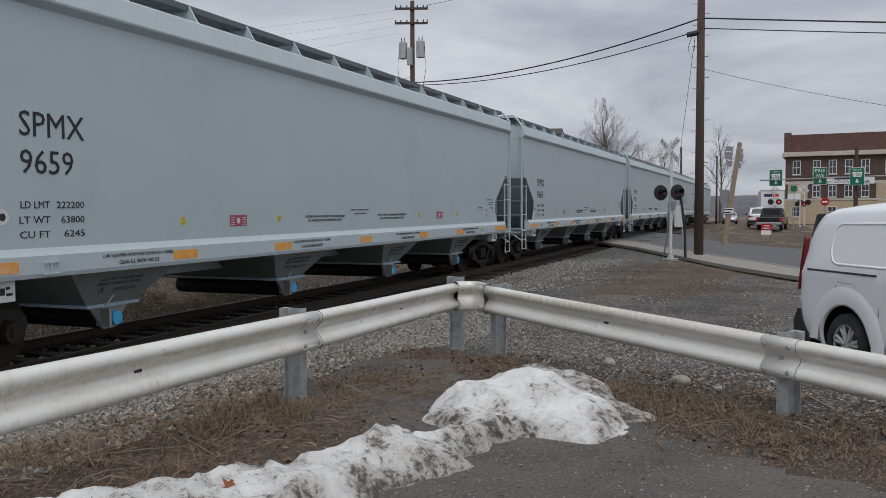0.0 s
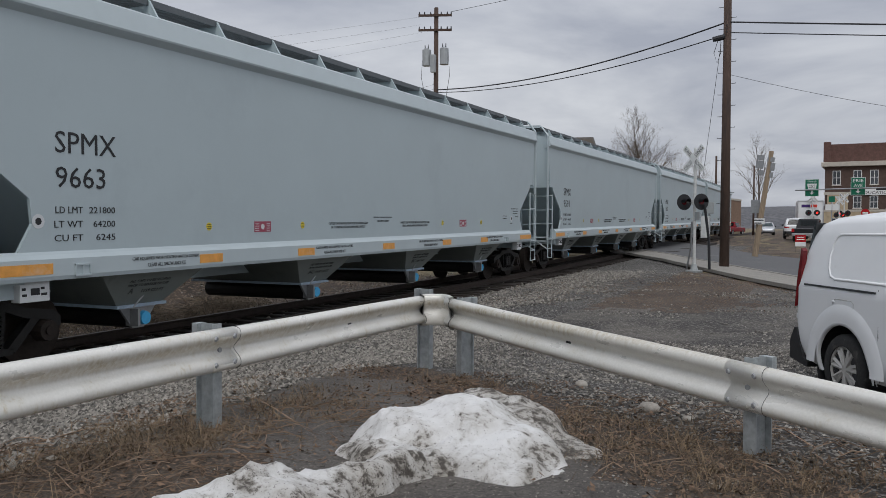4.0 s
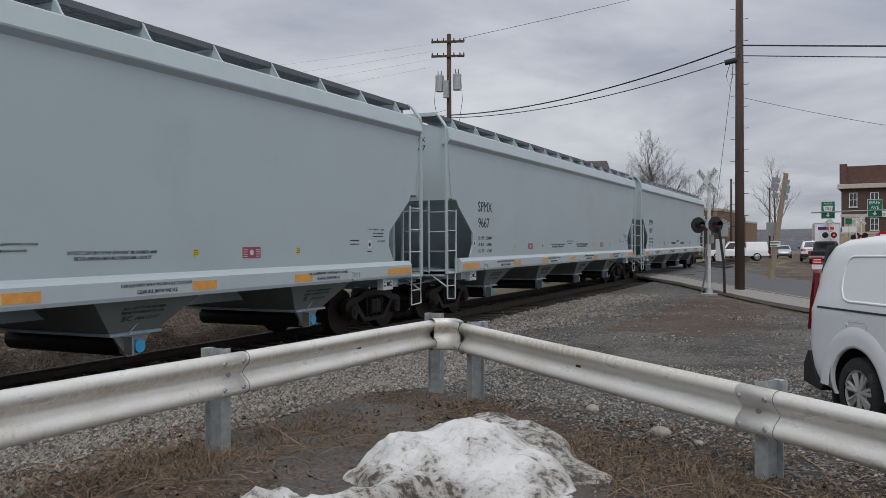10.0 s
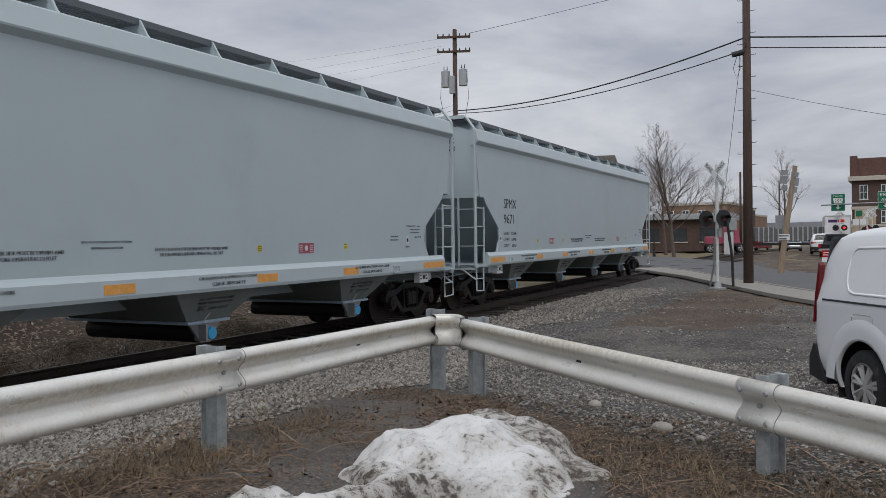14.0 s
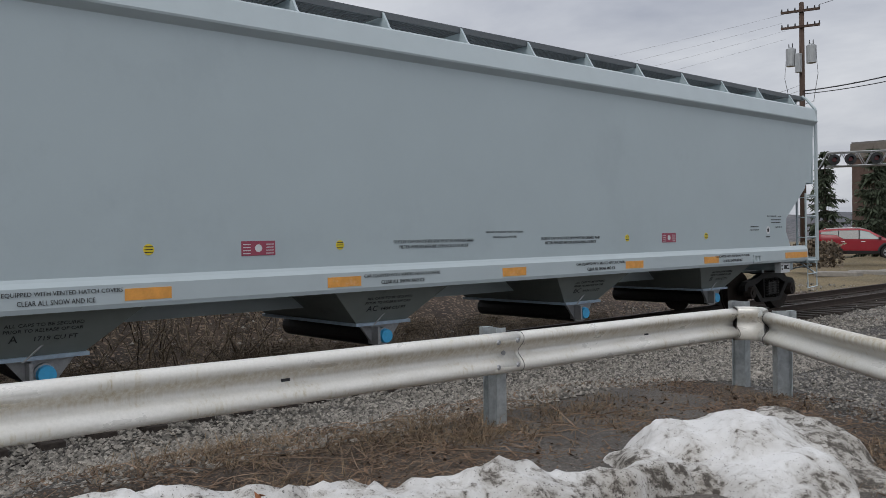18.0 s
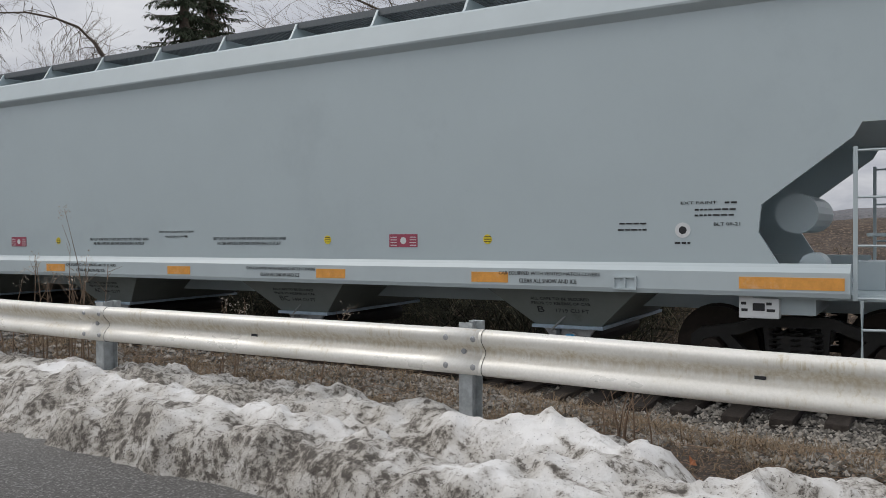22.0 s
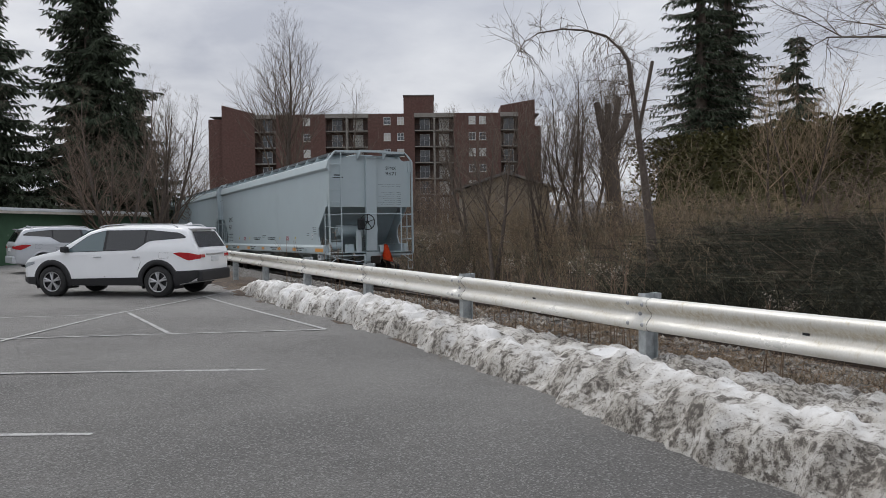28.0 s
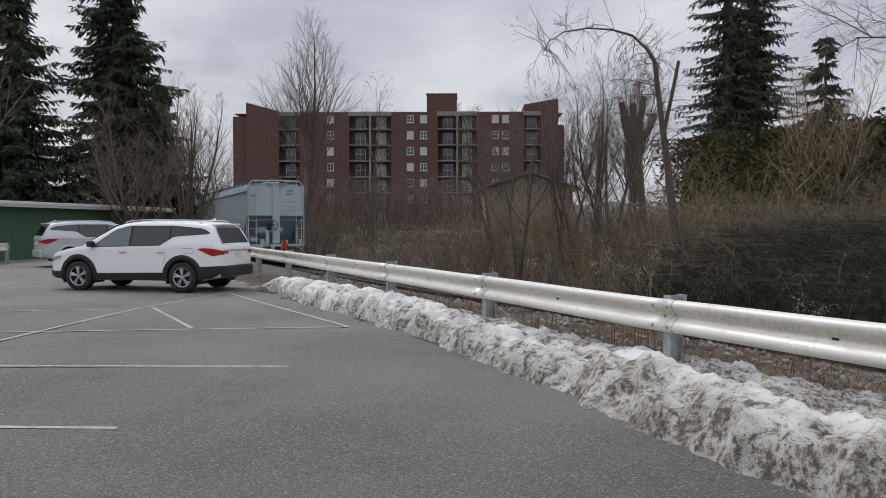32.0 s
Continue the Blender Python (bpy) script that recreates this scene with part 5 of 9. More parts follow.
def snow_sheet(name, label, area, step, groups, seed, lumps=0.09):
    """Ploughed snow: ridges of their own height and width, with lumps, pits and an undercut edge."""
    x0, x1, y0, y1 = area
    nx, ny = int((x1 - x0) / step) + 1, int((y1 - y0) / step) + 1
    V, F, D = [], [], []
    H = np.zeros((ny, nx)); who = np.zeros((ny, nx))
    for j in range(ny):
        for i in range(nx):
            x, y = x0 + i * step, y0 + j * step
            wx = x + 0.13 * noise.noise((x * 2.2, y * 2.2, seed)) + 0.06 * noise.noise((x * 6, y * 6, seed + 3))
            wy = y + 0.13 * noise.noise((x * 2.2, y * 2.2, seed + 9))
            best, k = -0.10, 0.3
            for gi, (dirty, ridges) in enumerate(groups):
                h = snow_height(wx, wy, ridges)
                if h > best:
                    best, k = h, (0.42, 0.88, 1.35)[dirty]
            if best > -0.09:
                t = smoothstep((best + 0.1) / 0.3)
                best += t * (0.9 * lumps * noise.noise((x * 2.6, y * 2.6, seed + 1)) + 0.75 * lumps * (0.35 - abs(noise.noise((x * 5.2, y * 5.2, seed + 2)))) - 0.55 * lumps * max(0, noise.noise((x * 4.3, y * 4.3, seed + 5))) + 0.028 * (0.3 - abs(noise.noise((x * 12, y * 12, seed)))) + 0.006 * noise.noise((x * 30, y * 30, seed)))
            H[j, i] = best
            who[j, i] = k + 0.55 * noise.noise((x * 1.3, y * 1.3, seed + 20)) + 0.35 * noise.noise((x * 4.1, y * 4.1, seed + 21)) + (0.25 if best < 0.1 else 0.0)
            bulge = 0.05 * noise.noise((x * 4, y * 4, seed + 7)) * smoothstep((best + 0.05) / 0.2)
            V.append((x + bulge, y + bulge * 0.6, ground_z(x, y) + best))
    for j in range(ny - 1):
        for i in range(nx - 1):
            q = H[j:j + 2, i:i + 2]
            if q.max() > -0.06:
                n = j * nx + i
                F.append((n, n + 1, n + nx + 1, n + nx))
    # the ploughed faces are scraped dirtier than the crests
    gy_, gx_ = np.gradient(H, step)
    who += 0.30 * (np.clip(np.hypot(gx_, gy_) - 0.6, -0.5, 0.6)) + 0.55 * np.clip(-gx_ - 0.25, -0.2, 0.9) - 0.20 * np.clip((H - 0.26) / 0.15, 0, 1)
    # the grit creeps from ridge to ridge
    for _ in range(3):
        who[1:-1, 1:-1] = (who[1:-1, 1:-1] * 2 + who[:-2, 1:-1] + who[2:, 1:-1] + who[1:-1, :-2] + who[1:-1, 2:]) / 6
    me = bpy.data.meshes.new(name)
    me.from_pydata(V, [], F)
    me.materials.append(M_SNOW)
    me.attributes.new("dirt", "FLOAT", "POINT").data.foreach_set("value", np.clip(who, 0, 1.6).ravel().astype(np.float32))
    me.polygons.foreach_set("use_smooth", [True] * len(F))
    bmv = bmesh.new(); bmv.from_mesh(me)
    bmesh.ops.delete(bmv, geom=[v for v in bmv.verts if not v.link_faces], context="VERTS")
    bmv.to_mesh(me); bmv.free()
    return tagged(new(name, me), label, "snow bank")



snow_sheet("snow_mound", "melting mound of old snow with grit on the asphalt", (0.7, 3.0, -1.0, 1.75), 0.026, [
    (0, [(1.35, -0.02, 0.10, 0.28), (1.52, 0.22, 0.25, 0.44), (1.80, 0.38, 0.29, 0.55), (2.15, 0.26, 0.18, 0.50), (2.6, 0.02, 0.0, 0.26)]),
    (0, [(1.95, 0.0, 0.16, 0.40), (2.35, 0.0, 0.08, 0.34)]),
    (1, [(1.38, -0.10, 0.12, 0.20), (1.55, -0.22, 0.15, 0.20), (1.78, -0.28, 0.13, 0.20)]),
    (2, [(1.70, 0.98, 0.23, 0.42), (2.10, 0.82, 0.19, 0.42), (2.45, 0.50, 0.06, 0.34)])], 11.3, 0.06)
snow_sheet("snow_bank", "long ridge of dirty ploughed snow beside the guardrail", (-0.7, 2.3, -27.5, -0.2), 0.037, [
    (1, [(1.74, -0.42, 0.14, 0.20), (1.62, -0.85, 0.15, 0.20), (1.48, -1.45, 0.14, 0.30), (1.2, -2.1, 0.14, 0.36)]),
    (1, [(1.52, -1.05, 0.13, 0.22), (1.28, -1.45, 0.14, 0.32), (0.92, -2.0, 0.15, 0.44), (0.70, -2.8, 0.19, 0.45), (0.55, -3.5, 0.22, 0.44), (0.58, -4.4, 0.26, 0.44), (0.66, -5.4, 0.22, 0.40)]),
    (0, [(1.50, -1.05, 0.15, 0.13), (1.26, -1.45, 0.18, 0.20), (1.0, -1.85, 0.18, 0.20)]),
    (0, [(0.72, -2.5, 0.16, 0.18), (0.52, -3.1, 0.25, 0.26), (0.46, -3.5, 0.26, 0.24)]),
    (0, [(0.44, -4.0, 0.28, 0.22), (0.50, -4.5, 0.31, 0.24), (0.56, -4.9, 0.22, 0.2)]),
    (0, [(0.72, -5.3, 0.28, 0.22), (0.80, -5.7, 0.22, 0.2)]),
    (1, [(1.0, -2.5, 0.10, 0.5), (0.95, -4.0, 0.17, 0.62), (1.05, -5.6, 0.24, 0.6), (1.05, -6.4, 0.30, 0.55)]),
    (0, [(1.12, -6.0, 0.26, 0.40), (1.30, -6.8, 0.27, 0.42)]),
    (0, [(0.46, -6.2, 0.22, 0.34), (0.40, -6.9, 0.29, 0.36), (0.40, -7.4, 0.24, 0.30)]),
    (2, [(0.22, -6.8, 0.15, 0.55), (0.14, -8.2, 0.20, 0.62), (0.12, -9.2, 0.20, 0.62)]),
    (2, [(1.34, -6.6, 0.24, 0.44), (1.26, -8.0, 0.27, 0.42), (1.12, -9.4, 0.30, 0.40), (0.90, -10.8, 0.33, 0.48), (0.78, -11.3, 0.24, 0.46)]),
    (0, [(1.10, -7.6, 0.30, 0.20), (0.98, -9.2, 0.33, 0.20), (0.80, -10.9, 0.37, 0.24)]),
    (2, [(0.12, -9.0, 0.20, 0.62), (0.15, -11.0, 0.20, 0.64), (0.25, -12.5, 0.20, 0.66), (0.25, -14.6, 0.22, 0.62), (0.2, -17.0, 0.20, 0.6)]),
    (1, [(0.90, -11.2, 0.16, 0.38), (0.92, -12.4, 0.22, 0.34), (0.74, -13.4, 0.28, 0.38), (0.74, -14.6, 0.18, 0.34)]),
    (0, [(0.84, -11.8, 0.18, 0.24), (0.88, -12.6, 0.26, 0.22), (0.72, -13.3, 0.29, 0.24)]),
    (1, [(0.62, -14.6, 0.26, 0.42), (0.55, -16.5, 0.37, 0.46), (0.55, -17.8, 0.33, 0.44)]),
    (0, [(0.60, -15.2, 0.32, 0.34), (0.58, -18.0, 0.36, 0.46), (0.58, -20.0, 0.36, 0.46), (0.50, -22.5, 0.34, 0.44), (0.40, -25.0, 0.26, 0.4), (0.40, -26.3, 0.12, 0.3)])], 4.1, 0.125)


# white parking lines
def painted_line(a, b, w=0.07):
    bm = BM()
    a, b = Vector(a), Vector(b)
    d = (b - a).normalized(); n = Vector((-d.y, d.x)) * w / 2
    k = max(1, int((b - a).length / 0.5))
    prev = None
    for i in range(k + 1):
        p = a.lerp(b, i / k)
        row = [bm.verts.new((q.x, q.y, ground_z(q.x, q.y) + 0.009)) for q in (p - n, p + n)]
        if prev:
            bm.faces.new((prev[0], row[0], row[1], prev[1]))
        prev = row
    tagged(part("parking_line", bm, M_LINE), "worn white painted parking line on asphalt", "road marking", kind="structure")


for a, b in (((3.11, -13.5), (9.03, -16.19)), ((4.83, -11.45), (9.0, -13.5)), ((1.51, -16.52), (9.14, -19.1)), ((4.06, -21.15), (9.83, -22.82)), ((3.75, -21.34), (3.56, -17.32)), ((1.83, -24.91), (1.51, -16.52)), ((4.06, -21.15), (5.96, -16.97)), ((0.55, -26.64), (4.06, -21.15))):
    painted_line(a, b)


# ties, each its own timber
tie_bm = BM()
box(tie_bm, -1.30, 1.56, -0.115, 0.115, -0.18, 0.0, 0.012)
tie_first = part("tie", tie_bm, M_TIE, track)
rnd = random.Random(5)
for k in range(250):
    y = -40.0 + 0.52 * k
    if 41 < y < 60:
        continue
    t = tie_first if k == 0 else new("tie", tie_first.data)
    t.parent = track
    t.location = (TRACK_X + rnd.uniform(-0.06, 0.10), y + rnd.uniform(-0.03, 0.03), rail_z(y) - 0.165 + rnd.uniform(-0.010, 0.004))
    t.rotation_euler = (0, 0, rnd.uniform(-0.03, 0.03))
# timber planks of the level crossing
for k in range(4):
    for x in (-1.35, -0.36, 0.36, 1.35):
        bm = BM()
        box(bm, x - 0.3, x + 0.3, -2.4, 2.3, -0.16, 0.0, 0.01)
        p = part("crossing_plank", bm, M_TIE, track)
        y = 43.0 + 4.75 * k
        p.location = (TRACK_X + x, y, rail_z(y) + 0.0)


# ---- dead grass and weeds ----
M_STRAW = mat("dry_straw", (0.185, 0.132, 0.082), 0.9, 0.0, 0.3, 5.0, island=0.45)
M_STALK = mat("dry_stalk", (0.21, 0.145, 0.10), 0.9, 0.0, 0.3, 5.0, island=0.4)
M_FLUFF = mat("seed_fluff", (0.42, 0.37, 0.31), 0.95, 0.0, 0.2, 20.0)


def blades(V, F, x, y, z, n, length, spread, rnd, width=0.006, lie=0.6):
    for _ in range(n):
        a = rnd.uniform(0, 6.283)
        bx, by = x + rnd.gauss(0, spread), y + rnd.gauss(0, spread)
        bz = ground_z(bx, by) if z is None else z
        L, lean = length * rnd.uniform(0.4, 1.2), rnd.uniform(0.1 if lie < 0.75 else 0.45, lie) * 1.5
        d = Vector((math.cos(a) * math.sin(lean), math.sin(a) * math.sin(lean), math.cos(lean)))
        s = Vector((-math.sin(a), math.cos(a), 0)) * width
        p0, p1 = Vector((bx, by, bz - 0.01)), Vector((bx, by, bz)) + d * L * 0.55
        d2 = Vector((d.x, d.y, d.z - 0.7 * lie)).normalized()
        p2 = p1 + d2 * L * 0.5
        k = len(V)
        V += [tuple(p0 - s), tuple(p0 + s), tuple(p1 - s * 0.8), tuple(p1 + s * 0.8), tuple(p2)]
        F += [(k, k + 1, k + 3, k + 2), (k + 2, k + 3, k + 4)]


def grass_tuft(x, y, n, length, spread, seed, label="matted dead brown grass at the foot of a post"):
    rnd = random.Random(seed)
    V, F = [], []
    for _ in range(max(4, n // 12)):
        cx, cy = rnd.gauss(x, spread), rnd.gauss(y, spread)
        blades(V, F, cx, cy, None, 26, length * rnd.uniform(0.5, 1.25), rnd.uniform(0.03, 0.12), rnd, width=0.0024, lie=rnd.uniform(0.85, 1.05))
    tagged(part_data("dead_grass", V, F, M_STRAW), label, "dead grass", kind="stuff")


grass_tuft(-0.20, -0.45, 900, 0.22, 0.30, 1)
grass_tuft(-0.55, -1.7, 700, 0.28, 0.45, 2, "flattened dead grass beside the guardrail")
grass_tuft(0.15, 0.7, 500, 0.18, 0.4, 3, "matted dead grass under the guardrail")
grass_tuft(-0.35, 1.8, 500, 0.14, 0.55, 4, "thin dead grass on bare earth")
grass_tuft(3.3, 0.75, 900, 0.16, 0.40, 5)
grass_tuft(2.6, 1.35, 500, 0.14, 0.35, 6, "matted dead grass under the branch guardrail")
grass_tuft(4.1, 0.2, 600, 0.15, 0.4, 7, "matted dead grass under the branch guardrail")
grass_tuft(0.7, 2.7, 300, 0.12, 0.35, 8, "thin dead grass near the corner post")
for k, (x, y) in enumerate(((-0.5, -4.6), (-0.45, -5.8), (-0.5, -6.8), (-0.55, -7.8))):
    grass_tuft(x, y, 420, 0.16, 0.34, 120 + k, "dead brown grass along the foot of the guardrail")
for k, (x, y) in enumerate(((-1.2, -4.0), (-1.5, -5.6), (-1.1, -7.0), (-1.6, -8.4), (-1.2, -9.8), (-1.7, -11.2), (-1.2, -12.8), (-1.6, -14.5))):
    grass_tuft(x, y, 520, 0.20, 0.5, 140 + k, "flattened brown grass between guardrail and track")
for k in range(14):
    grass_tuft(-1.0 - 0.5 * math.sin(k * 2.3), -6.0 - 1.35 * k, 520, 0.24, 0.42, 160 + k, "matted brown stalks on the shoulder behind the guardrail")
for k in range(10):
    grass_tuft(-0.35 + 0.1 * math.sin(k * 3), -8.5 - 2.1 * k, 420, 0.22, 0.5, 20 + k, "dead grass under the guardrail beside snow")
grass_tuft(-3.0, 18, 600, 0.15, 1.6, 40, "sparse dead grass beside the track")
grass_tuft(0.5, 22, 900, 0.12, 2.2, 41, "sparse winter grass near the street")


def dry_weed(x, y, h, seed, heads=True, label="tall dry weed stalks with pale seed heads beside the guardrail"):
    rnd = random.Random(seed)
    w = thing("dry_weed", label, "weed")
    hb = BM()
    for _ in range(rnd.randint(5, 9)):
        a, lean = rnd.uniform(0, 6.283), rnd.uniform(0.02, 0.35)
        L = h * rnd.uniform(0.6, 1.1)
        x0, y0 = x + rnd.gauss(0, 0.14), y + rnd.gauss(0, 0.25)
        z0 = ground_z(x0, y0)
        pts = [Vector((x0, y0, z0)) + Vector((math.cos(a) * lean * u * u * L, math.sin(a) * lean * u * u * L, L * u)) for u in (0, 0.35, 0.7, 1.0)]
        bm = BM()
        tube(bm, pts, [0.007, 0.006, 0.004, 0.002], 4)
        for _ in range(4):
            u = rnd.uniform(0.35, 0.95)
            p = pts[0].lerp(pts[3], u)
            tube(bm, [p, p + Vector((rnd.uniform(-0.12, 0.12), rnd.uniform(-0.12, 0.12), rnd.uniform(0.05, 0.2)))], [0.003, 0.001], 3)
        part("stalk", bm, M_STALK, w)
        if heads and rnd.random() < 0.6:
            for _ in range(40):
                c = pts[3] + Vector((rnd.gauss(0, 0.035), rnd.gauss(0, 0.035), rnd.gauss(-0.03, 0.045)))
                s = 0.012
                hb.faces.new([hb.verts.new(c + Vector((rnd.uniform(-s, s), rnd.uniform(-s, s), rnd.uniform(-s, s)))) for _ in range(3)])
    if len(hb.verts):
        part("seed_head", hb, M_FLUFF, w, "pale fluffy seed head")
    else:
        hb.free()


for k, (x, y, h) in enumerate(((-0.45, -12.4, 1.5), (-0.5, -13.1, 1.2), (-0.6, -15.2, 1.4), (-0.5, -17.5, 1.3), (-0.5, -19.0, 1.1), (-0.6, -22.0, 1.4), (-0.45, -10.0, 0.8), (-0.5, -25.5, 1.5), (-0.35, -6.6, 0.45))):
    dry_weed(x, y, h, 60 + k, heads=h > 0.6, label="tall dry weed stalks with pale seed heads beside the guardrail" if h > 0.6 else "short dry weed stalks at the guardrail's foot")
# broken stalks and twigs lying about the posts
def twig_litter(label, area, count, length, seed):
    rnd = random.Random(seed)
    bm = BM()
    x0, x1, y0, y1 = area
    for _ in range(count):
        x, y, a = rnd.uniform(x0, x1), rnd.uniform(y0, y1), rnd.uniform(0, 6.283)
        L = length * rnd.uniform(0.15, 1.0) ** 1.5
        pts = []
        for k in range(4):
            px, py = x + math.cos(a) * L * k / 3 + rnd.gauss(0, 0.02), y + math.sin(a) * L * k / 3 + rnd.gauss(0, 0.02)
            pts.append((px, py, ground_z(px, py) + 0.012 + rnd.uniform(0, 0.05) * (k % 3 > 0)))
        r = rnd.uniform(0.0018, 0.005)
        tube(bm, pts, [r, r, r * 0.8, r * 0.4], 3)
    tagged(part("twig_litter", bm, M_STALK), label, "twigs", kind="stuff")


twig_litter("broken dry stalks strewn about the guardrail post", (-1.2, 0.9, -2.6, 1.0), 420, 0.55, 91)
twig_litter("dry twigs strewn on earth under the branch rail", (0.4, 4.4, 0.2, 2.6), 300, 0.5, 92)
twig_litter("dry stalks strewn behind the guardrail", (-2.4, -0.1, -26.0, -2.6), 900, 0.6, 93)
def leaf_litter(label, area, count, seed, keep=None):
    """Small curled dead leaves and bark scraps lying on the ground, as one mass."""
    rnd = random.Random(seed)
    V, F = [], []
    x0, x1, y0, y1 = area
    for _ in range(count):
        x, y = rnd.uniform(x0, x1), rnd.uniform(y0, y1)
        if noise.noise((x * 1.3, y * 1.3, seed)) + rnd.uniform(-0.35, 0.35) < 0 or (keep and not keep(x, y)):
            continue
        a, s = rnd.uniform(0, 6.283), rnd.uniform(0.008, 0.030)
        u, w = Vector((math.cos(a), math.sin(a), rnd.uniform(-0.5, 0.5))) * s, Vector((-math.sin(a), math.cos(a), rnd.uniform(-0.5, 0.5))) * s * rnd.uniform(0.25, 0.7)
        c = Vector((x, y, ground_z(x, y) + rnd.uniform(0.008, 0.03)))
        n = len(V)
        V += [tuple(c - u), tuple(c + w), tuple(c + u * 0.9 + Vector((0, 0, s * 0.4))), tuple(c - w)]
        F.append((n, n + 1, n + 2, n + 3))
    tagged(part_data("leaf_litter", V, F, M_LITTER), label, "leaf litter", kind="stuff")


M_LITTER = mat("dead_leaf_scraps", (0.135, 0.088, 0.058), 0.9, 0.0, 0.3, 12.0, island=0.65)
inside = lambda x, y: (x - 0.3) * 0.605 + (y - 3.3) * 0.795 < 0.9
leaf_litter("dead brown leaves and bark scraps under the guardrail", (-1.6, 1.2, -3.2, 3.6), 9000, 95)
leaf_litter("dead brown leaves strewn under the branch rail", (0.6, 4.8, -0.3, 3.4), 7000, 96, lambda x, y: -1.5 < (x - 0.3) * 0.605 + (y - 3.3) * 0.795 < 0.9)
leaf_litter("dead leaves and bark on the rough ground by the street", (-3.6, 3.5, 13.0, 24.5), 7000, 99)
leaf_litter("dead leaves between guardrail and track", (-2.6, 0.3, -24.0, -3.2), 12000, 97)
leaf_litter("dead leaves on the bank behind the track", (-11.0, -7.3, -14.0, 20.0), 8000, 98)
twig_litter("long broken weed stalks fallen about the post", (-1.3, 0.5, -2.4, 0.6), 60, 1.3, 94)
# fallen leaves on the snow
for k, (x, y, z) in enumerate(((1.32, -2.81, 0.33), (0.22, -6.04, 0.13), (2.1, 3.0, -0.1), (0.9, -4.2, 0.2))):
    bm = BM()
    c = [bm.verts.new((0.034 * math.cos(a) * r, 0.034 * math.sin(a) * r, 0.02 * math.sin(3 * a))) for a, r in ((0, 1.2), (0.6, 0.5), (1.2, 1.0), (2.0, 0.5), (2.8, 1.1), (3.7, 0.5), (4.4, 1.0), (5.3, 0.6))]
    bm.faces.new(c)
    bmesh.ops.triangulate(bm, faces=bm.faces[:])
    bmesh.ops.solidify(bm, geom=bm.faces[:], thickness=0.002)
    lf = part("fallen_leaf", bm, M_LEAF if k else M_LEAF)
    lf.location = (x, y, z + 0.02); lf.rotation_euler = (0.5, 0.3 * k, k)
    tagged(lf, "curled brown fallen leaf", "leaf", "fallen leaves")

# ---- vehicles ----
M_PAINT_W = mat("white_car_paint", (0.87, 0.88, 0.89), 0.22, 0.0, 0.02, 2.0, dark=(0.70, 0.68, 0.64), dark_at=0.70, dark_scale=1.4)
M_PAINT_S = mat("silver_car_paint", (0.55, 0.57, 0.60), 0.25, 0.3, 0.02, 2.0)
M_PAINT_K = mat("black_car_paint", (0.02, 0.02, 0.022), 0.2, 0.0, 0.1, 2.0)
M_PAINT_R = mat("red_car_paint", (0.28, 0.02, 0.03), 0.25, 0.0, 0.05, 2.0)
M_TRIM = mat("black_plastic_trim", (0.022, 0.022, 0.024), 0.6, 0.0, 0.2, 20.0)
M_TYRE = mat("tyre_rubber", (0.022, 0.022, 0.022), 0.85, 0.0, 0.25, 30.0, dark=(0.07, 0.065, 0.06), dark_at=0.6, dark_scale=6.0)
M_ALLOY = mat("alloy_rim", (0.50, 0.50, 0.51), 0.35, 0.7, 0.1, 10.0)
M_COVER = mat("silver_wheel_cover", (0.46, 0.45, 0.43), 0.5, 0.2, 0.12, 10.0, dark=(0.25, 0.23, 0.20), dark_at=0.62, dark_scale=6.0)
M_LAMP_R = mat("red_tail_lamp", (0.42, 0.015, 0.02), 0.15, 0.0, 0.1, 10.0)
M_LAMP_DARK = mat("dark_red_lamp", (0.17, 0.012, 0.016), 0.12, 0.0, 0.2, 12.0)
M_LAMP_W = mat("clear_head_lamp", (0.55, 0.58, 0.62), 0.12, 0.3, 0.1, 10.0)
M_GLASS = glass("tinted_car_glass", (0.016, 0.018, 0.02), 0.05)
M_GLASS_L = glass("clear_car_glass", (0.10, 0.14, 0.15))


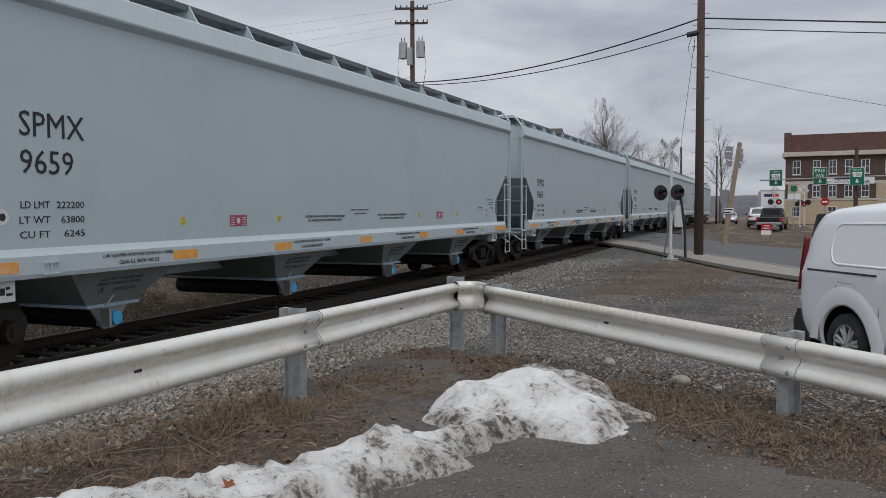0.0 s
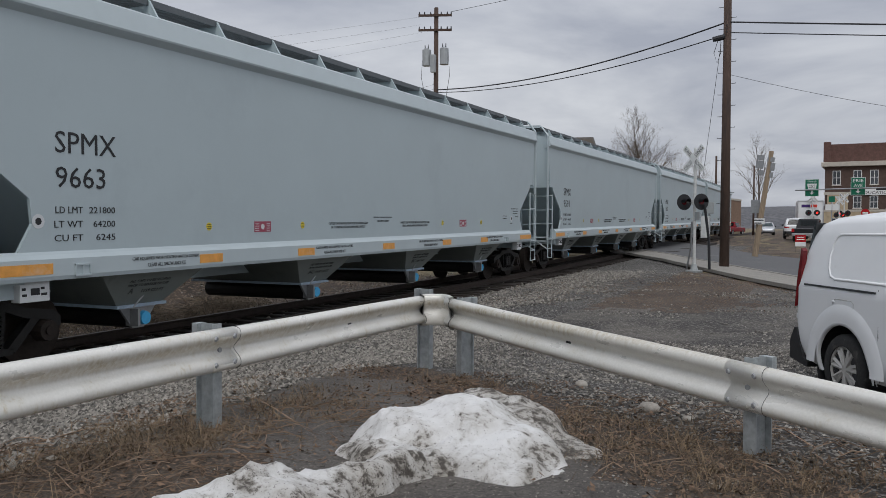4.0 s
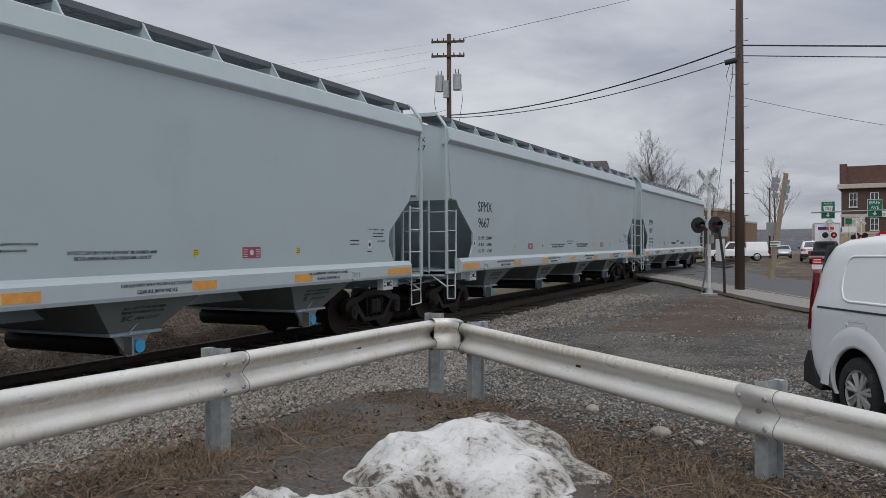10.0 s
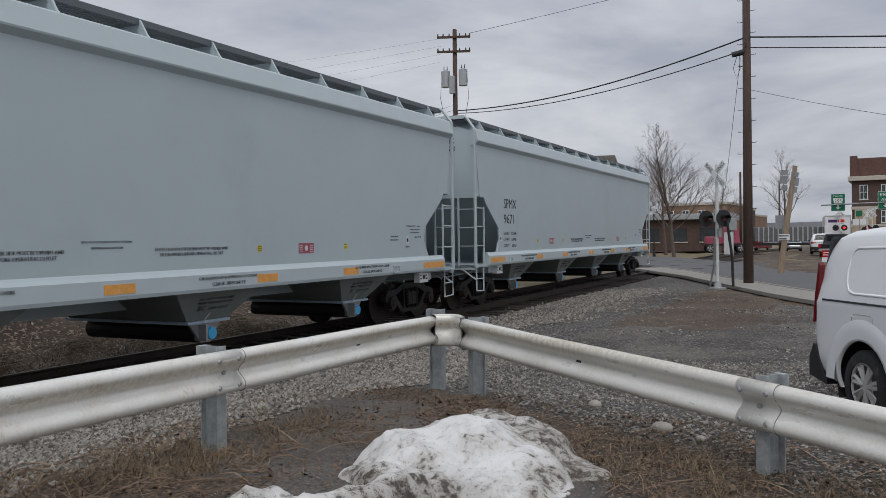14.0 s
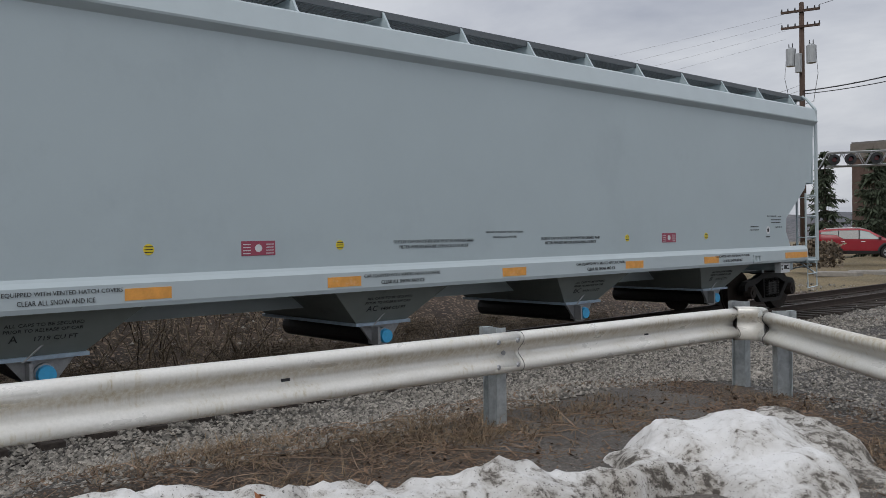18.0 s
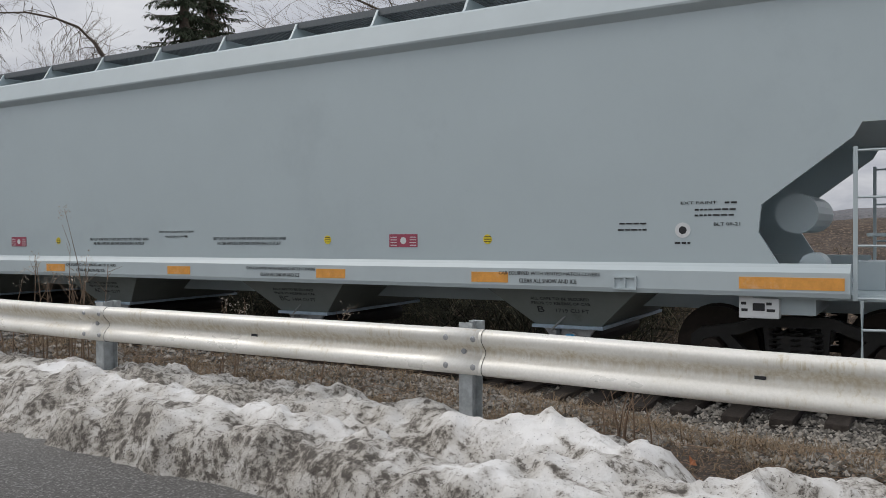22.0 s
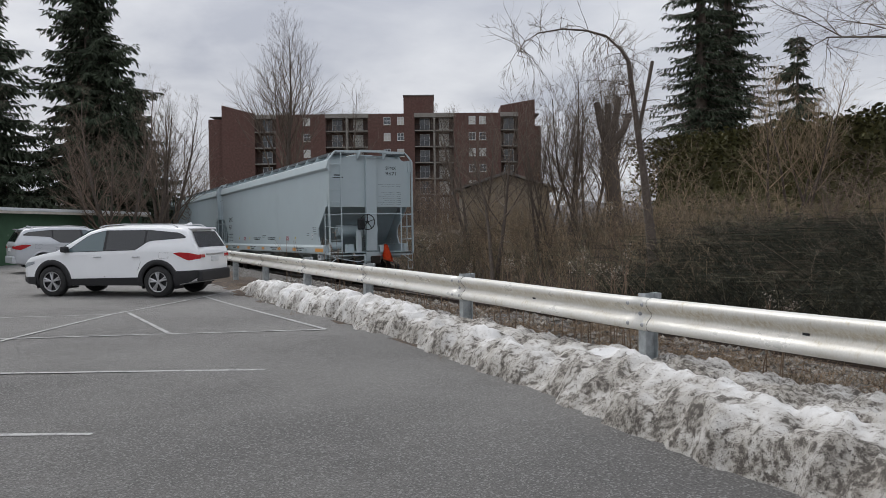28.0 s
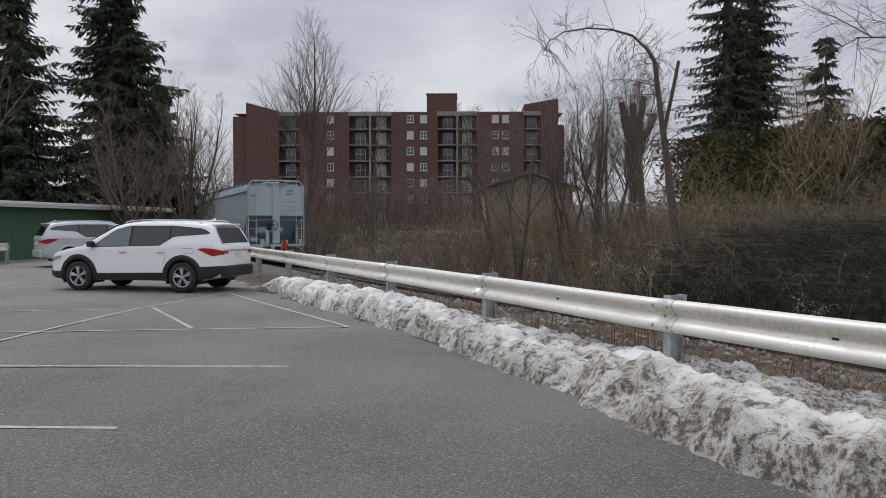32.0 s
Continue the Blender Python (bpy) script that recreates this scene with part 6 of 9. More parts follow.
def wheel(parent, x, y, r, w, side, spokes, rim_mat, name="wheel"):
    """A tyre with a rim and spokes; side is the direction (+1 or -1 in x) that it faces."""
    bm = BM()
    n = 28
    prof = [(-w / 2, r * 0.66), (-w / 2, r * 0.93), (-w * 0.36, r), (w * 0.36, r), (w / 2, r * 0.93), (w / 2, r * 0.66)]
    rings = [[bm.verts.new((x + u, y + v * math.cos(2 * math.pi * k / n), r + v * math.sin(2 * math.pi * k / n))) for u, v in prof] for k in range(n)]
    for k in range(n):
        A, B = rings[k], rings[(k + 1) % n]
        for i in range(len(prof) - 1):
            bm.faces.new((A[i], A[i + 1], B[i + 1], B[i]))
    bmesh.ops.recalc_face_normals(bm, faces=bm.faces)
    t = part("tyre", bm, M_TYRE, parent, smooth=True)
    bm = BM()
    rod(bm, (x - side * w * 0.3, y, r), (x + side * w * 0.12, y, r), r * 0.67, r * 0.67, n)
    part("brake_well", bm, M_TRIM, t)
    bm = BM()
    xo = x + side * w * 0.40
    rimp = [Vector((xo, y + r * 0.64 * math.cos(2 * math.pi * k / 32), r + r * 0.64 * math.sin(2 * math.pi * k / 32))) for k in range(33)]
    tube(bm, rimp, r * 0.045, 6)
    rod(bm, (x, y, r), (xo + side * 0.01, y, r), r * 0.14, r * 0.11, 14)
    if rim_mat is M_COVER:
        rod(bm, (xo - side * 0.05, y, r), (xo - side * 0.012, y, r), r * 0.62, r * 0.60, 32)
    for k in range(spokes):
        a = 2 * math.pi * k / spokes + 0.2
        c, s = math.cos(a), math.sin(a)
        for da in (-0.07, 0.07):
            c2, s2 = math.cos(a + da * 2.2), math.sin(a + da * 2.2)
            rod(bm, (xo - side * 0.005, y + c * r * 0.10, r + s * r * 0.10), (xo - side * 0.012, y + c2 * r * 0.63, r + s2 * r * 0.63), r * 0.06, r * 0.075, 5)
    part("rim", bm, rim_mat, t)
    if rim_mat is M_COVER:
        for k in range(spokes):
            bm = BM()
            a = 2 * math.pi * (k + 0.5) / spokes + 0.2
            q = [(0.34, -0.10), (0.34, 0.10), (0.57, 0.22), (0.57, -0.22)]
            prism(bm, [(y + r * v * math.cos(a + da), r + r * v * math.sin(a + da)) for v, da in q], "x", xo - side * 0.02, xo - side * 0.006)
            part("cover_slot", bm, M_TRIM, t)


def hull(bm, y0, y1, hb, zb, Y0, Y1, ht, zt, bevel=0.06, seg=3):
    """A tapered block: bottom from y0 to y1 with half width hb at zb, top from Y0 to Y1 with ht at zt."""
    pts = [(-hb, y0, zb), (hb, y0, zb), (hb, y1, zb), (-hb, y1, zb), (-ht, Y0, zt), (ht, Y0, zt), (ht, Y1, zt), (-ht, Y1, zt)]
    v = [bm.verts.new(p) for p in pts]
    fs = [bm.faces.new([v[i] for i in q]) for q in ((3, 2, 1, 0), (4, 5, 6, 7), (0, 1, 5, 4), (1, 2, 6, 5), (2, 3, 7, 6), (3, 0, 4, 7))]
    es = list({e for f in fs for e in f.edges if not (e.verts[0] in v[:4] and e.verts[1] in v[:4])})
    bmesh.ops.bevel(bm, geom=es, offset=bevel, segments=seg, affect="EDGES", profile=0.6)


def pane(bm, g, s, quad, lift=0.012):
    """A pane on the side s of a greenhouse g = (y0, y1, hb, zb, Y0, Y1, ht, zt); quad in (y share, height share)."""
    y0, y1, hb, zb, Y0, Y1, ht, zt = g
    vs = []
    for u, v in quad:
        a, b = y0 + (Y0 - y0) * v, y1 + (Y1 - y1) * v
        vs.append(bm.verts.new((s * (hb + (ht - hb) * v + lift), a + (b - a) * u, zb + (zt - zb) * v)))
    f = bm.faces.new(vs)
    bmesh.ops.recalc_face_normals(bm, faces=[f])
    r = bmesh.ops.solidify(bm, geom=[f], thickness=0.01)


def table(rows):
    ys, vs = zip(*rows)
    return lambda y: float(np.interp(y, ys, vs))


class Shell:
    """A car's outer skin, given by its half width, underside, belt line and roof line along its length."""

    def __init__(self, half, bottom, belt, top, tumble, crown=0.03, roof=0.86):
        self.half, self.bottom, self.belt, self.top = table(half), table(bottom), table(belt), table(top)
        self.tumble, self.crown, self.roof = tumble, crown, roof
        self.y0, self.y1 = half[0][0], half[-1][0]

    def edge(self, y):
        return self.belt(y) + (self.top(y) - self.belt(y)) * self.roof

    def side(self, y, z):
        h, b = self.half(y), self.belt(y)
        if z > b:
            return h - self.tumble * (z - b)
        low = self.bottom(y) + 0.28
        return h - 0.05 * max(0.0, (low - z) / 0.28) ** 2

    def ring(self, y):
        h, zb, b, t = self.half(y), self.bottom(y), self.belt(y), self.top(y)
        e = self.edge(y)
        out = [(0.0, zb), (h - 0.16, zb)]
        out += [(self.side(y, zb + 0.02 + (b - zb - 0.02) * k / 14), zb + 0.02 + (b - zb - 0.02) * k / 14) for k in range(15)]
        out += [(self.side(y, b + (e - b) * k / 4), b + (e - b) * k / 4) for k in range(1, 5)]
        x = out[-1][0]
        out += [(x - 0.03, e + (t - e) * 0.55), (x - 0.10, e + (t - e) * 0.92), (x * 0.5, t + self.crown * 0.7), (0.0, t + self.crown)]
        return out

    def build(self, bm, wells, radius, axle_z, step=0.035):
        n = int((self.y1 - self.y0) / step)
        rows = []
        for i in range(n + 1):
            y = self.y0 + (self.y1 - self.y0) * i / n
            r = self.ring(y)
            r = r + [(-x, z) for x, z in r[-2:0:-1]]
            rows.append([bm.verts.new((x, y, z)) for x, z in r])
        m = len(rows[0])
        for A, B in zip(rows, rows[1:]):
            for k in range(m):
                q = (A[k], A[(k + 1) % m], B[(k + 1) % m], B[k])
                c = sum((v.co for v in q), Vector()) / 4
                if abs(c.x) > 0.5 and any(math.hypot(c.y - w, c.z - axle_z) < radius for w in wells):
                    continue
                bm.faces.new(q)
        bm.faces.new(rows[0][::-1]); bm.faces.new(rows[-1])
        bmesh.ops.delete(bm, geom=[v for v in bm.verts if not v.link_faces], context="VERTS")
        bmesh.ops.recalc_face_normals(bm, faces=bm.faces)

    def patch(self, bm, quad, s, lift, thick=0.006):
        f = bm.faces.new([bm.verts.new((s * (self.side(y, z) + lift), y, z)) for y, z in quad])
        bmesh.ops.recalc_face_normals(bm, faces=[f])
        bmesh.ops.solidify(bm, geom=[f], thickness=thick)

    def band(self, bm, y0, y1, low, high, s, lift, cols=10, rows=4):
        """A skin of its own lying on the side between two lines, low and high, given along the length."""
        grid = []
        for i in range(cols + 1):
            y = y0 + (y1 - y0) * i / cols
            a, b = float(np.interp(y, *zip(*low))), float(np.interp(y, *zip(*high)))
            grid.append([bm.verts.new((s * (self.side(y, a + (b - a) * k / rows) + lift), y, a + (b - a) * k / rows)) for k in range(rows + 1)])
        fs = [bm.faces.new((A[k], B[k], B[k + 1], A[k + 1])) for A, B in zip(grid, grid[1:]) for k in range(rows)]
        bmesh.ops.recalc_face_normals(bm, faces=fs)
        bmesh.ops.solidify(bm, geom=fs, thickness=0.004)

    def line(self, bm, pts, s, r, lift=0.0, n=5):
        tube(bm, [(s * (self.side(y, z) + lift), y, z) for y, z in pts], r, n)


def wells_of(c, sh, wells, radius, axle_z, inner, trim, trim_mat, name="arch_trim"):
    """The dark wheel housings and the lips round their openings."""
    for s in (-1, 1):
        for w in wells:
            bm = BM()
            arc = [(w + (radius + 0.01) * math.cos(a), axle_z + (radius + 0.01) * math.sin(a)) for a in [math.pi * (-0.12 + 1.24 * k / 18) for k in range(19)]]
            for p, q in zip(arc, arc[1:]):
                x0, x1 = s * 0.5, s * (sh.half(w) - 0.025)
                bm.faces.new([bm.verts.new(v) for v in ((x0, *p), (x1, *p), (x1, *q), (x0, *q))])
            bm.faces.new([bm.verts.new((s * 0.5, *p)) for p in arc])
            part("wheel_housing", bm, M_TRIM, c)
            bm = BM()
            ri, ro = radius - 0.035, radius + trim
            ang = [math.pi * (-0.10 + 1.20 * k / 24) for k in range(25)]
            prev = None
            for a in ang:
                row = []
                for rr, lf in ((ri, -0.02), (ri, 0.012), (ro - 0.02, 0.012), (ro, 0.0)):
                    yy, zz = w + rr * math.cos(a), max(sh.bottom(w) - 0.01, axle_z + rr * math.sin(a))
                    row.append(bm.verts.new((s * (sh.side(yy, zz) + lf), yy, zz)))
                if prev:
                    for k in range(3):
                        bm.faces.new((prev[k], prev[k + 1], row[k + 1], row[k]))
                prev = row
            bmesh.ops.recalc_face_normals(bm, faces=bm.faces)
            part(name, bm, trim_mat, c, smooth=True)


def car(name, label, m, paint, L=4.62, W=1.84, H=1.66, spokes=5, group="", clad=True):
    c = thing(name, label, "car", group, m @ Matrix.Diagonal((W / 1.84, L / 4.62, H / 1.66, 1)))
    sh = Shell([(-2.31, 0.66), (-2.26, 0.76), (-2.12, 0.85), (-1.9, 0.90), (-1.4, 0.92), (1.4, 0.92), (1.85, 0.875), (2.1, 0.79), (2.24, 0.68), (2.31, 0.50)],
               [(-2.31, 0.50), (-2.2, 0.36), (-1.8, 0.27), (1.8, 0.25), (2.2, 0.29), (2.31, 0.42)],
               [(-2.31, 1.00), (-2.1, 1.10), (-1.0, 1.08), (1.0, 1.0), (1.3, 0.97), (2.0, 0.86), (2.25, 0.74), (2.31, 0.62)],
               [(-2.31, 1.02), (-2.24, 1.13), (-2.12, 1.33), (-2.02, 1.50), (-1.90, 1.585), (-1.2, 1.64), (-0.3, 1.645), (0.2, 1.61), (0.5, 1.52), (1.28, 1.06), (1.6, 1.01), (2.0, 0.92), (2.22, 0.80), (2.31, 0.66)], 0.36)
    wells, r = (1.36, -1.36), 0.355
    bm = BM()
    sh.build(bm, wells, r + 0.075, r)
    part("body", bm, paint, c, smooth=True)
    wells_of(c, sh, wells, r + 0.075, r, 0.5, 0.085 if clad else 0.03, M_TRIM if clad else paint)
    for s in (-1, 1):
        bm = BM()
        low = [(-2.0, 1.355), (-1.12, 1.29), (-0.80, 1.085), (1.0, 1.035)]
        high = [(-2.0, 1.385), (-1.86, 1.475), (-1.1, 1.545), (0.05, 1.545), (0.45, 1.44), (1.0, 1.055)]
        sh.band(bm, -2.0, 1.0, low, high, s, 0.004, 30)
        part("window_surround", bm, M_TRIM, c)
        for k, q in enumerate(([(0.90, 1.05), (0.02, 1.075), (0.02, 1.535), (0.10, 1.535), (0.40, 1.44)], [(-0.05, 1.08), (-0.76, 1.10), (-1.00, 1.26), (-0.98, 1.535), (-0.05, 1.54)], [(-1.08, 1.32), (-1.88, 1.37), (-1.96, 1.385), (-1.84, 1.455), (-1.05, 1.535)])):
            bm = BM()
            sh.band(bm, min(p[0] for p in q), max(p[0] for p in q), [(a, b + 0.012) for a, b in low], [(a, b - 0.014) for a, b in high], s, 0.008, 14)
            part("side_window", bm, M_GLASS if k else M_GLASS_L, c)
        if clad:
            bm = BM()
            for a, b in ((-0.92, -0.3), (-0.3, 0.3), (0.3, 0.92)):
                sh.patch(bm, [(a, 0.27), (b, 0.27), (b, 0.44 - 0.02 * b), (a, 0.44 - 0.02 * a)], s, 0.010, 0.01)
            part("sill_cladding", bm, M_TRIM, c)
            bm = BM()
            sh.band(bm, -2.30, -1.74, [(-2.3, 0.47), (-2.1, 0.34), (-1.74, 0.28)], [(-2.3, 0.62), (-1.74, 0.60)], s, 0.012)
            part("bumper_cladding", bm, M_TRIM, c)
            bm = BM()
            sh.band(bm, 1.74, 2.30, [(1.74, 0.27), (2.2, 0.30), (2.3, 0.41)], [(1.74, 0.47), (2.3, 0.45)], s, 0.012)
            part("bumper_cladding", bm, M_TRIM, c)
        for y in (0.18, -0.80):
            bm = BM()
            tube(bm, [(s * (sh.side(y, 0.93) + d), y + a, 0.93) for a, d in ((-0.11, 0.0), (-0.10, 0.025), (0.06, 0.025), (0.07, 0.0))], 0.014, 6)
            part("door_handle", bm, M_ALLOY, c)
        for pts in ([(-0.015, 0.46), (-0.02, 1.07)], [(0.98, 0.50), (1.0, 1.02)], [(-0.86, 0.62), (-0.93, 0.80), (-0.90, 1.09)]):
            bm = BM()
            sh.line(bm, pts, s, 0.004, 0.0, 4)
            part("door_seam", bm, M_TRIM, c)
        bm = BM()
        sh.line(bm, [(-1.62, 0.90), (-1.40, 0.90), (-1.39, 1.02), (-1.63, 1.02), (-1.62, 0.90)], s, 0.003, 0.0, 4)
        part("fuel_flap", bm, M_TRIM, c)
        bm = BM()
        box(bm, s * 0.90, s * 1.06, 0.90, 1.04, 1.04, 1.18, 0.035)
        part("mirror", bm, M_TRIM, c)
        bm = BM()
        sh.band(bm, -2.305, -1.76, [(-2.3, 0.88), (-2.1, 0.84), (-1.76, 1.0)], [(-2.3, 0.965), (-2.1, 1.02), (-1.9, 1.03), (-1.76, 1.015)], s, 0.010, 14)
        box(bm, s * 0.50, s * 0.70, -2.33, -2.26, 0.90, 0.975, 0.012)
        part("tail_lamp", bm, M_LAMP_R, c)
        bm = BM()
        sh.band(bm, 1.84, 2.27, [(1.84, 0.77), (2.27, 0.66)], [(1.84, 0.83), (2.1, 0.80), (2.27, 0.71)], s, 0.008)
        part("head_lamp", bm, M_LAMP_W, c)
        bm = BM()
        tube(bm, [(s * 0.66, -1.75, 1.60), (s * 0.66, -1.62, 1.665), (s * 0.66, -0.4, 1.685), (s * 0.66, 0.12, 1.655), (s * 0.66, 0.25, 1.61)], 0.017, 6)
        part("roof_rail", bm, M_ALLOY, c)
        for ya in wells:
            wheel(c, s * 0.815, ya, r, 0.22, s, spokes, M_ALLOY)
    for nm, q, mt in (("rear_window", ((-0.66, -2.255, 1.14), (0.66, -2.255, 1.14), (0.56, -2.05, 1.50), (-0.56, -2.05, 1.50)), M_GLASS), ("windscreen", ((0.74, 1.20, 1.15), (-0.74, 1.20, 1.15), (-0.58, 0.55, 1.555), (0.58, 0.55, 1.555)), M_GLASS_L)):
        bm = BM()
        bm.faces.new([bm.verts.new(p) for p in q]); bmesh.ops.solidify(bm, geom=bm.faces[:], thickness=0.01)
        part(nm, bm, mt, c)
    bm = BM()
    box(bm, -0.72, 0.72, -2.36, -2.2, 0.36, 0.62, 0.05)
    part("rear_bumper", bm, M_TRIM if clad else paint, c)
    bm = BM()
    box(bm, -0.60, 0.60, 2.2, 2.33, 0.32, 0.50, 0.04)
    part("grille", bm, M_TRIM, c)
    bm = BM()
    box(bm, -0.16, 0.16, -2.335, -2.29, 0.80, 0.92, 0.006)
    part("number_plate", bm, M_PALE, c)
    bm = BM()
    box(bm, -0.42, 0.42, -2.335, -2.29, 0.96, 0.99, 0.006)
    part("tailgate_trim", bm, M_ALLOY, c)
    bm = BM()
    prism(bm, [(-1.75, 1.655), (-1.55, 1.655), (-1.72, 1.72)], "x", -0.025, 0.025)
    part("roof_antenna", bm, paint, c)
    bm = BM()
    box(bm, -0.54, 0.54, -2.10, -1.86, 1.545, 1.59, 0.02)
    part("rear_spoiler", bm, paint, c)
    return c


def heading(x, y, z, hx, hy):
    a = math.atan2(-hx, hy)
    return pose(x, y, z, 0, 0, math.degrees(a))


suv_m = heading(3.33, -26.62, -0.12, 0.800, -0.600)
car("white_suv", "clean white compact SUV parked in the lot", suv_m, M_PAINT_W)
car("silver_suv", "silver crossover parked facing the green wall", heading(4.0, -39.8, -0.12, -0.97, -0.2), M_PAINT_S, H=1.69, spokes=7, clad=False)


def van():
    c = thing("white_van", "white compact panel van with dusty lower body and silver wheel covers", "van", "", heading(5.673, 2.915, -0.135, 0.502, -0.865))
    sh = Shell([(-2.20, 0.86), (-2.16, 0.89), (-2.08, 0.905), (-1.9, 0.915), (1.3, 0.915), (1.8, 0.86), (2.1, 0.72), (2.20, 0.5)],
               [(-2.20, 0.52), (-2.1, 0.34), (-1.8, 0.27), (1.8, 0.25), (2.2, 0.40)],
               [(-2.20, 1.0), (-2.12, 1.05), (1.0, 1.05), (1.8, 0.95), (2.2, 0.70)],
               [(-2.20, 1.02), (-2.17, 1.12), (-2.09, 1.42), (-2.02, 1.63), (-1.95, 1.70), (-1.82, 1.735), (-1.5, 1.755), (0.0, 1.78), (0.6, 1.72), (1.45, 1.10), (1.9, 1.0), (2.15, 0.84), (2.2, 0.72)], 0.24, 0.05, 0.88)
    wells, r = (1.33, -1.33), 0.327
    bm = BM()
    sh.build(bm, wells, 0.445, r)
    part("body", bm, M_PAINT_W, c, smooth=True)
    wells_of(c, sh, wells, 0.445, r, 0.5, 0.02, M_PAINT_W, "arch_flare")
    for s in (-1, 1):
        # pressed panel where a window would be: a raised bead round a rounded outline
        out = [(-0.20, 1.15)] + [(-1.50, 1.15), (-1.585, 1.175), (-1.64, 1.25), (-1.665, 1.36), (-1.655, 1.48), (-1.62, 1.545), (-1.56, 1.57)] + [(-0.20, 1.585)]
        bm = BM()
        sh.line(bm, out, s, 0.015, -0.004, 6)
        part("panel_bead", bm, M_PAINT_W, c, smooth=True)
        bm = BM()
        sh.line(bm, [(-2.05, 1.105), (0.9, 1.105)], s, 0.004, 0.0, 5)
        part("crease", bm, M_PAINT_W, c)
        bm = BM()
        sh.patch(bm, [(-2.0, 1.062), (-0.84, 1.062), (-0.84, 1.080), (-2.0, 1.080)], s, 0.006, 0.006)
        part("door_track", bm, M_BLACK, c, "black sliding-door track")
        bm = BM()
        sh.line(bm, [(-0.82, 0.30), (-0.80, 0.70), (-0.82, 1.10)], s, 0.004, 0.0, 4)
        part("door_seam", bm, M_TRIM, c)
        bm = BM()
        sh.line(bm, [(-1.45, 0.825), (-1.20, 0.825), (-1.165, 0.85), (-1.165, 0.945), (-1.20, 0.97), (-1.45, 0.97), (-1.485, 0.945), (-1.485, 0.85), (-1.45, 0.825)], s, 0.0035, 0.0, 4)
        part("fuel_flap", bm, M_COVER, c)
        bm = BM()
        box(bm, s * 0.905, s * 0.925, -1.50, -1.46, 0.935, 0.955, 0.004)
        part("flap_catch", bm, M_PAINT_W, c)
        # swelling over the wheel
        bm = BM()
        prev = None
        for k in range(21):
            a = math.pi * k / 20
            row = [bm.verts.new((s * (sh.side(-1.33, 0.7) + lf), -1.33 + rr * math.cos(a), r + rr * math.sin(a))) for rr, lf in ((0.44, 0.012), (0.50, 0.014), (0.57, 0.010), (0.615, -0.004))]
            if prev:
                for i in range(3):
                    bm.faces.new((prev[i], prev[i + 1], row[i + 1], row[i]))
            prev = row
        bmesh.ops.recalc_face_normals(bm, faces=bm.faces)
        part("arch_swelling", bm, M_PAINT_W, c, smooth=True)
        bm = BM()
        sh.patch(bm, [(0.70, 1.12), (1.20, 1.10), (0.72, 1.56), (0.60, 1.58)], s, 0.006)
        part("side_window", bm, M_GLASS, c)
        bm = BM()
        prism(bm, [(-2.215, 0.83), (-2.155, 0.84), (-2.11, 1.10), (-2.065, 1.40), (-2.10, 1.43), (-2.17, 1.12)], "x", s * 0.845, s * 0.893)
        part("tail_lamp", bm, M_LAMP_DARK, c, "tall red tail lamp")
        bm = BM()
        prism(bm, [(-2.118, 1.42), (-2.075, 1.40), (-1.985, 1.68), (-2.02, 1.67)], "x", s * 0.60, s * 0.80)
        part("rear_pillar", bm, M_GLASS, c)
        bm = BM()
        prism(bm, [(-2.27, 0.30), (-2.27, 0.48), (-2.19, 0.62), (-2.16, 0.62), (-2.02, 0.34), (-1.93, 0.30), (-1.95, 0.25)], "x", s * 0.55, s * 0.905)
        part("bumper_corner", bm, M_TRIM, c, "scuffed black bumper corner")
        bm = BM()
        box(bm, s * 0.90, s * 1.08, 0.98, 1.12, 1.12, 1.36, 0.04)
        part("mirror", bm, M_TRIM, c)
        for ya in wells:
            wheel(c, s * 0.80, ya, r, 0.21, s, 7, M_COVER)
    for nm, q, mt in (("rear_window", ((-0.62, -2.165, 1.18), (0.62, -2.165, 1.18), (0.56, -2.03, 1.64), (-0.56, -2.03, 1.64)), M_GLASS), ("windscreen", ((0.72, 1.36, 1.20), (-0.72, 1.36, 1.20), (-0.60, 0.66, 1.72), (0.60, 0.66, 1.72)), M_GLASS_L)):
        bm = BM()
        bm.faces.new([bm.verts.new(p) for p in q]); bmesh.ops.solidify(bm, geom=bm.faces[:], thickness=0.01)
        part(nm, bm, mt, c)
    bm = BM()
    box(bm, -0.6, 0.6, -2.27, -2.1, 0.30, 0.52, 0.03)
    part("rear_bumper", bm, M_TRIM, c)
    bm = BM()
    box(bm, 0.5, 0.86, -2.235, -2.19, 0.70, 0.76, 0.01)
    part("number_lamp", bm, M_PALE, c)


van()


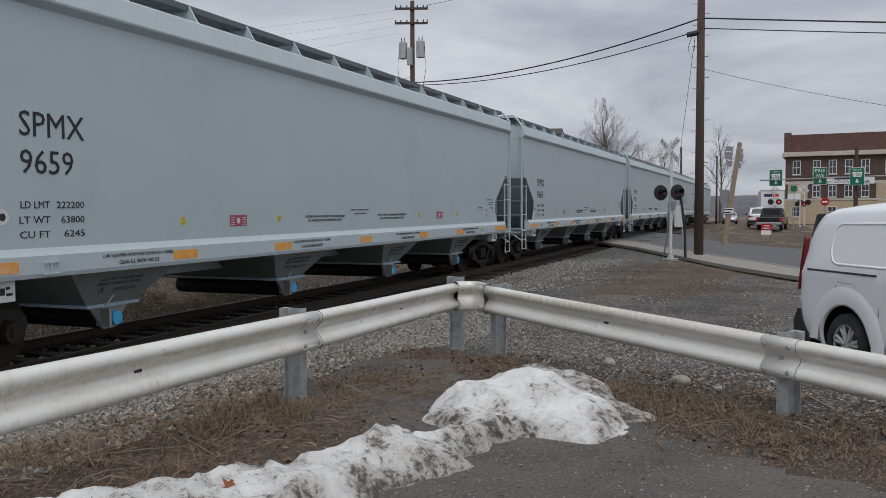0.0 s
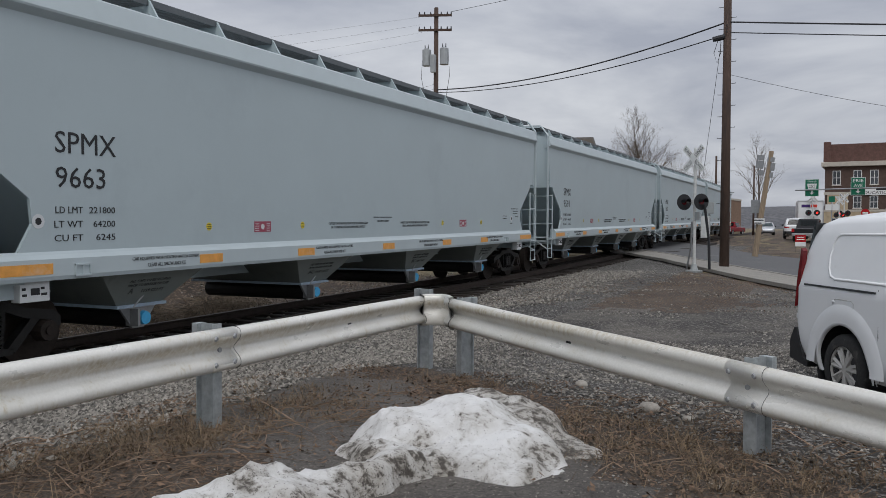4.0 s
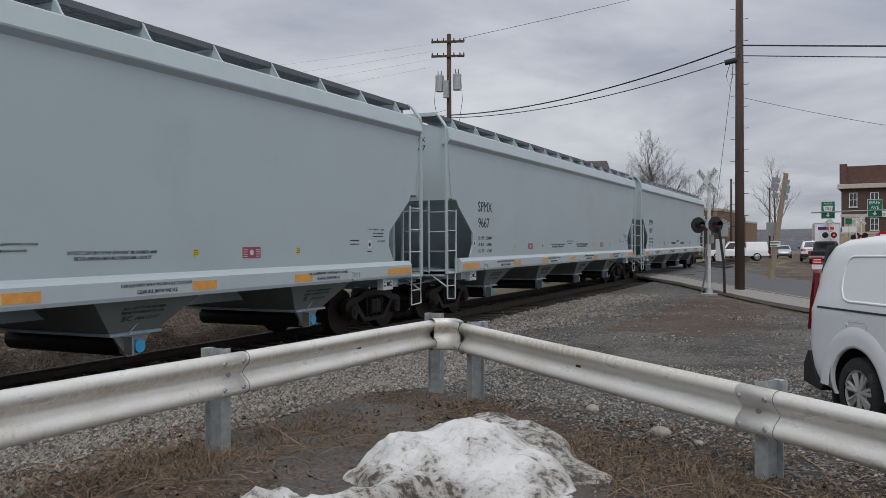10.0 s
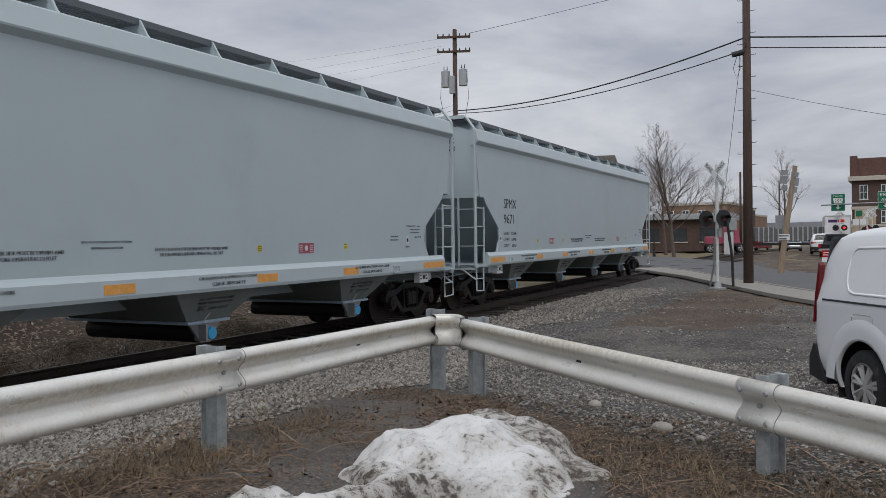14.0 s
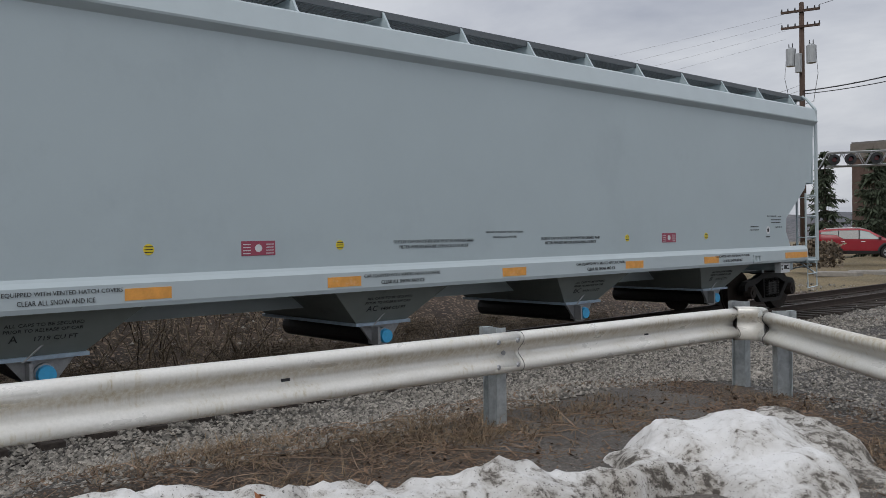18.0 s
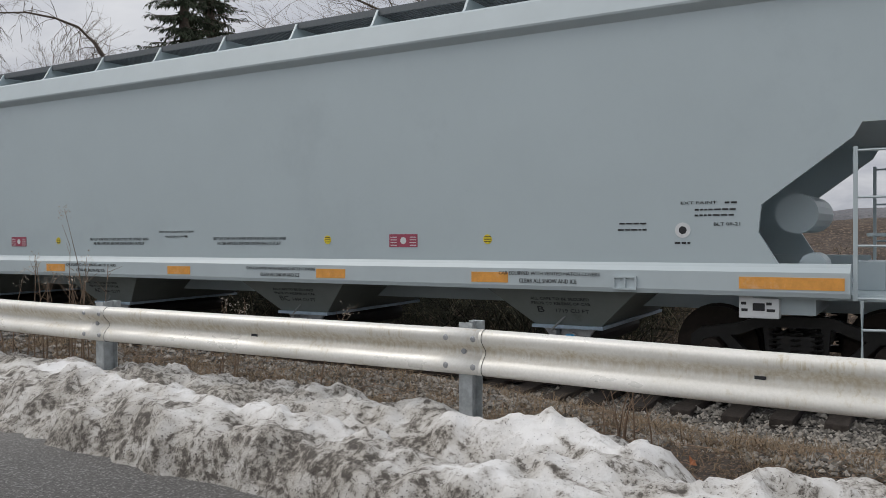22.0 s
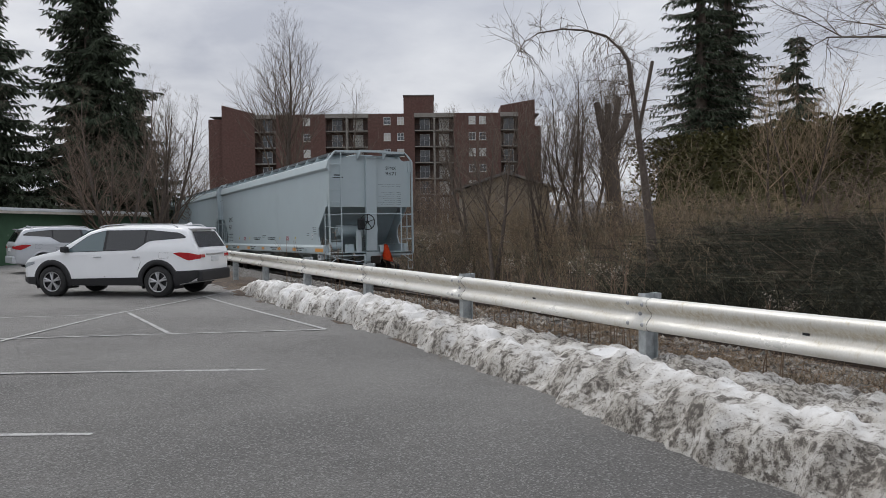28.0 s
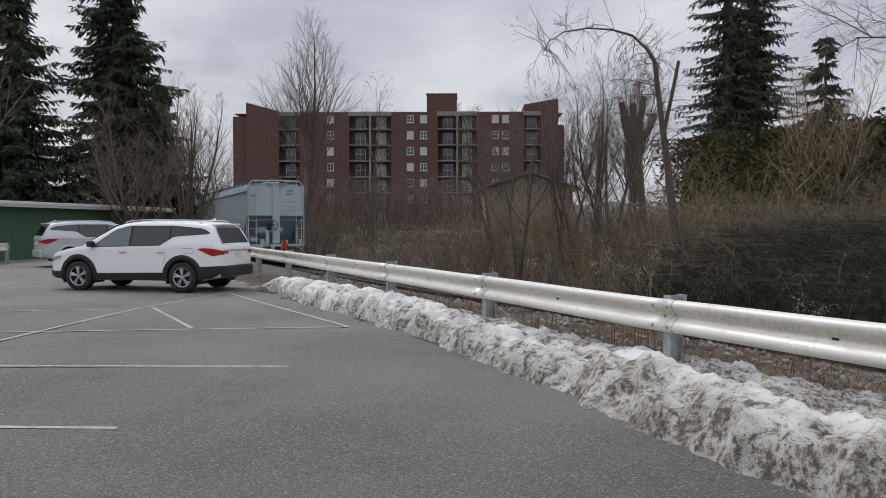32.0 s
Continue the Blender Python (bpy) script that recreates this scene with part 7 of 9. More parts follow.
def pickup(name, label, m, paint, cap=False):
    c = thing(name, label, "pickup truck", "", m)
    bm = BM()
    box(bm, -0.98, 0.98, -2.8, 2.8, 0.45, 1.05, 0.07)
    part("body", bm, paint, c)
    bm = BM()
    hull(bm, -0.75, 1.35, 0.93, 1.04, -0.55, 0.70, 0.74, 1.82, 0.07)
    part("cab", bm, paint, c)
    g = (-0.75, 1.35, 0.93, 1.04, -0.55, 0.70, 0.74, 1.82)
    for s in (-1, 1):
        for q in ([(0.08, 0.12), (0.48, 0.12), (0.48, 0.86), (0.08, 0.86)], [(0.52, 0.12), (0.92, 0.12), (0.90, 0.86), (0.52, 0.86)]):
            bm = BM(); pane(bm, g, s, q); part("side_window", bm, M_GLASS, c)
        for ya in (1.8, -1.75):
            wheel(c, s * 0.86, ya, 0.39, 0.25, s, 6, M_ALLOY)
        bm = BM(); box(bm, s * 0.78, s * 0.985, -2.83, -2.7, 0.75, 1.02, 0.02); part("tail_lamp", bm, M_LAMP_R, c)
    bm = BM(); box(bm, -0.62, 0.62, -0.70, -0.60, 1.15, 1.70); part("rear_window", bm, M_GLASS, c)
    bm = BM(); box(bm, -0.95, 0.95, -2.92, -2.78, 0.45, 0.66, 0.03); part("rear_bumper", bm, M_ALLOY, c)
    bm = BM(); box(bm, -0.70, 0.70, 1.0, 1.05, 1.1, 1.6); part("windscreen", bm, M_GLASS_L, c)
    if cap:
        bm = BM(); hull(bm, -2.75, -0.78, 0.95, 1.05, -2.65, -0.80, 0.78, 1.80, 0.06); part("canopy", bm, paint, c)
    return c


def north_z(x, y):
    return ground_z(x, y) + 0.06


car("white_suv", "white SUV waiting in traffic with brake lights on", heading(2.1, 75.6, north_z(2.1, 75), -0.05, 1.0), M_PAINT_W, H=1.8, W=1.95, L=4.9)
pickup("black_pickup", "black pickup truck waiting in traffic", heading(3.3, 69.0, north_z(3.3, 69), 0.1, 1.0), M_PAINT_K)
car("red_suv", "dark red SUV parked across the street", heading(-14.9, 42.6, 0.35, 0.9, 0.4), M_PAINT_R)
# delivery lorry: tall white box body seen from behind
lorry = thing("box_lorry", "white box delivery lorry seen from behind", "lorry", "", heading(3.2, 88.5, north_z(3.2, 88), -0.05, 1.0))
bm = BM(); box(bm, -1.22, 1.22, 0.0, 7.0, 1.1, 3.75, 0.04); box_body = part("box_body", bm, M_WHITE, lorry)
bm = BM()
for s in (-1, 1):
    box(bm, s * 1.14, s * 1.22, -0.03, 0.0, 1.1, 3.75)
box(bm, -1.22, 1.22, -0.03, 0.0, 3.66, 3.75); box(bm, -1.22, 1.22, -0.03, 0.0, 1.06, 1.16)
part("door_frame", bm, M_ALLOY, lorry)
bm = BM(); box(bm, -0.85, -0.05, -0.012, 0.0, 3.05, 3.34); part("logo_patch", bm, mat("purple_logo", (0.06, 0.02, 0.16), 0.5), lorry)
bm = BM(); box(bm, 0.0, 0.62, -0.012, 0.0, 3.05, 3.34); part("logo_patch", bm, mat("red_logo", (0.70, 0.05, 0.03), 0.5), lorry)
bm = BM(); box(bm, 0.1, 0.55, -0.012, 0.0, 2.86, 2.93); part("logo_patch", bm, M_POST, lorry)
bm = BM(); hull(bm, 7.0, 9.3, 1.1, 0.6, 7.0, 8.6, 1.0, 2.6, 0.08); part("cab", bm, M_WHITE, lorry)
for s in (-1, 1):
    for ya in (1.6, 8.2):
        wheel(lorry, s * 1.0, ya, 0.48, 0.3, s, 5, M_ALLOY)
    bm = BM(); box(bm, s * 0.95, s * 1.15, -0.05, 0.0, 0.85, 1.0); part("tail_lamp", bm, M_LAMP_R, lorry)
# red and white notice on the verge
notice = thing("yard_sign", "small red and white notice on wire legs", "sign", "", pose(3.0, 50.2, north_z(3, 50)))
bm = BM(); box(bm, -0.3, 0.3, -0.01, 0.01, 0.35, 1.05); part("board", bm, M_WHITE, notice)
bm = BM(); box(bm, -0.3, 0.3, -0.014, -0.01, 0.62, 1.05); part("red_field", bm, M_LAMP_R, notice)
bm = BM(); box(bm, -0.2, 0.2, -0.018, -0.014, 0.88, 0.93); box(bm, -0.22, 0.22, -0.018, -0.014, 0.74, 0.79); part("print_bar", bm, M_WHITE, notice)
bm = BM(); rod(bm, (-0.25, 0, -0.1), (-0.25, 0, 0.4), 0.008); rod(bm, (0.25, 0, -0.1), (0.25, 0, 0.4), 0.008); part("leg", bm, M_WIRE, notice)


def dump_truck():
    """A tractor with a ribbed grey dump trailer, at the end of the street beyond the line."""
    c = thing("dump_truck", "dark red tractor hauling a ribbed grey dump trailer", "lorry")
    bm = BM(); box(bm, -1.2, 1.2, -9.6, -0.4, 1.15, 2.65, 0.05); part("trailer_body", bm, mat("dull_trailer_steel", (0.13, 0.13, 0.13), 0.6, 0.2, 0.2, 3.0), c)
    for s in (-1, 1):
        for k in range(19):
            bm = BM(); y = -9.5 + 0.48 * k
            box(bm, s * 1.2, s * 1.29, y, y + 0.12, 1.15, 2.65); part("trailer_rib", bm, M_POST, c)
        for ya in (-8.4, -7.1, 0.9, 4.0):
            wheel(c, s * 1.0, ya, 0.5, 0.35, s, 5, M_ALLOY)
    bm = BM(); box(bm, -1.1, 1.1, -9.4, 4.6, 0.75, 1.0); part("chassis", bm, M_DARK, c)
    bm = BM(); hull(bm, 1.0, 2.8, 1.1, 1.0, 1.2, 2.5, 1.0, 2.75, 0.08); part("cab", bm, M_MAROON, c)
    bm = BM(); box(bm, -0.9, 0.9, 2.7, 4.5, 0.9, 1.75, 0.1); part("bonnet", bm, M_MAROON, c)
    g = (1.0, 2.8, 1.1, 1.0, 1.2, 2.5, 1.0, 2.75)
    for s in (-1, 1):
        bm = BM(); pane(bm, g, s, [(0.3, 0.5), (0.85, 0.5), (0.82, 0.88), (0.35, 0.88)]); part("side_window", bm, M_GLASS, c)
    return c


truck_mover = dump_truck()
white_mover = pickup("white_pickup", "white work pickup with a canopy crossing beyond the line", Matrix(), M_PAINT_W, cap=True)
for k, (x, y, p) in enumerate(((-18.6, 78.5, M_PAINT_W), (-21.8, 76.0, M_PAINT_S), (-15.9, 79.8, M_PAINT_W))):
    car("parked_car", "pale car parked by the low building", heading(x, y, north_z(x, y), 0.3, 0.95), p, group="parked cars")
pickup("red_pickup", "dark red pickup parked along the far street", heading(-7.2, 118, north_z(-7, 112), 0.3, 1), M_PAINT_R)
car("grey_car", "grey car far along the street", heading(-2.2, 112, north_z(-2, 112), 0.1, -1), M_PAINT_S)

# ---- trees and brush ----
def limb(V, F, pts, radii, sides):
    """A bent tapering limb through points, appended to lists."""
    start = len(V)
    for i, p in enumerate(pts):
        d = (pts[min(i + 1, len(pts) - 1)] - pts[max(i - 1, 0)]).normalized()
        a = d.orthogonal().normalized(); b = d.cross(a)
        for k in range(sides):
            u = 2 * math.pi * k / sides
            V.append(tuple(p + (a * math.cos(u) + b * math.sin(u)) * radii[i]))
    for i in range(len(pts) - 1):
        for k in range(sides):
            n, m = start + i * sides, start + (i + 1) * sides
            F.append((n + k, n + (k + 1) % sides, m + (k + 1) % sides, m + k))


def grow(V, F, p, d, length, r, level, rnd, spread, rise, kids, droop=0.0):
    pts, q, dd = [p], p, d.normalized()
    n = 4 if level > 1 else 3
    for i in range(n):
        dd = (dd + Vector((rnd.gauss(0, 0.13), rnd.gauss(0, 0.13), rnd.gauss(0, 0.10) + rise - droop * i / n))).normalized()
        q = q + dd * (length / n)
        pts.append(q)
    radii = [r * (1 - 0.72 * i / n) for i in range(n + 1)]
    limb(V, F, pts, radii, 5 if level > 2 else 3)
    if level <= 0:
        return
    for k in range(kids):
        u = rnd.uniform(0.25, 1.0)
        i = min(n - 1, int(u * n))
        base = pts[i].lerp(pts[i + 1], u * n - i)
        axis = (pts[i + 1] - pts[i]).normalized()
        side = axis.orthogonal().normalized()
        side.rotate(Matrix.Rotation(rnd.uniform(0, 6.283), 3, axis))
        a = rnd.uniform(0.5, 1.0) * spread
        nd = axis * math.cos(a) + side * math.sin(a)
        grow(V, F, base, nd, length * rnd.uniform(0.45, 0.68) * (1.1 - 0.35 * u), max(0.004, r * 0.48 * (1 - 0.4 * u)), level - 1, rnd, spread, rise, kids, droop)


def bare_tree(x, y, h, r, seed, label, spread=0.75, rise=0.10, kids=6, levels=3, stems=1, fan=0.25, z=None, lower=0.3, mat_twig=None, droop=0.0, branch_len=0.42, name="bare_tree"):
    rnd = random.Random(seed)
    t = thing(name, label, "tree")
    z = ground_z(x, y) if z is None else z
    V, F, CV, CF = [], [], [], []
    for s in range(stems):
        a = rnd.uniform(0, 6.283)
        lean = fan * (0.3 if stems == 1 else 1) * rnd.uniform(0.4, 1)
        d = Vector((math.cos(a) * lean, math.sin(a) * lean, 1)).normalized()
        p = Vector((x + (rnd.gauss(0, 0.3) if stems > 1 else 0), y + (rnd.gauss(0, 0.3) if stems > 1 else 0), z - 0.2))
        pts, n = [p], 7
        H = h * (rnd.uniform(0.75, 1.0) if stems > 1 else 1.0)
        for i in range(n):
            d = (d + Vector((rnd.gauss(0, 0.05), rnd.gauss(0, 0.05), 0.08))).normalized()
            pts.append(pts[-1] + d * H / n)
        rad = [max(0.012, r * (1 - 0.92 * (i / n) ** 0.9)) for i in range(n + 1)]
        limb(V, F, pts, rad, 7)
        count = int(kids * 3.2)
        for k in range(count):
            u = lower + (1 - lower) * (k + rnd.random()) / count
            i = min(n - 1, int(u * n))
            base = pts[i].lerp(pts[i + 1], u * n - i)
            a = k * 2.4 + rnd.uniform(-0.4, 0.4)
            sp = spread * (1.1 - 0.5 * u)
            nd = Vector((math.cos(a) * math.sin(sp), math.sin(a) * math.sin(sp), math.cos(sp)))
            grow(CV, CF, base, nd, H * branch_len * (1.15 - 0.85 * u), max(0.010, r * 0.42 * (1.1 - u)), levels - 1, rnd, 0.85, rise, kids, droop)
    part_data("trunk", V, F, M_BARK, t, True)
    part_data("crown", CV, CF, mat_twig or M_TWIG, t)
    return t


def spruce(x, y, h, w, seed, label, z=None, gaps=0.0, dense=2.6, spray=0.46):
    rnd = random.Random(seed)
    t = thing("spruce_tree", label, "tree")
    z = ground_z(x, y) if z is None else z
    V, F = [], []
    limb(V, F, [Vector((x, y, z - 0.2)), Vector((x, y, z + h * 0.5)), Vector((x, y, z + h))], [0.018 * h, 0.011 * h, 0.02], 7)
    base, ways, sizes, lats = [], [], [], []
    rows = int(h * dense)
    for k in range(rows):
        u = (k + rnd.random()) / rows
        zz = z + h * (0.05 + 0.95 * u)
        R = w * 0.5 * (1 - u) ** 0.85 * rnd.uniform(0.7, 1.15) + 0.2
        for b in range(int(6 + 6 * (1 - u))):
            if rnd.random() < gaps:
                continue
            a = rnd.uniform(0, 6.283)
            L = R * rnd.uniform(0.45, 1.15)
            n = max(3, int(L / 0.32))
            tip_up = rnd.uniform(0.0, 0.22)
            sag = rnd.uniform(0.35, 0.75) * (1.1 - 0.7 * u)
            pts = []
            for i in range(n + 1):
                v = i / n
                pts.append(Vector((x + math.cos(a) * L * v, y + math.sin(a) * L * v, zz - L * sag * v + L * (0.3 * sag + tip_up) * v * v + 0.12 * L)))
            limb(V, F, pts, [0.03 * (1 - 0.8 * i / n) for i in range(n + 1)], 3)
            for i in range(n):
                d = (pts[i + 1] - pts[i]).normalized()
                q = 11 if i else 5
                base += [(*pts[i].lerp(pts[i + 1], j / q),) for j in range(q)]
                ways += [(d.x, d.y, d.z)] * q
                lats += [(-math.sin(a), math.cos(a), 0.0)] * q
                sizes += [spray * (1.2 - 0.55 * i / n)] * q
    rs = np.random.RandomState(seed)
    P, W, T, S = np.array(base), np.array(ways), np.array(lats), np.array(sizes)[:, None] * rs.uniform(0.5, 1.3, (len(base), 1))
    tip = P + T * rs.uniform(-1.1, 1.1, S.shape) * S + W * rs.uniform(0.1, 0.9, S.shape) * S
    tip[:, 2:] -= S * rs.uniform(0.1, 1.15, S.shape) ** 1.3
    side = rs.normal(0, 1, P.shape); side /= np.linalg.norm(side, axis=1)[:, None]
    mid = P * 0.5 + tip * 0.5
    quad = np.stack([P, mid + side * S * 0.17, tip, mid - side * S * 0.17], 1).reshape(-1, 3)
    part_data("trunk", V, F, M_BARK, t, True)
    part_data("crown", quad.tolist(), np.arange(len(quad)).reshape(-1, 4).tolist(), M_NEEDLE, t)


def thicket(name, label, area, count, height, seed, material, lean=0.5, twigs=4, base=None, thick=0.012, category="brush", arch=0.5):
    """Tangled leafless shrubs: arching canes with side twigs, as one mass."""
    rnd = random.Random(seed)
    V, F = [], []
    x0, x1, y0, y1 = area
    for _ in range(count):
        x, y = rnd.uniform(x0, x1), rnd.uniform(y0, y1)
        clump = 0.55 + 0.45 * noise.noise((x * 0.33, y * 0.33, seed))
        h = height * (0.45 + clump) * rnd.uniform(0.5, 1.1)
        a, l = rnd.uniform(0, 6.283), rnd.uniform(0.05, lean)
        z = (ground_z(x, y) if base is None else base) - 0.1
        p0 = Vector((x, y, z))
        d = Vector((math.cos(a) * l, math.sin(a) * l, 1))
        pts = [p0, p0 + d * h * 0.4, p0 + d * h * 0.75 + Vector((math.cos(a), math.sin(a), 0)) * h * 0.12 * arch, p0 + d * h + Vector((math.cos(a) * h * 0.4 * arch, math.sin(a) * h * 0.4 * arch, -h * 0.16 * arch))]
        limb(V, F, pts, [thick, thick * 0.8, thick * 0.5, thick * 0.15], 3)
        for _ in range(twigs):
            u = rnd.uniform(0.3, 0.98)
            i = min(2, int(u * 3))
            p = pts[i].lerp(pts[i + 1], u * 3 - i)
            e = p + Vector((rnd.gauss(0, 0.25), rnd.gauss(0, 0.25), rnd.uniform(-0.05, 0.35))) * h * 0.32
            m = p.lerp(e, 0.5) + Vector((0, 0, 0.03 * h))
            limb(V, F, [p, m, e], [thick * 0.45, thick * 0.3, thick * 0.1], 3)
    return tagged(part_data(name, V, F, material), label, category, kind="stuff")


def leaf_mass(name, label, area, z0, z1, count, seed, material, size=0.14, category="hedge"):
    """A clipped mass of small leaves with an uneven top."""
    rnd = random.Random(seed)
    V, F = [], []
    x0, x1, y0, y1 = area
    for _ in range(count):
        x, y = rnd.uniform(x0, x1), rnd.uniform(y0, y1)
        top = z1 + 0.28 * noise.noise((x * 0.5, y * 0.5, seed)) + 0.25 * noise.noise((x * 1.7, y * 1.7, seed))
        z = z0 + (top - z0) * rnd.random() ** 0.6
        s = size * rnd.uniform(0.5, 1.3)
        c = Vector((x, y, z))
        a = Vector((rnd.gauss(0, 1), rnd.gauss(0, 1), rnd.gauss(0, 1))).normalized() * s
        b = a.orthogonal().normalized() * s * 0.6
        n = len(V)
        V += [tuple(c - a), tuple(c + b), tuple(c + a), tuple(c - b)]
        F.append((n, n + 1, n + 2, n + 3))
    # the close-grown inside
    if category == "hedge":
        bx, by = 0.45, 0.45
        nx, ny = 4, max(4, int((y1 - y0) / 0.8))
        base = len(V)
        for j in range(ny + 1):
            for i in range(nx + 1):
                x, y = x0 + bx + (x1 - x0 - 2 * bx) * i / nx, y0 + by + (y1 - y0 - 2 * by) * j / ny
                edge = i in (0, nx) or j in (0, ny)
                V.append((x, y, z0 - 1.0 if edge else z1 - 0.5 + 0.28 * noise.noise((x * 0.5, y * 0.5, seed))))
        for j in range(ny):
            for i in range(nx):
                n = base + j * (nx + 1) + i
                F.append((n, n + 1, n + nx + 2, n + nx + 1))
    return tagged(part_data(name, V, F, material), label, category, kind="stuff")


# across the line: spruces, hedge, willow and the tangle on the bank
spruce(-28.3, -41.2, 24.0, 7.2, 1, "tall dense dark green spruce on the bank", z=1.2, spray=0.30, dense=3.4)
spruce(-30.9, -41.8, 23.0, 7.0, 2, "tall dense dark green spruce beside its twin", z=1.2, spray=0.30, dense=3.4)
spruce(-44.7, -49.0, 13.4, 10.0, 3, "open-crowned spruce with long low limbs", z=1.8, gaps=0.4, spray=0.5)
spruce(2.0, -72.0, 24.0, 14.5, 4, "tall dark spruce with drooping limbs behind the green wall", gaps=0.06, spray=0.62)
spruce(8.6, -70.8, 21.0, 11.5, 5, "tall dark spruce beside the parking lot", gaps=0.1, spray=0.6)
spruce(14.5, -74.0, 20.0, 12.0, 6, "tall dark spruce beside the parking lot", spray=0.6)
spruce(-1.6, -76.0, 13.0, 9.0, 7, "shorter spruce filling the gap beside the tall one", spray=0.6)
leaf_mass("hedge", "tall clipped dark evergreen hedge along the bank top", (-25.0, -20.5, -38.0, -13.5), 1.6, 5.45, 38000, 7, M_HEDGE, 0.12)
bare_tree(-14.5, -78.8, 18.5, 0.32, 11, "tall bare maple with upswept branches", spread=0.55, rise=0.18, kids=8, levels=3, lower=0.12, branch_len=0.46)
bare_tree(-14.8, -62.3, 11.0, 0.14, 12, "thin bare tree with a crooked top", spread=0.8, rise=0.05, kids=5)
bare_tree(-1.0, -55.2, 11.0, 0.15, 13, "bare multi-stemmed tree beside the parking lot", stems=5, fan=0.42, spread=0.55, rise=0.14, kids=5, lower=0.15)
bare_tree(1.8, -53.0, 9.0, 0.12, 14, "bare twiggy tree leaning over the green wall", stems=5, fan=0.75, spread=0.7, rise=0.05, kids=5, lower=0.12, mat_twig=M_BUSH_TWIG)
bare_tree(-5.5, -66.0, 8.5, 0.11, 15, "bare reddish tree with clinging leaves", stems=3, fan=0.4, kids=6, mat_twig=M_BUSH_TWIG)
bare_tree(10.5, -62.0, 15.5, 0.2, 16, "tall thin bare tree among spruces", spread=0.5, rise=0.15, kids=5)
bare_tree(-17.2, -16.4, 11.5, 0.24, 17, "wide bare tree with fine drooping branches over the bank", spread=1.25, rise=0.02, kids=7, levels=4, droop=0.14, branch_len=0.66, lower=0.30)
bare_tree(-23.0, -20.0, 9.0, 0.075, 18, "slender bare tree on the bank", spread=1.0, rise=0.02, kids=5, levels=4, branch_len=0.5)
bare_tree(-12.6, -30.5, 7.0, 0.09, 19, "thin bare saplings on the bank", stems=5, fan=0.35, kids=5, spread=0.6, mat_twig=M_TWIG)
bare_tree(-14.0, -32.5, 6.5, 0.08, 20, "thin bare saplings on the bank", stems=4, fan=0.3, kids=5, spread=0.5)
bare_tree(-16.5, -34.0, 7.5, 0.09, 21, "thin bare saplings on the bank", stems=4, fan=0.3, kids=5, spread=0.5)
bare_tree(-19.5, -27.0, 6.0, 0.07, 22, "bare shrubby tree on the bank", stems=6, fan=0.6, kids=5, spread=0.7, mat_twig=M_BRUSH_TAN)
bare_tree(-12.2, -38.0, 7.0, 0.10, 23, "bare thorny tree on the bank", stems=3, fan=0.4, kids=5, spread=0.85)

bare_tree(-9.5, -31.6, 7.6, 0.10, 24, "crooked bare tree with a broken top on the bank", spread=0.9, rise=0.06, kids=5, levels=3, branch_len=0.5, lower=0.35, stems=2, fan=0.3)
bare_tree(-11.4, -30.7, 6.4, 0.07, 25, "thin bare saplings with cut tops on the bank", stems=6, fan=0.28, kids=4, spread=0.5)


def shrub(x, y, h, seed, material, label, stems=9, fan=0.55):
    """A leafless shrub: many stems from one root, each with fine side twigs."""
    rnd = random.Random(seed)
    t = thing("bare_shrub", label, "shrub", "bank shrubs")
    SV, SF, TV, TF = [], [], [], []
    z = ground_z(x, y) - 0.1
    for _ in range(stems):
        a, lean = rnd.uniform(0, 6.283), fan * rnd.uniform(0.1, 1.0)
        d = Vector((math.cos(a) * lean, math.sin(a) * lean, 1)).normalized()
        p = Vector((x + rnd.gauss(0, 0.22), y + rnd.gauss(0, 0.22), z))
        L, pts = h * rnd.uniform(0.6, 1.1), [p]
        for i in range(4):
            d = (d + Vector((rnd.gauss(0, 0.10), rnd.gauss(0, 0.10), 0.03))).normalized()
            pts.append(pts[-1] + d * L / 4)
        limb(SV, SF, pts, [0.016, 0.013, 0.010, 0.007, 0.003], 4)
        for k in range(9):
            u = rnd.uniform(0.22, 1.0) * 3.99
            q = pts[int(u)].lerp(pts[int(u) + 1], u - int(u))
            a = rnd.uniform(0, 6.283)
            grow(TV, TF, q, Vector((math.cos(a) * 0.7, math.sin(a) * 0.7, rnd.uniform(0.2, 0.9))), L * rnd.uniform(0.14, 0.34), 0.005, 1, rnd, 0.8, 0.03, 4)
    part_data("stem", SV, SF, material, t)
    tw = part_data("crown", TV, TF, material, t)
    tw["kind"] = "stuff"


M_SHRUB = mat("grey_brown_shrub", (0.165, 0.130, 0.096), 0.95, 0.0, 0.3, 4.0, island=0.5)
rnd = random.Random(205)
for k in range(46):
    y = -13.0 - 27.0 * (k + rnd.random()) / 46
    x = -9.4 - rnd.uniform(0.0, 5.0)
    tan = k % 3 == 1
    shrub(x, y, rnd.uniform(1.5, 3.1), 300 + k, M_BRUSH_TAN if tan else (M_SHRUB if k % 3 else M_BUSH_TWIG), "pale tan leafless shrub on the bank" if tan else "grey-brown leafless shrub on the bank", stems=rnd.randint(7, 11), fan=rnd.uniform(0.35, 0.8))

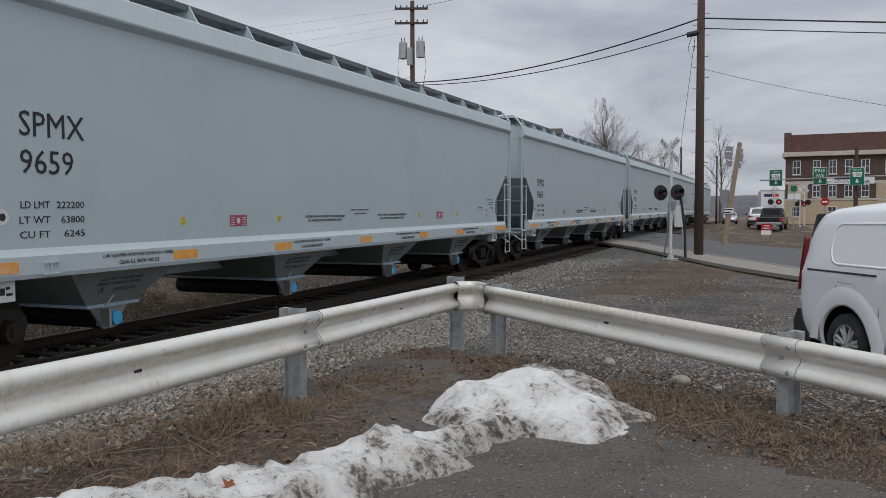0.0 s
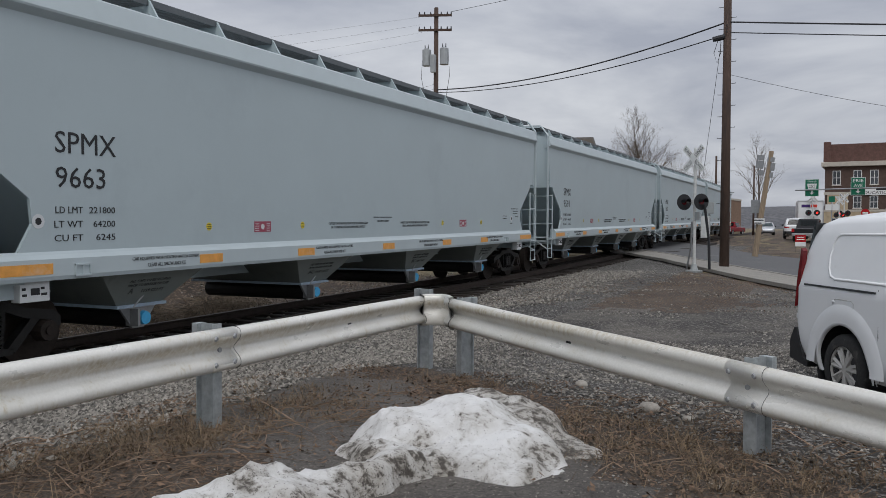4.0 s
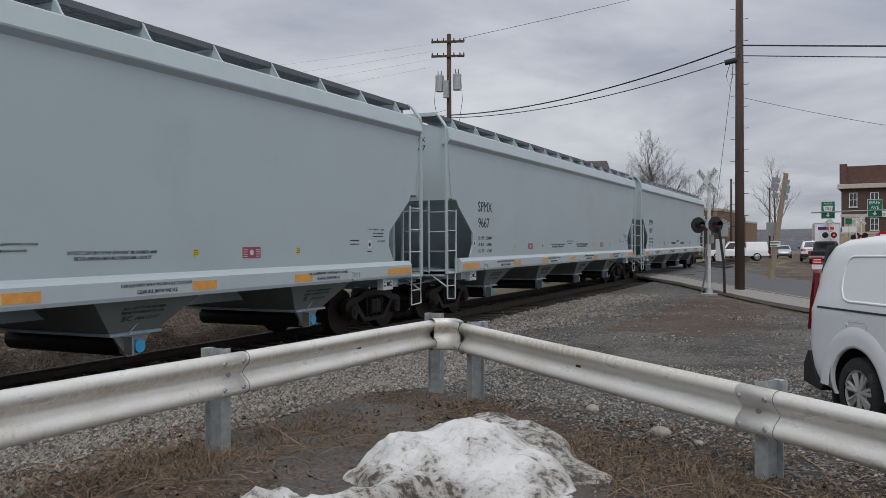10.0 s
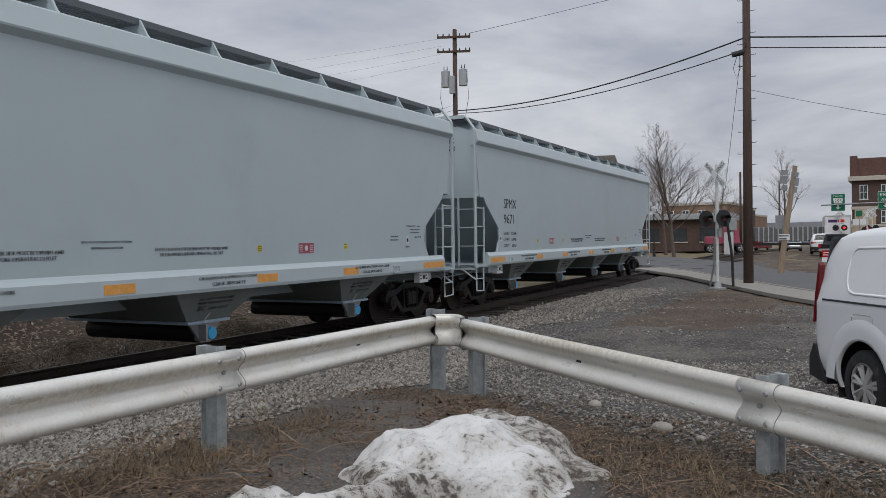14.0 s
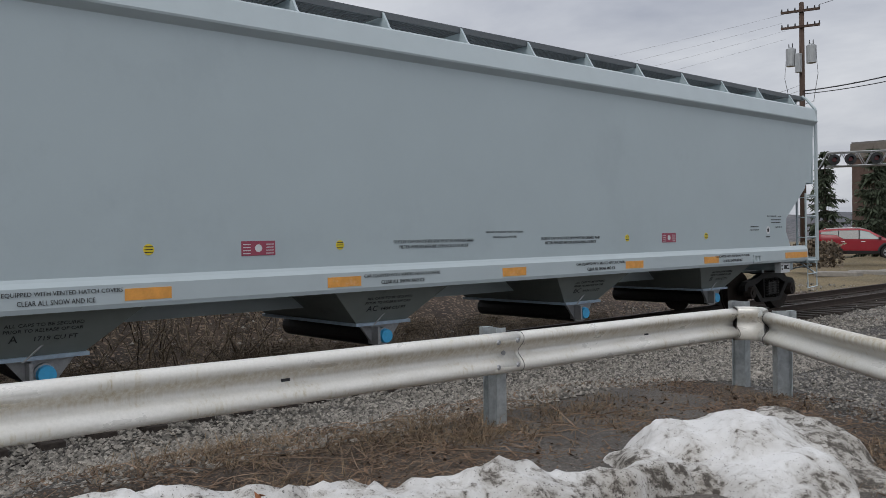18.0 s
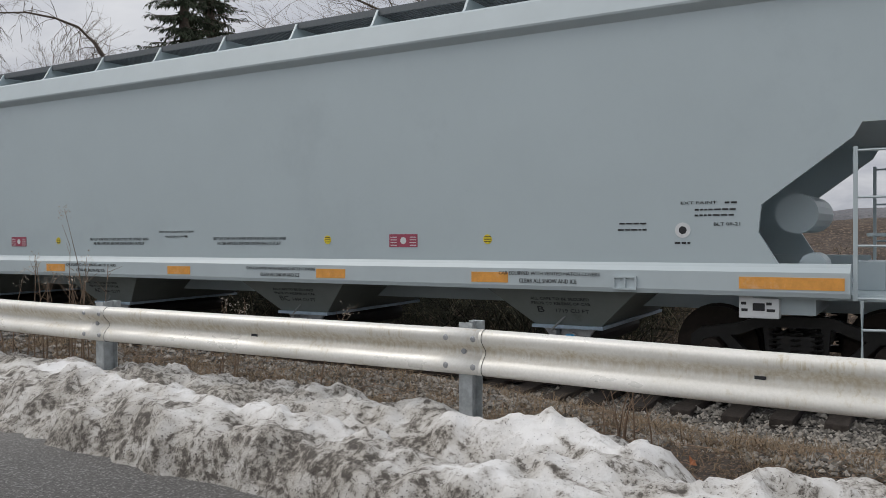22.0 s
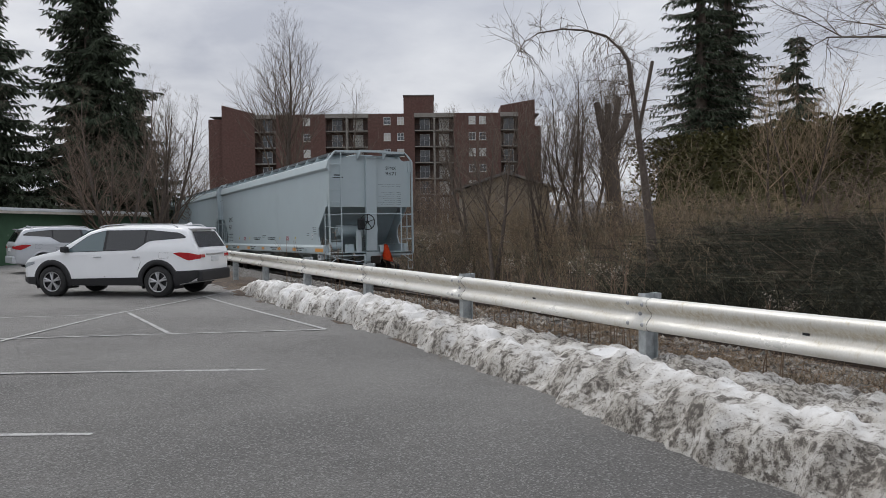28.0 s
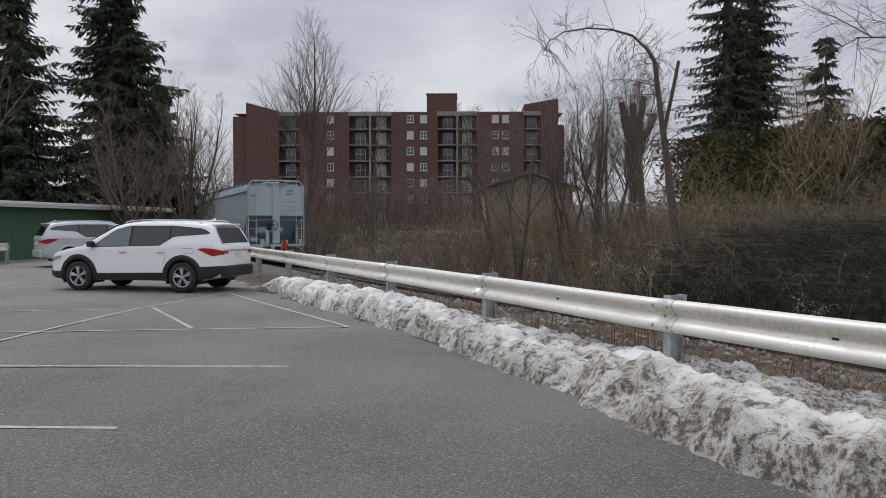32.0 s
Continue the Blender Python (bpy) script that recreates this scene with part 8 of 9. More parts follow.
# the old willow: a leaning trunk that arches over, with hanging twigs
willow = thing("willow_tree", "old leaning willow with one long arching bare limb", "tree")
V, F, CV, CF = [], [], [], []
rnd = random.Random(31)
wx = lambda a, b, c: Vector((a, b, c))
main = [wx(-10.35, -23.55, -0.2), wx(-10.26, -23.61, 0.6), wx(-10.07, -23.77, 2.9), wx(-9.91, -23.89, 4.4), wx(-9.75, -24.01, 6.0)]
limb(V, F, main, [0.19, 0.15, 0.105, 0.08, 0.064], 8)
limb(V, F, [wx(-9.93, -23.86, 3.9), wx(-10.15, -23.8, 4.9), wx(-10.36, -23.73, 6.0)], [0.06, 0.055, 0.05], 7)
arch = [main[-1], wx(-9.57, -24.11, 6.33), wx(-9.2, -24.29, 6.71), wx(-8.7, -24.52, 6.87), wx(-8.09, -24.8, 6.92), wx(-7.47, -25.08, 6.81), wx(-7.09, -25.24, 6.55), wx(-6.9, -25.31, 6.15)]
limb(V, F, arch, [0.062, 0.048, 0.038, 0.031, 0.025, 0.019, 0.013, 0.006], 6)
for k in range(64):
    u = rnd.uniform(0, 0.999) * 7
    p = arch[int(u)].lerp(arch[int(u) + 1], u - int(u))
    up = rnd.random() < 0.4
    d = wx(rnd.gauss(0, 0.6), rnd.gauss(0, 0.4), rnd.uniform(0.4, 1.0) if up else rnd.uniform(-0.3, 0.4))
    grow(CV, CF, p, d, rnd.uniform(0.5, 1.2), 0.011, 2 if k % 3 == 0 else 1, rnd, 0.9, 0.0 if up else -0.22, 4, 0.0 if up else 0.55)
for k in range(34):
    p = main[2].lerp(main[4], rnd.random())
    grow(CV, CF, p, wx(rnd.gauss(0, 1), rnd.gauss(0, 1), rnd.uniform(-0.2, 0.8)), rnd.uniform(0.6, 1.7), 0.014, 2, rnd, 0.8, -0.05, 4, 0.3)
part_data("trunk", V, F, M_BARK, willow, True)
part_data("crown", CV, CF, M_TWIG, willow)
# the pollarded stump behind it
stump = thing("pollard_stump", "thick cut-back trunk with stubby limbs", "tree")
V, F = [], []
limb(V, F, [wx(-13.6, -29.6, 0.5), wx(-13.5, -29.7, 2.6), wx(-13.35, -29.8, 4.4)], [0.34, 0.27, 0.28], 9)
for a, b, c in ((0.40, -0.1, 1.55), (-0.02, 0.0, 1.5), (-0.42, 0.1, 1.75), (-0.75, 0.3, 1.1)):
    limb(V, F, [wx(-13.35, -29.8, 4.2), wx(-13.35 + a * 0.6, -29.8 + b, 4.2 + c * 0.55), wx(-13.35 + a, -29.8 + b, 4.3 + c)], [0.17, 0.13, 0.12], 7)
part_data("trunk", V, F, M_BARK, stump, True)

thicket("bank_brush", "tangled dark leafless brush on the bank beside the track", (-13.5, -8.6, -24.0, -9.0), 5200, 1.45, 51, M_BRUSH_DARK, lean=1.0, twigs=6, arch=1.6, thick=0.011)
thicket("bank_brush", "tangled brown leafless brush on the bank", (-15.5, -9.5, -60.0, -17.0), 2600, 1.5, 52, M_BRUSH, lean=1.1, twigs=7, arch=1.7, thick=0.008)
M_CANE = mat("olive_canes", (0.150, 0.135, 0.088), 0.9, 0.0, 0.3, 4.0, island=0.6)
thicket("bank_brush", "arching olive canes over the dark brush", (-12.6, -8.5, -25.0, -8.0), 620, 1.75, 59, M_CANE, lean=1.1, twigs=5, arch=1.7, thick=0.011)
thicket("bank_brush", "arching brown canes on the bank", (-13.0, -8.9, -46.0, -22.0), 520, 1.9, 60, M_CANE, lean=0.9, twigs=6, arch=1.4, thick=0.012)
thicket("bank_brush", "pale dry canes and shrubs on the bank", (-16.5, -9.3, -46.0, -20.0), 700, 2.0, 53, M_BRUSH_TAN, lean=0.8, twigs=7, arch=1.1, thick=0.008)
thicket("bank_brush", "tall bare shrubs before the hedge", (-21.0, -14.0, -36.0, -12.0), 420, 1.7, 54, M_BRUSH_TAN, lean=0.9, twigs=8, arch=1.2)
thicket("bank_brush", "tall pale leafless shrubs on the bank", (-14.5, -9.6, -40.0, -22.0), 420, 3.3, 58, M_BRUSH_TAN, lean=0.35, twigs=12, arch=0.45, thick=0.009)
thicket("bank_brush", "brown brush on the far bank", (-12.5, -8.4, -9.0, 4.0), 900, 0.9, 55, M_BRUSH, lean=0.8, twigs=5, arch=1.2)
thicket("bank_brush", "thin shrubs along the railway cutting", (-14.0, -8.0, -110.0, -58.0), 2200, 2.6, 56, M_BRUSH, lean=0.5, twigs=6, thick=0.02)
thicket("far_wood", "leafless woodland edge behind the parking lot", (-40.0, 30.0, -100.0, -84.0), 2600, 6.0, 57, M_BUSH_TWIG, lean=0.3, twigs=8, thick=0.04, category="wood")
V, F = [], []
rnd = random.Random(71)
for k in range(5200):
    y = rnd.uniform(-14, 22)
    blades(V, F, rnd.uniform(-11.8, -7.7), y, None, 1, 0.34, 0.05, rnd, width=0.007, lie=1.0)
for k in range(95):
    cx, cy, lean = rnd.uniform(-9.6, -7.9), rnd.uniform(-12, 12), rnd.uniform(0, 6.283)
    for _ in range(46):
        x0, y0, L = cx + rnd.gauss(0, 0.16), cy + rnd.gauss(0, 0.22), rnd.uniform(0.25, 0.62)
        a = lean + rnd.gauss(0, 0.7)
        p0 = Vector((x0, y0, ground_z(x0, y0) - 0.02))
        o = Vector((math.cos(a), math.sin(a), 0))
        pts = [p0, p0 + o * L * 0.25 + Vector((0, 0, L * 0.42)), p0 + o * L * 0.7 + Vector((0, 0, L * 0.48)), p0 + o * L * 1.05 + Vector((0, 0, L * 0.12))]
        limb(V, F, pts, [0.005, 0.004, 0.0035, 0.002], 3)
tagged(part_data("bank_grass", V, F, M_BRUSH), "flattened dead grass on the bank behind the track", "dead grass", kind="stuff")

# trees along the street to the north
bare_tree(-10.2, 73.1, 10.8, 0.19, 81, "spreading bare street tree on the verge", spread=0.8, rise=0.10, kids=9, lower=0.22, branch_len=0.46)
bare_tree(-13.8, 88.0, 9.5, 0.2, 82, "bare tree behind the low building", spread=0.9, kids=6, branch_len=0.5)
bare_tree(-9.2, 96.0, 9.0, 0.18, 83, "bare tree beside the far street", spread=0.8, kids=6)
bare_tree(-4.6, 132.0, 14.0, 0.25, 84, "tall bare tree far down the street", spread=0.6, rise=0.15, kids=6)
bare_tree(-18.0, 92.0, 10.5, 0.2, 85, "bare tree behind the brown block", spread=0.9, kids=6)
spruce(-22.8, 56.0, 7.4, 3.6, 86, "small dark spruce across the street", z=0.4)
spruce(-18.4, 53.4, 7.2, 3.8, 87, "dense dark spruce across the street", z=0.4)
spruce(-20.5, 60.0, 6.8, 3.4, 88, "small dark spruce across the street", z=0.4)

# ---- poles, wires and signals ----
M_SIGN_GREEN = mat("green_road_sign", (0.0, 0.14, 0.075), 0.4, 0.0, 0.05, 6.0)
M_SIGN_WHITE = mat("white_sign_face", (0.74, 0.75, 0.74), 0.5, 0.0, 0.04, 6.0)
M_SIGN_BACK = mat("aluminium_sign_back", (0.30, 0.31, 0.32), 0.5, 0.5, 0.12, 8.0)
M_SIGNAL_POST = mat("white_signal_post", (0.60, 0.61, 0.60), 0.5, 0.1, 0.12, 8.0, dark=(0.40, 0.39, 0.36), dark_at=0.62, dark_scale=3.0)
M_CABINET = mat("grey_cabinet", (0.36, 0.38, 0.38), 0.5, 0.2, 0.1, 5.0)
M_RED_ON = glow("lit_red_signal", (1.0, 0.03, 0.02), 2.2)
M_PINK_LED = glow("led_board", (0.80, 0.38, 0.85), 0.9)
M_XFMR = mat("transformer_grey", (0.40, 0.42, 0.43), 0.5, 0.2, 0.1, 5.0)


def power_pole(x, y, top, r, label, steps=True):
    p = thing("utility_pole", label, "utility pole")
    z = ground_z(x, y)
    bm = BM()
    rod(bm, (x, y, z - 0.5), (x, y, top), r, r * 0.72, 16)
    rod(bm, (x, y, top), (x, y, top + 0.03), r * 0.72, r * 0.5, 16)
    part("shaft", bm, M_WOOD_POLE, p, smooth=True)
    if steps:
        for k in range(22):
            bm = BM()
            zz = z + 2.6 + 0.42 * k
            if zz > top - 0.5:
                break
            s = 1 if k % 2 else -1
            tube(bm, [(x + s * r * 0.7, y, zz), (x + s * (r + 0.13), y, zz), (x + s * (r + 0.13), y, zz + 0.03)], 0.011, 5)
            part("pole_step", bm, M_WIRE, p)
    return p


def cable(a, b, sag, r=0.014, name="cable", label="long black overhead power cable"):
    a, b = Vector(a), Vector(b)
    bm = BM()
    n = 20
    tube(bm, [a.lerp(b, k / n) - Vector((0, 0, sag * 4 * (k / n) * (1 - k / n))) for k in range(n + 1)], r, 5)
    tagged(part(name, bm, M_WIRE), label, "cable", "overhead cables")


POLE = (0.68, 29.06)
pole = power_pole(*POLE, 11.6, 0.19, "tall brown wooden utility pole beside the street")
bm = BM()
rod(bm, (0.15, 28.95, 8.72), (0.60, 29.0, 8.80), 0.10, 0.11, 10)
part("cable_closure", bm, M_BLACK, pole, "black cable splice closure")
bm = BM()
tube(bm, [(0.35, 28.98, 8.7), (0.20, 28.98, 8.2), (0.32, 28.98, 7.8), (0.45, 28.98, 8.2), (0.42, 28.98, 8.7)], 0.012, 5)
part("cable_loop", bm, M_WIRE, pole)
bm = BM()
for k in range(3):
    rod(bm, (0.68, 28.86, 8.95 + 0.13 * k), (0.68, 28.82, 8.95 + 0.13 * k), 0.03, 0.03, 8)
part("insulator", bm, M_WIRE, pole)
XF = (-16.12, 38.67)
xpole = power_pole(*XF, 13.9, 0.17, "wooden utility pole with crossarms and transformers", steps=False)
for k, z in enumerate((13.45, 12.62)):
    bm = BM()
    a = math.radians(20)
    d = Vector((math.cos(a), math.sin(a), 0))
    c = Vector((XF[0], XF[1] - 0.16, z))
    box(bm, -0.95, 0.95, -0.05, 0.05, -0.06, 0.06, m=Matrix.Translation(c) @ Matrix.Rotation(a, 4, "Z"))
    arm = part("crossarm", bm, M_WOOD_POLE, xpole)
    for u in (-0.9, -0.6, -0.25, 0.35, 0.7, 0.92):
        bm = BM()
        p = c + d * u
        rod(bm, p, p + Vector((0, 0, 0.2)), 0.05, 0.03, 8)
        part("insulator", bm, M_BLACK, arm)
for u in (-0.48, 0.62):
    bm = BM()
    c = Vector((XF[0] + u, XF[1] - 0.25, 10.6))
    rod(bm, c, c + Vector((0, 0, 0.9)), 0.24, 0.25, 14)
    rod(bm, c + Vector((0, 0, 0.9)), c + Vector((0, 0, 1.0)), 0.25, 0.08, 14)
    t = part("transformer", bm, M_XFMR, xpole, "grey cylindrical transformer")
    for e in (-0.1, 0.1):
        bm = BM()
        rod(bm, c + Vector((e, 0, 0.9)), c + Vector((e, 0, 1.2)), 0.035, 0.02, 6)
        part("bushing", bm, M_BLACK, t)
    bm = BM()
    tube(bm, [c + Vector((0.24 if u > 0 else -0.24, 0, 0.7)), c + Vector((0.34 if u > 0 else -0.34, 0, -0.6)), c + Vector((0.1 if u > 0 else -0.05, 0, -2.0)), c + Vector((-0.45 if u > 0 else 0.4, 0, -2.1))], 0.014, 5)
    part("lead", bm, M_WIRE, t)
bm = BM()
box(bm, XF[0] - 0.18, XF[0] + 0.1, XF[1] - 0.42, XF[1] - 0.18, 10.2, 11.2, 0.02)
part("switch_box", bm, M_XFMR, xpole)
cable((0.55, 29.0, 9.32), (XF[0], XF[1], 9.25), 0.55, 0.032, label="thick black cable slung between two poles")
cable((0.2, 28.95, 8.76), (XF[0], XF[1], 9.1), 0.5, 0.022, label="thin black cable slung between two poles")
cable((0.75, 29.0, 9.35), (26, 24, 5.75), 0.1, 0.030)
cable((0.75, 29.0, 8.95), (26, 24, 5.5), 0.12, 0.020)
cable((0.75, 29.0, 7.35), (24, 34, 4.6), 1.0, 0.008)
cable((POLE[0] - 0.22, 29.0, 8.6), (POLE[0] - 0.8, 28.7, 3.4), 0.01, 0.009, label="thin guy wire beside the pole")
cable((XF[0] + 0.9, XF[1], 13.6), (40, 36, 21.5), 1.0, 0.012)
for k in range(4):
    cable((XF[0] - 0.9, XF[1], 13.5 - 0.45 * k), (-60, 30 + k, 12.6 - 0.9 * k), 0.8, 0.004)
for k in range(4):
    cable((XF[0], XF[1], 9.6 - 0.28 * k), (-30, 33, 5.6 - 0.25 * k), 0.1, 0.007)


def letters_on(parent, words, width, height, m, material=None, name="lettering"):
    return writing(words, width, height, material or M_BLACK, parent, m, name, depth=0.002)


def crossbuck(parent, m, size=1.22, text=True):
    """Two crossed white boards lettered RAILROAD CROSSING."""
    for k, ang in enumerate((-45, 45)):
        bm = BM()
        box(bm, -size / 2, size / 2, -0.012 - 0.01 * k, 0.008 - 0.01 * k, -0.115, 0.115)
        b = part("crossbuck_board", bm, M_SIGN_WHITE, parent, "white crossbuck board with black letters")
        b.matrix_local = m @ pose(0, 0, 0, 0, -ang, 0)
        if text:
            words = (("RAIL", -0.56, 0.42), ("ROAD", 0.12, 0.44)) if k == 0 else (("CROS", -0.56, 0.43), ("SING", 0.12, 0.44))
            for w, x0, wd in words:
                t = writing(w, wd, 0.145, M_BLACK, b, facing_my(x0, -0.0125 - 0.01 * k, -0.072), "lettering", depth=0.002)


def flasher(parent, m, lit=False, r=0.30):
    """A round black signal backplate with a hooded lamp."""
    bm = BM()
    rod(bm, (0, -0.005, 0), (0, 0.01, 0), r, r, 24)
    b = part("signal_disc", bm, M_BLACK, parent)
    b.matrix_local = m
    bm = BM()
    for k in range(10):
        a0, a1 = math.radians(-10 + 20 * k), math.radians(-10 + 20 * (k + 1))
        q = [(0.12 * math.cos(a), y, 0.12 * math.sin(a)) for a, y in ((a0, -0.005), (a1, -0.005), (a1, -0.32 + 0.012 * abs(k - 4)), (a0, -0.32 + 0.012 * abs(k - 5)))]
        bm.faces.new([bm.verts.new(v) for v in q])
    bmesh.ops.solidify(bm, geom=bm.faces[:], thickness=0.006)
    h = part("lamp_hood", bm, M_BLACK, b)
    bm = BM()
    rod(bm, (0, -0.03, 0), (0, -0.006, 0), 0.10, 0.105, 16)
    part("lens", bm, M_RED_ON if lit else M_LAMP_DARK, b)


def crossing_signal(x, y, yaw, label, lit=(False, False), z=None, scale=1.0, swing=0.0):
    z = ground_z(x, y) if z is None else z
    s = thing("crossing_signal", label, "railway signal", "crossing signals", pose(x, y, z, 0, 0, yaw) @ Matrix.Scale(scale, 4))
    bm = BM()
    rod(bm, (0, 0, 0.0), (0, 0, 4.55), 0.06, 0.06, 12)
    rod(bm, (0, 0, 4.55), (0, 0, 4.62), 0.07, 0.05, 12)
    part("mast", bm, M_SIGNAL_POST, s)
    bm = BM()
    box(bm, -0.22, 0.22, -0.22, 0.22, -0.1, 0.10, 0.02)
    rod(bm, (0, 0, 0.1), (0, 0, 0.32), 0.15, 0.09, 12)
    part("base", bm, M_CABINET, s)
    crossbuck(s, pose(0, -0.09, 4.22))
    bm = BM()
    rod(bm, (-0.42, -0.03, 2.62), (0.42, -0.03, 2.62), 0.03, 0.03, 8)
    box(bm, -0.09, 0.09, -0.09, 0.09, 2.5, 2.72, 0.01)
    part("crossarm", bm, M_SIGNAL_POST, s)
    for k, u in enumerate((-0.40, 0.40)):
        flasher(s, pose(u, -0.12, 2.62, 0, 0, swing), lit[k])
    bm = BM()
    box(bm, 0.06, 0.16, -0.08, 0.08, 1.95, 2.25, 0.01)
    part("junction_box", bm, M_CABINET, s)
    return s


sig = crossing_signal(-0.19, 27.08, -33, "white crossbuck mast with two hooded signal lamps", z=-0.22, swing=73)
bm = BM()
tube(bm, [(0.62, 0.1, 0.15), (0.60, 0.08, 1.2), (0.50, -0.06, 2.5)], 0.05, 8)
part("black_pipe", bm, M_BLACK, sig)
bm = BM()
tube(bm, [(-0.55, 0.2, -0.02), (-0.25, 0.1, 0.9), (-0.12, 0.0, 1.9)], 0.035, 8)
part("brace_pipe", bm, M_BOLT, sig)
cab = thing("signal_cabinet", "grey steel signal cabinets on a post", "cabinet")
bm = BM(); box(bm, -0.50, -0.18, 32.8, 33.1, 2.05, 2.55, 0.02); part("upper_box", bm, M_CABINET, cab)
bm = BM(); box(bm, -0.68, -0.32, 32.75, 33.15, 1.0, 1.95, 0.02); part("lower_box", bm, M_SIGNAL_POST, cab)
bm = BM(); rod(bm, (-0.36, 32.95, -0.3), (-0.36, 32.95, 2.3), 0.05); part("post", bm, M_BOLT, cab)
crossing_signal(3.4, 88.0, 10, "distant crossbuck with red signal lamps", (False, True), z=0.3)
crossing_signal(6.4, 92.0, -20, "distant crossbuck with red signal lamps", (True, False), z=0.3)
crossing_signal(5.8, 86.0, 30, "distant crossbuck with red signal lamps", (False, True), z=0.3, scale=0.9)
# cantilever signal across the line
cant = thing("cantilever_signal", "silver cantilever truss with crossing lamps over the street", "railway signal", "crossing signals", pose(-8.3, 38.6, 0.15, 0, 0, 30))
bm = BM()
for s in (-0.18, 0.18):
    rod(bm, (s, 0, -0.1), (s, 0, 5.4), 0.08, 0.08, 10)
part("mast", bm, M_SIGN_BACK, cant)
bm = BM()
for z in (4.75, 5.4):
    for yy in (-0.25, 0.25):
        rod(bm, (0.3, yy, z), (-6.0, yy, z), 0.04, 0.04, 6)
for k in range(10):
    x = 0.2 - 0.65 * k
    for yy in (-0.25, 0.25):
        rod(bm, (x, yy, 4.75), (x - 0.32, yy, 5.4), 0.022, n=5); rod(bm, (x - 0.32, yy, 5.4), (x - 0.65, yy, 4.75), 0.022, n=5)
part("truss", bm, M_SIGN_BACK, cant)
crossbuck(cant, pose(0, -0.2, 3.6, 0, 0, 62), 1.0)
for k, u in enumerate((-0.45, 0.45)):
    flasher(cant, pose(u, -0.25, 2.65), lit=(k == 0))
for k, u in enumerate((-3.2, -3.9, -5.0, -5.7)):
    flasher(cant, pose(u, -0.35, 5.05), lit=False, r=0.26)
bm = BM(); box(bm, -0.4, 0.4, -0.4, 0.4, -0.1, 0.15, 0.02); part("footing", bm, M_CONC, cant)

# leaning pole with the backs of route signs
lean = thing("leaning_sign_post", "leaning timber post carrying the backs of road signs", "sign post")
bm = BM()
tube(bm, [(0.95, 41.3, -0.4), (1.25, 41.35, 2.0), (1.72, 41.4, 5.4)], [0.16, 0.14, 0.12], 10)
part("post", bm, mat("pale_timber", (0.30, 0.23, 0.16), 0.9, 0.0, 0.25, 8.0, stretch=(3, 3, 0.3)), lean)
for u, zz, w, hgt in ((-0.34, 5.22, 0.36, 0.26), (-0.38, 4.86, 0.38, 0.40), (-0.34, 4.44, 0.28, 0.28), (0.16, 5.10, 0.36, 0.26), (0.16, 4.74, 0.38, 0.40), (0.12, 4.32, 0.28, 0.28)):
    bm = BM()
    box(bm, -w / 2, w / 2, -0.01, 0.01, -hgt / 2, hgt / 2)
    box(bm, -0.03, 0.03, -0.04, -0.01, -hgt / 2, hgt / 2)
    p = part("sign_panel", bm, M_SIGN_BACK, lean)
    p.matrix_local = pose(1.55 + u, 41.3, zz - 0.15, 0, 8, 0)
bm = BM(); box(bm, 0.95, 1.45, 41.15, 41.17, 1.62, 1.92); p = part("small_sign", bm, M_SIGN_WHITE, lean)
bm = BM(); box(bm, 0.95, 1.4, 41.145, 41.15, 1.8, 1.86); box(bm, 0.95, 1.3, 41.145, 41.15, 1.65, 1.71); part("print_bar", bm, M_BLACK, p)
bm = BM(); box(bm, 0.75, 1.2, 41.5, 41.53, 2.2, 2.9); part("sign_panel", bm, M_SIGN_BACK, lean)

# green route signs on a mast arm
gant = thing("route_sign_gantry", "green route signs on a horizontal steel arm", "road sign")
bm = BM(); rod(bm, (2.4, 61.2, 4.15), (14.0, 57.6, 4.25), 0.05, 0.05, 8); part("arm", bm, M_BOLT, gant)
bm = BM(); rod(bm, (8.75, 59.4, -0.3), (8.75, 59.4, 6.3), 0.16, 0.12, 10); part("post", bm, M_WOOD_POLE, gant)
for (cx, cy, cz, top, mid, shield, kind) in ((3.51, 61.0, 4.31, "North", "255", True, 0), (6.46, 60.05, 4.34, "ERIE", "AVE", False, 1), (8.78, 59.0, 4.24, "East", "120", True, 0)):
    bm = BM(); box(bm, -0.46, 0.46, -0.02, 0.02, -0.62, 0.62, 0.0); s = part("sign_panel", bm, M_SIGN_WHITE, gant, "green route sign with white letters")
    s.matrix_local = pose(cx, cy, cz, 0, 0, -3)
    bm = BM(); box(bm, -0.435, 0.435, -0.026, -0.02, -0.595, 0.595); part("green_field", bm, M_SIGN_GREEN, s)
    if shield:
        writing(top, 0.56, 0.13, M_SIGN_WHITE, s, facing_my(-0.28, -0.03, 0.40), "lettering")
        bm = BM(); prism(bm, [(-0.26, -0.06), (0.26, -0.06), (0.32, 0.30), (-0.32, 0.30)], "y", -0.032, -0.026); part("route_shield", bm, M_SIGN_WHITE, s)
        writing(mid, 0.44, 0.22, M_BLACK, s, facing_my(-0.22, -0.036, 0.0), "lettering")
    else:
        writing(top, 0.66, 0.22, M_SIGN_WHITE, s, facing_my(-0.33, -0.03, 0.28), "lettering")
        writing(mid, 0.54, 0.22, M_SIGN_WHITE, s, facing_my(-0.27, -0.03, -0.06), "lettering")
    bm = BM()
    prism(bm, [(0.0, -0.50), (0.16, -0.34), (0.05, -0.36), (0.05, -0.20), (-0.05, -0.20), (-0.05, -0.36), (-0.16, -0.34)], "y", -0.032, -0.026)
    part("arrow", bm, M_SIGN_WHITE, s)
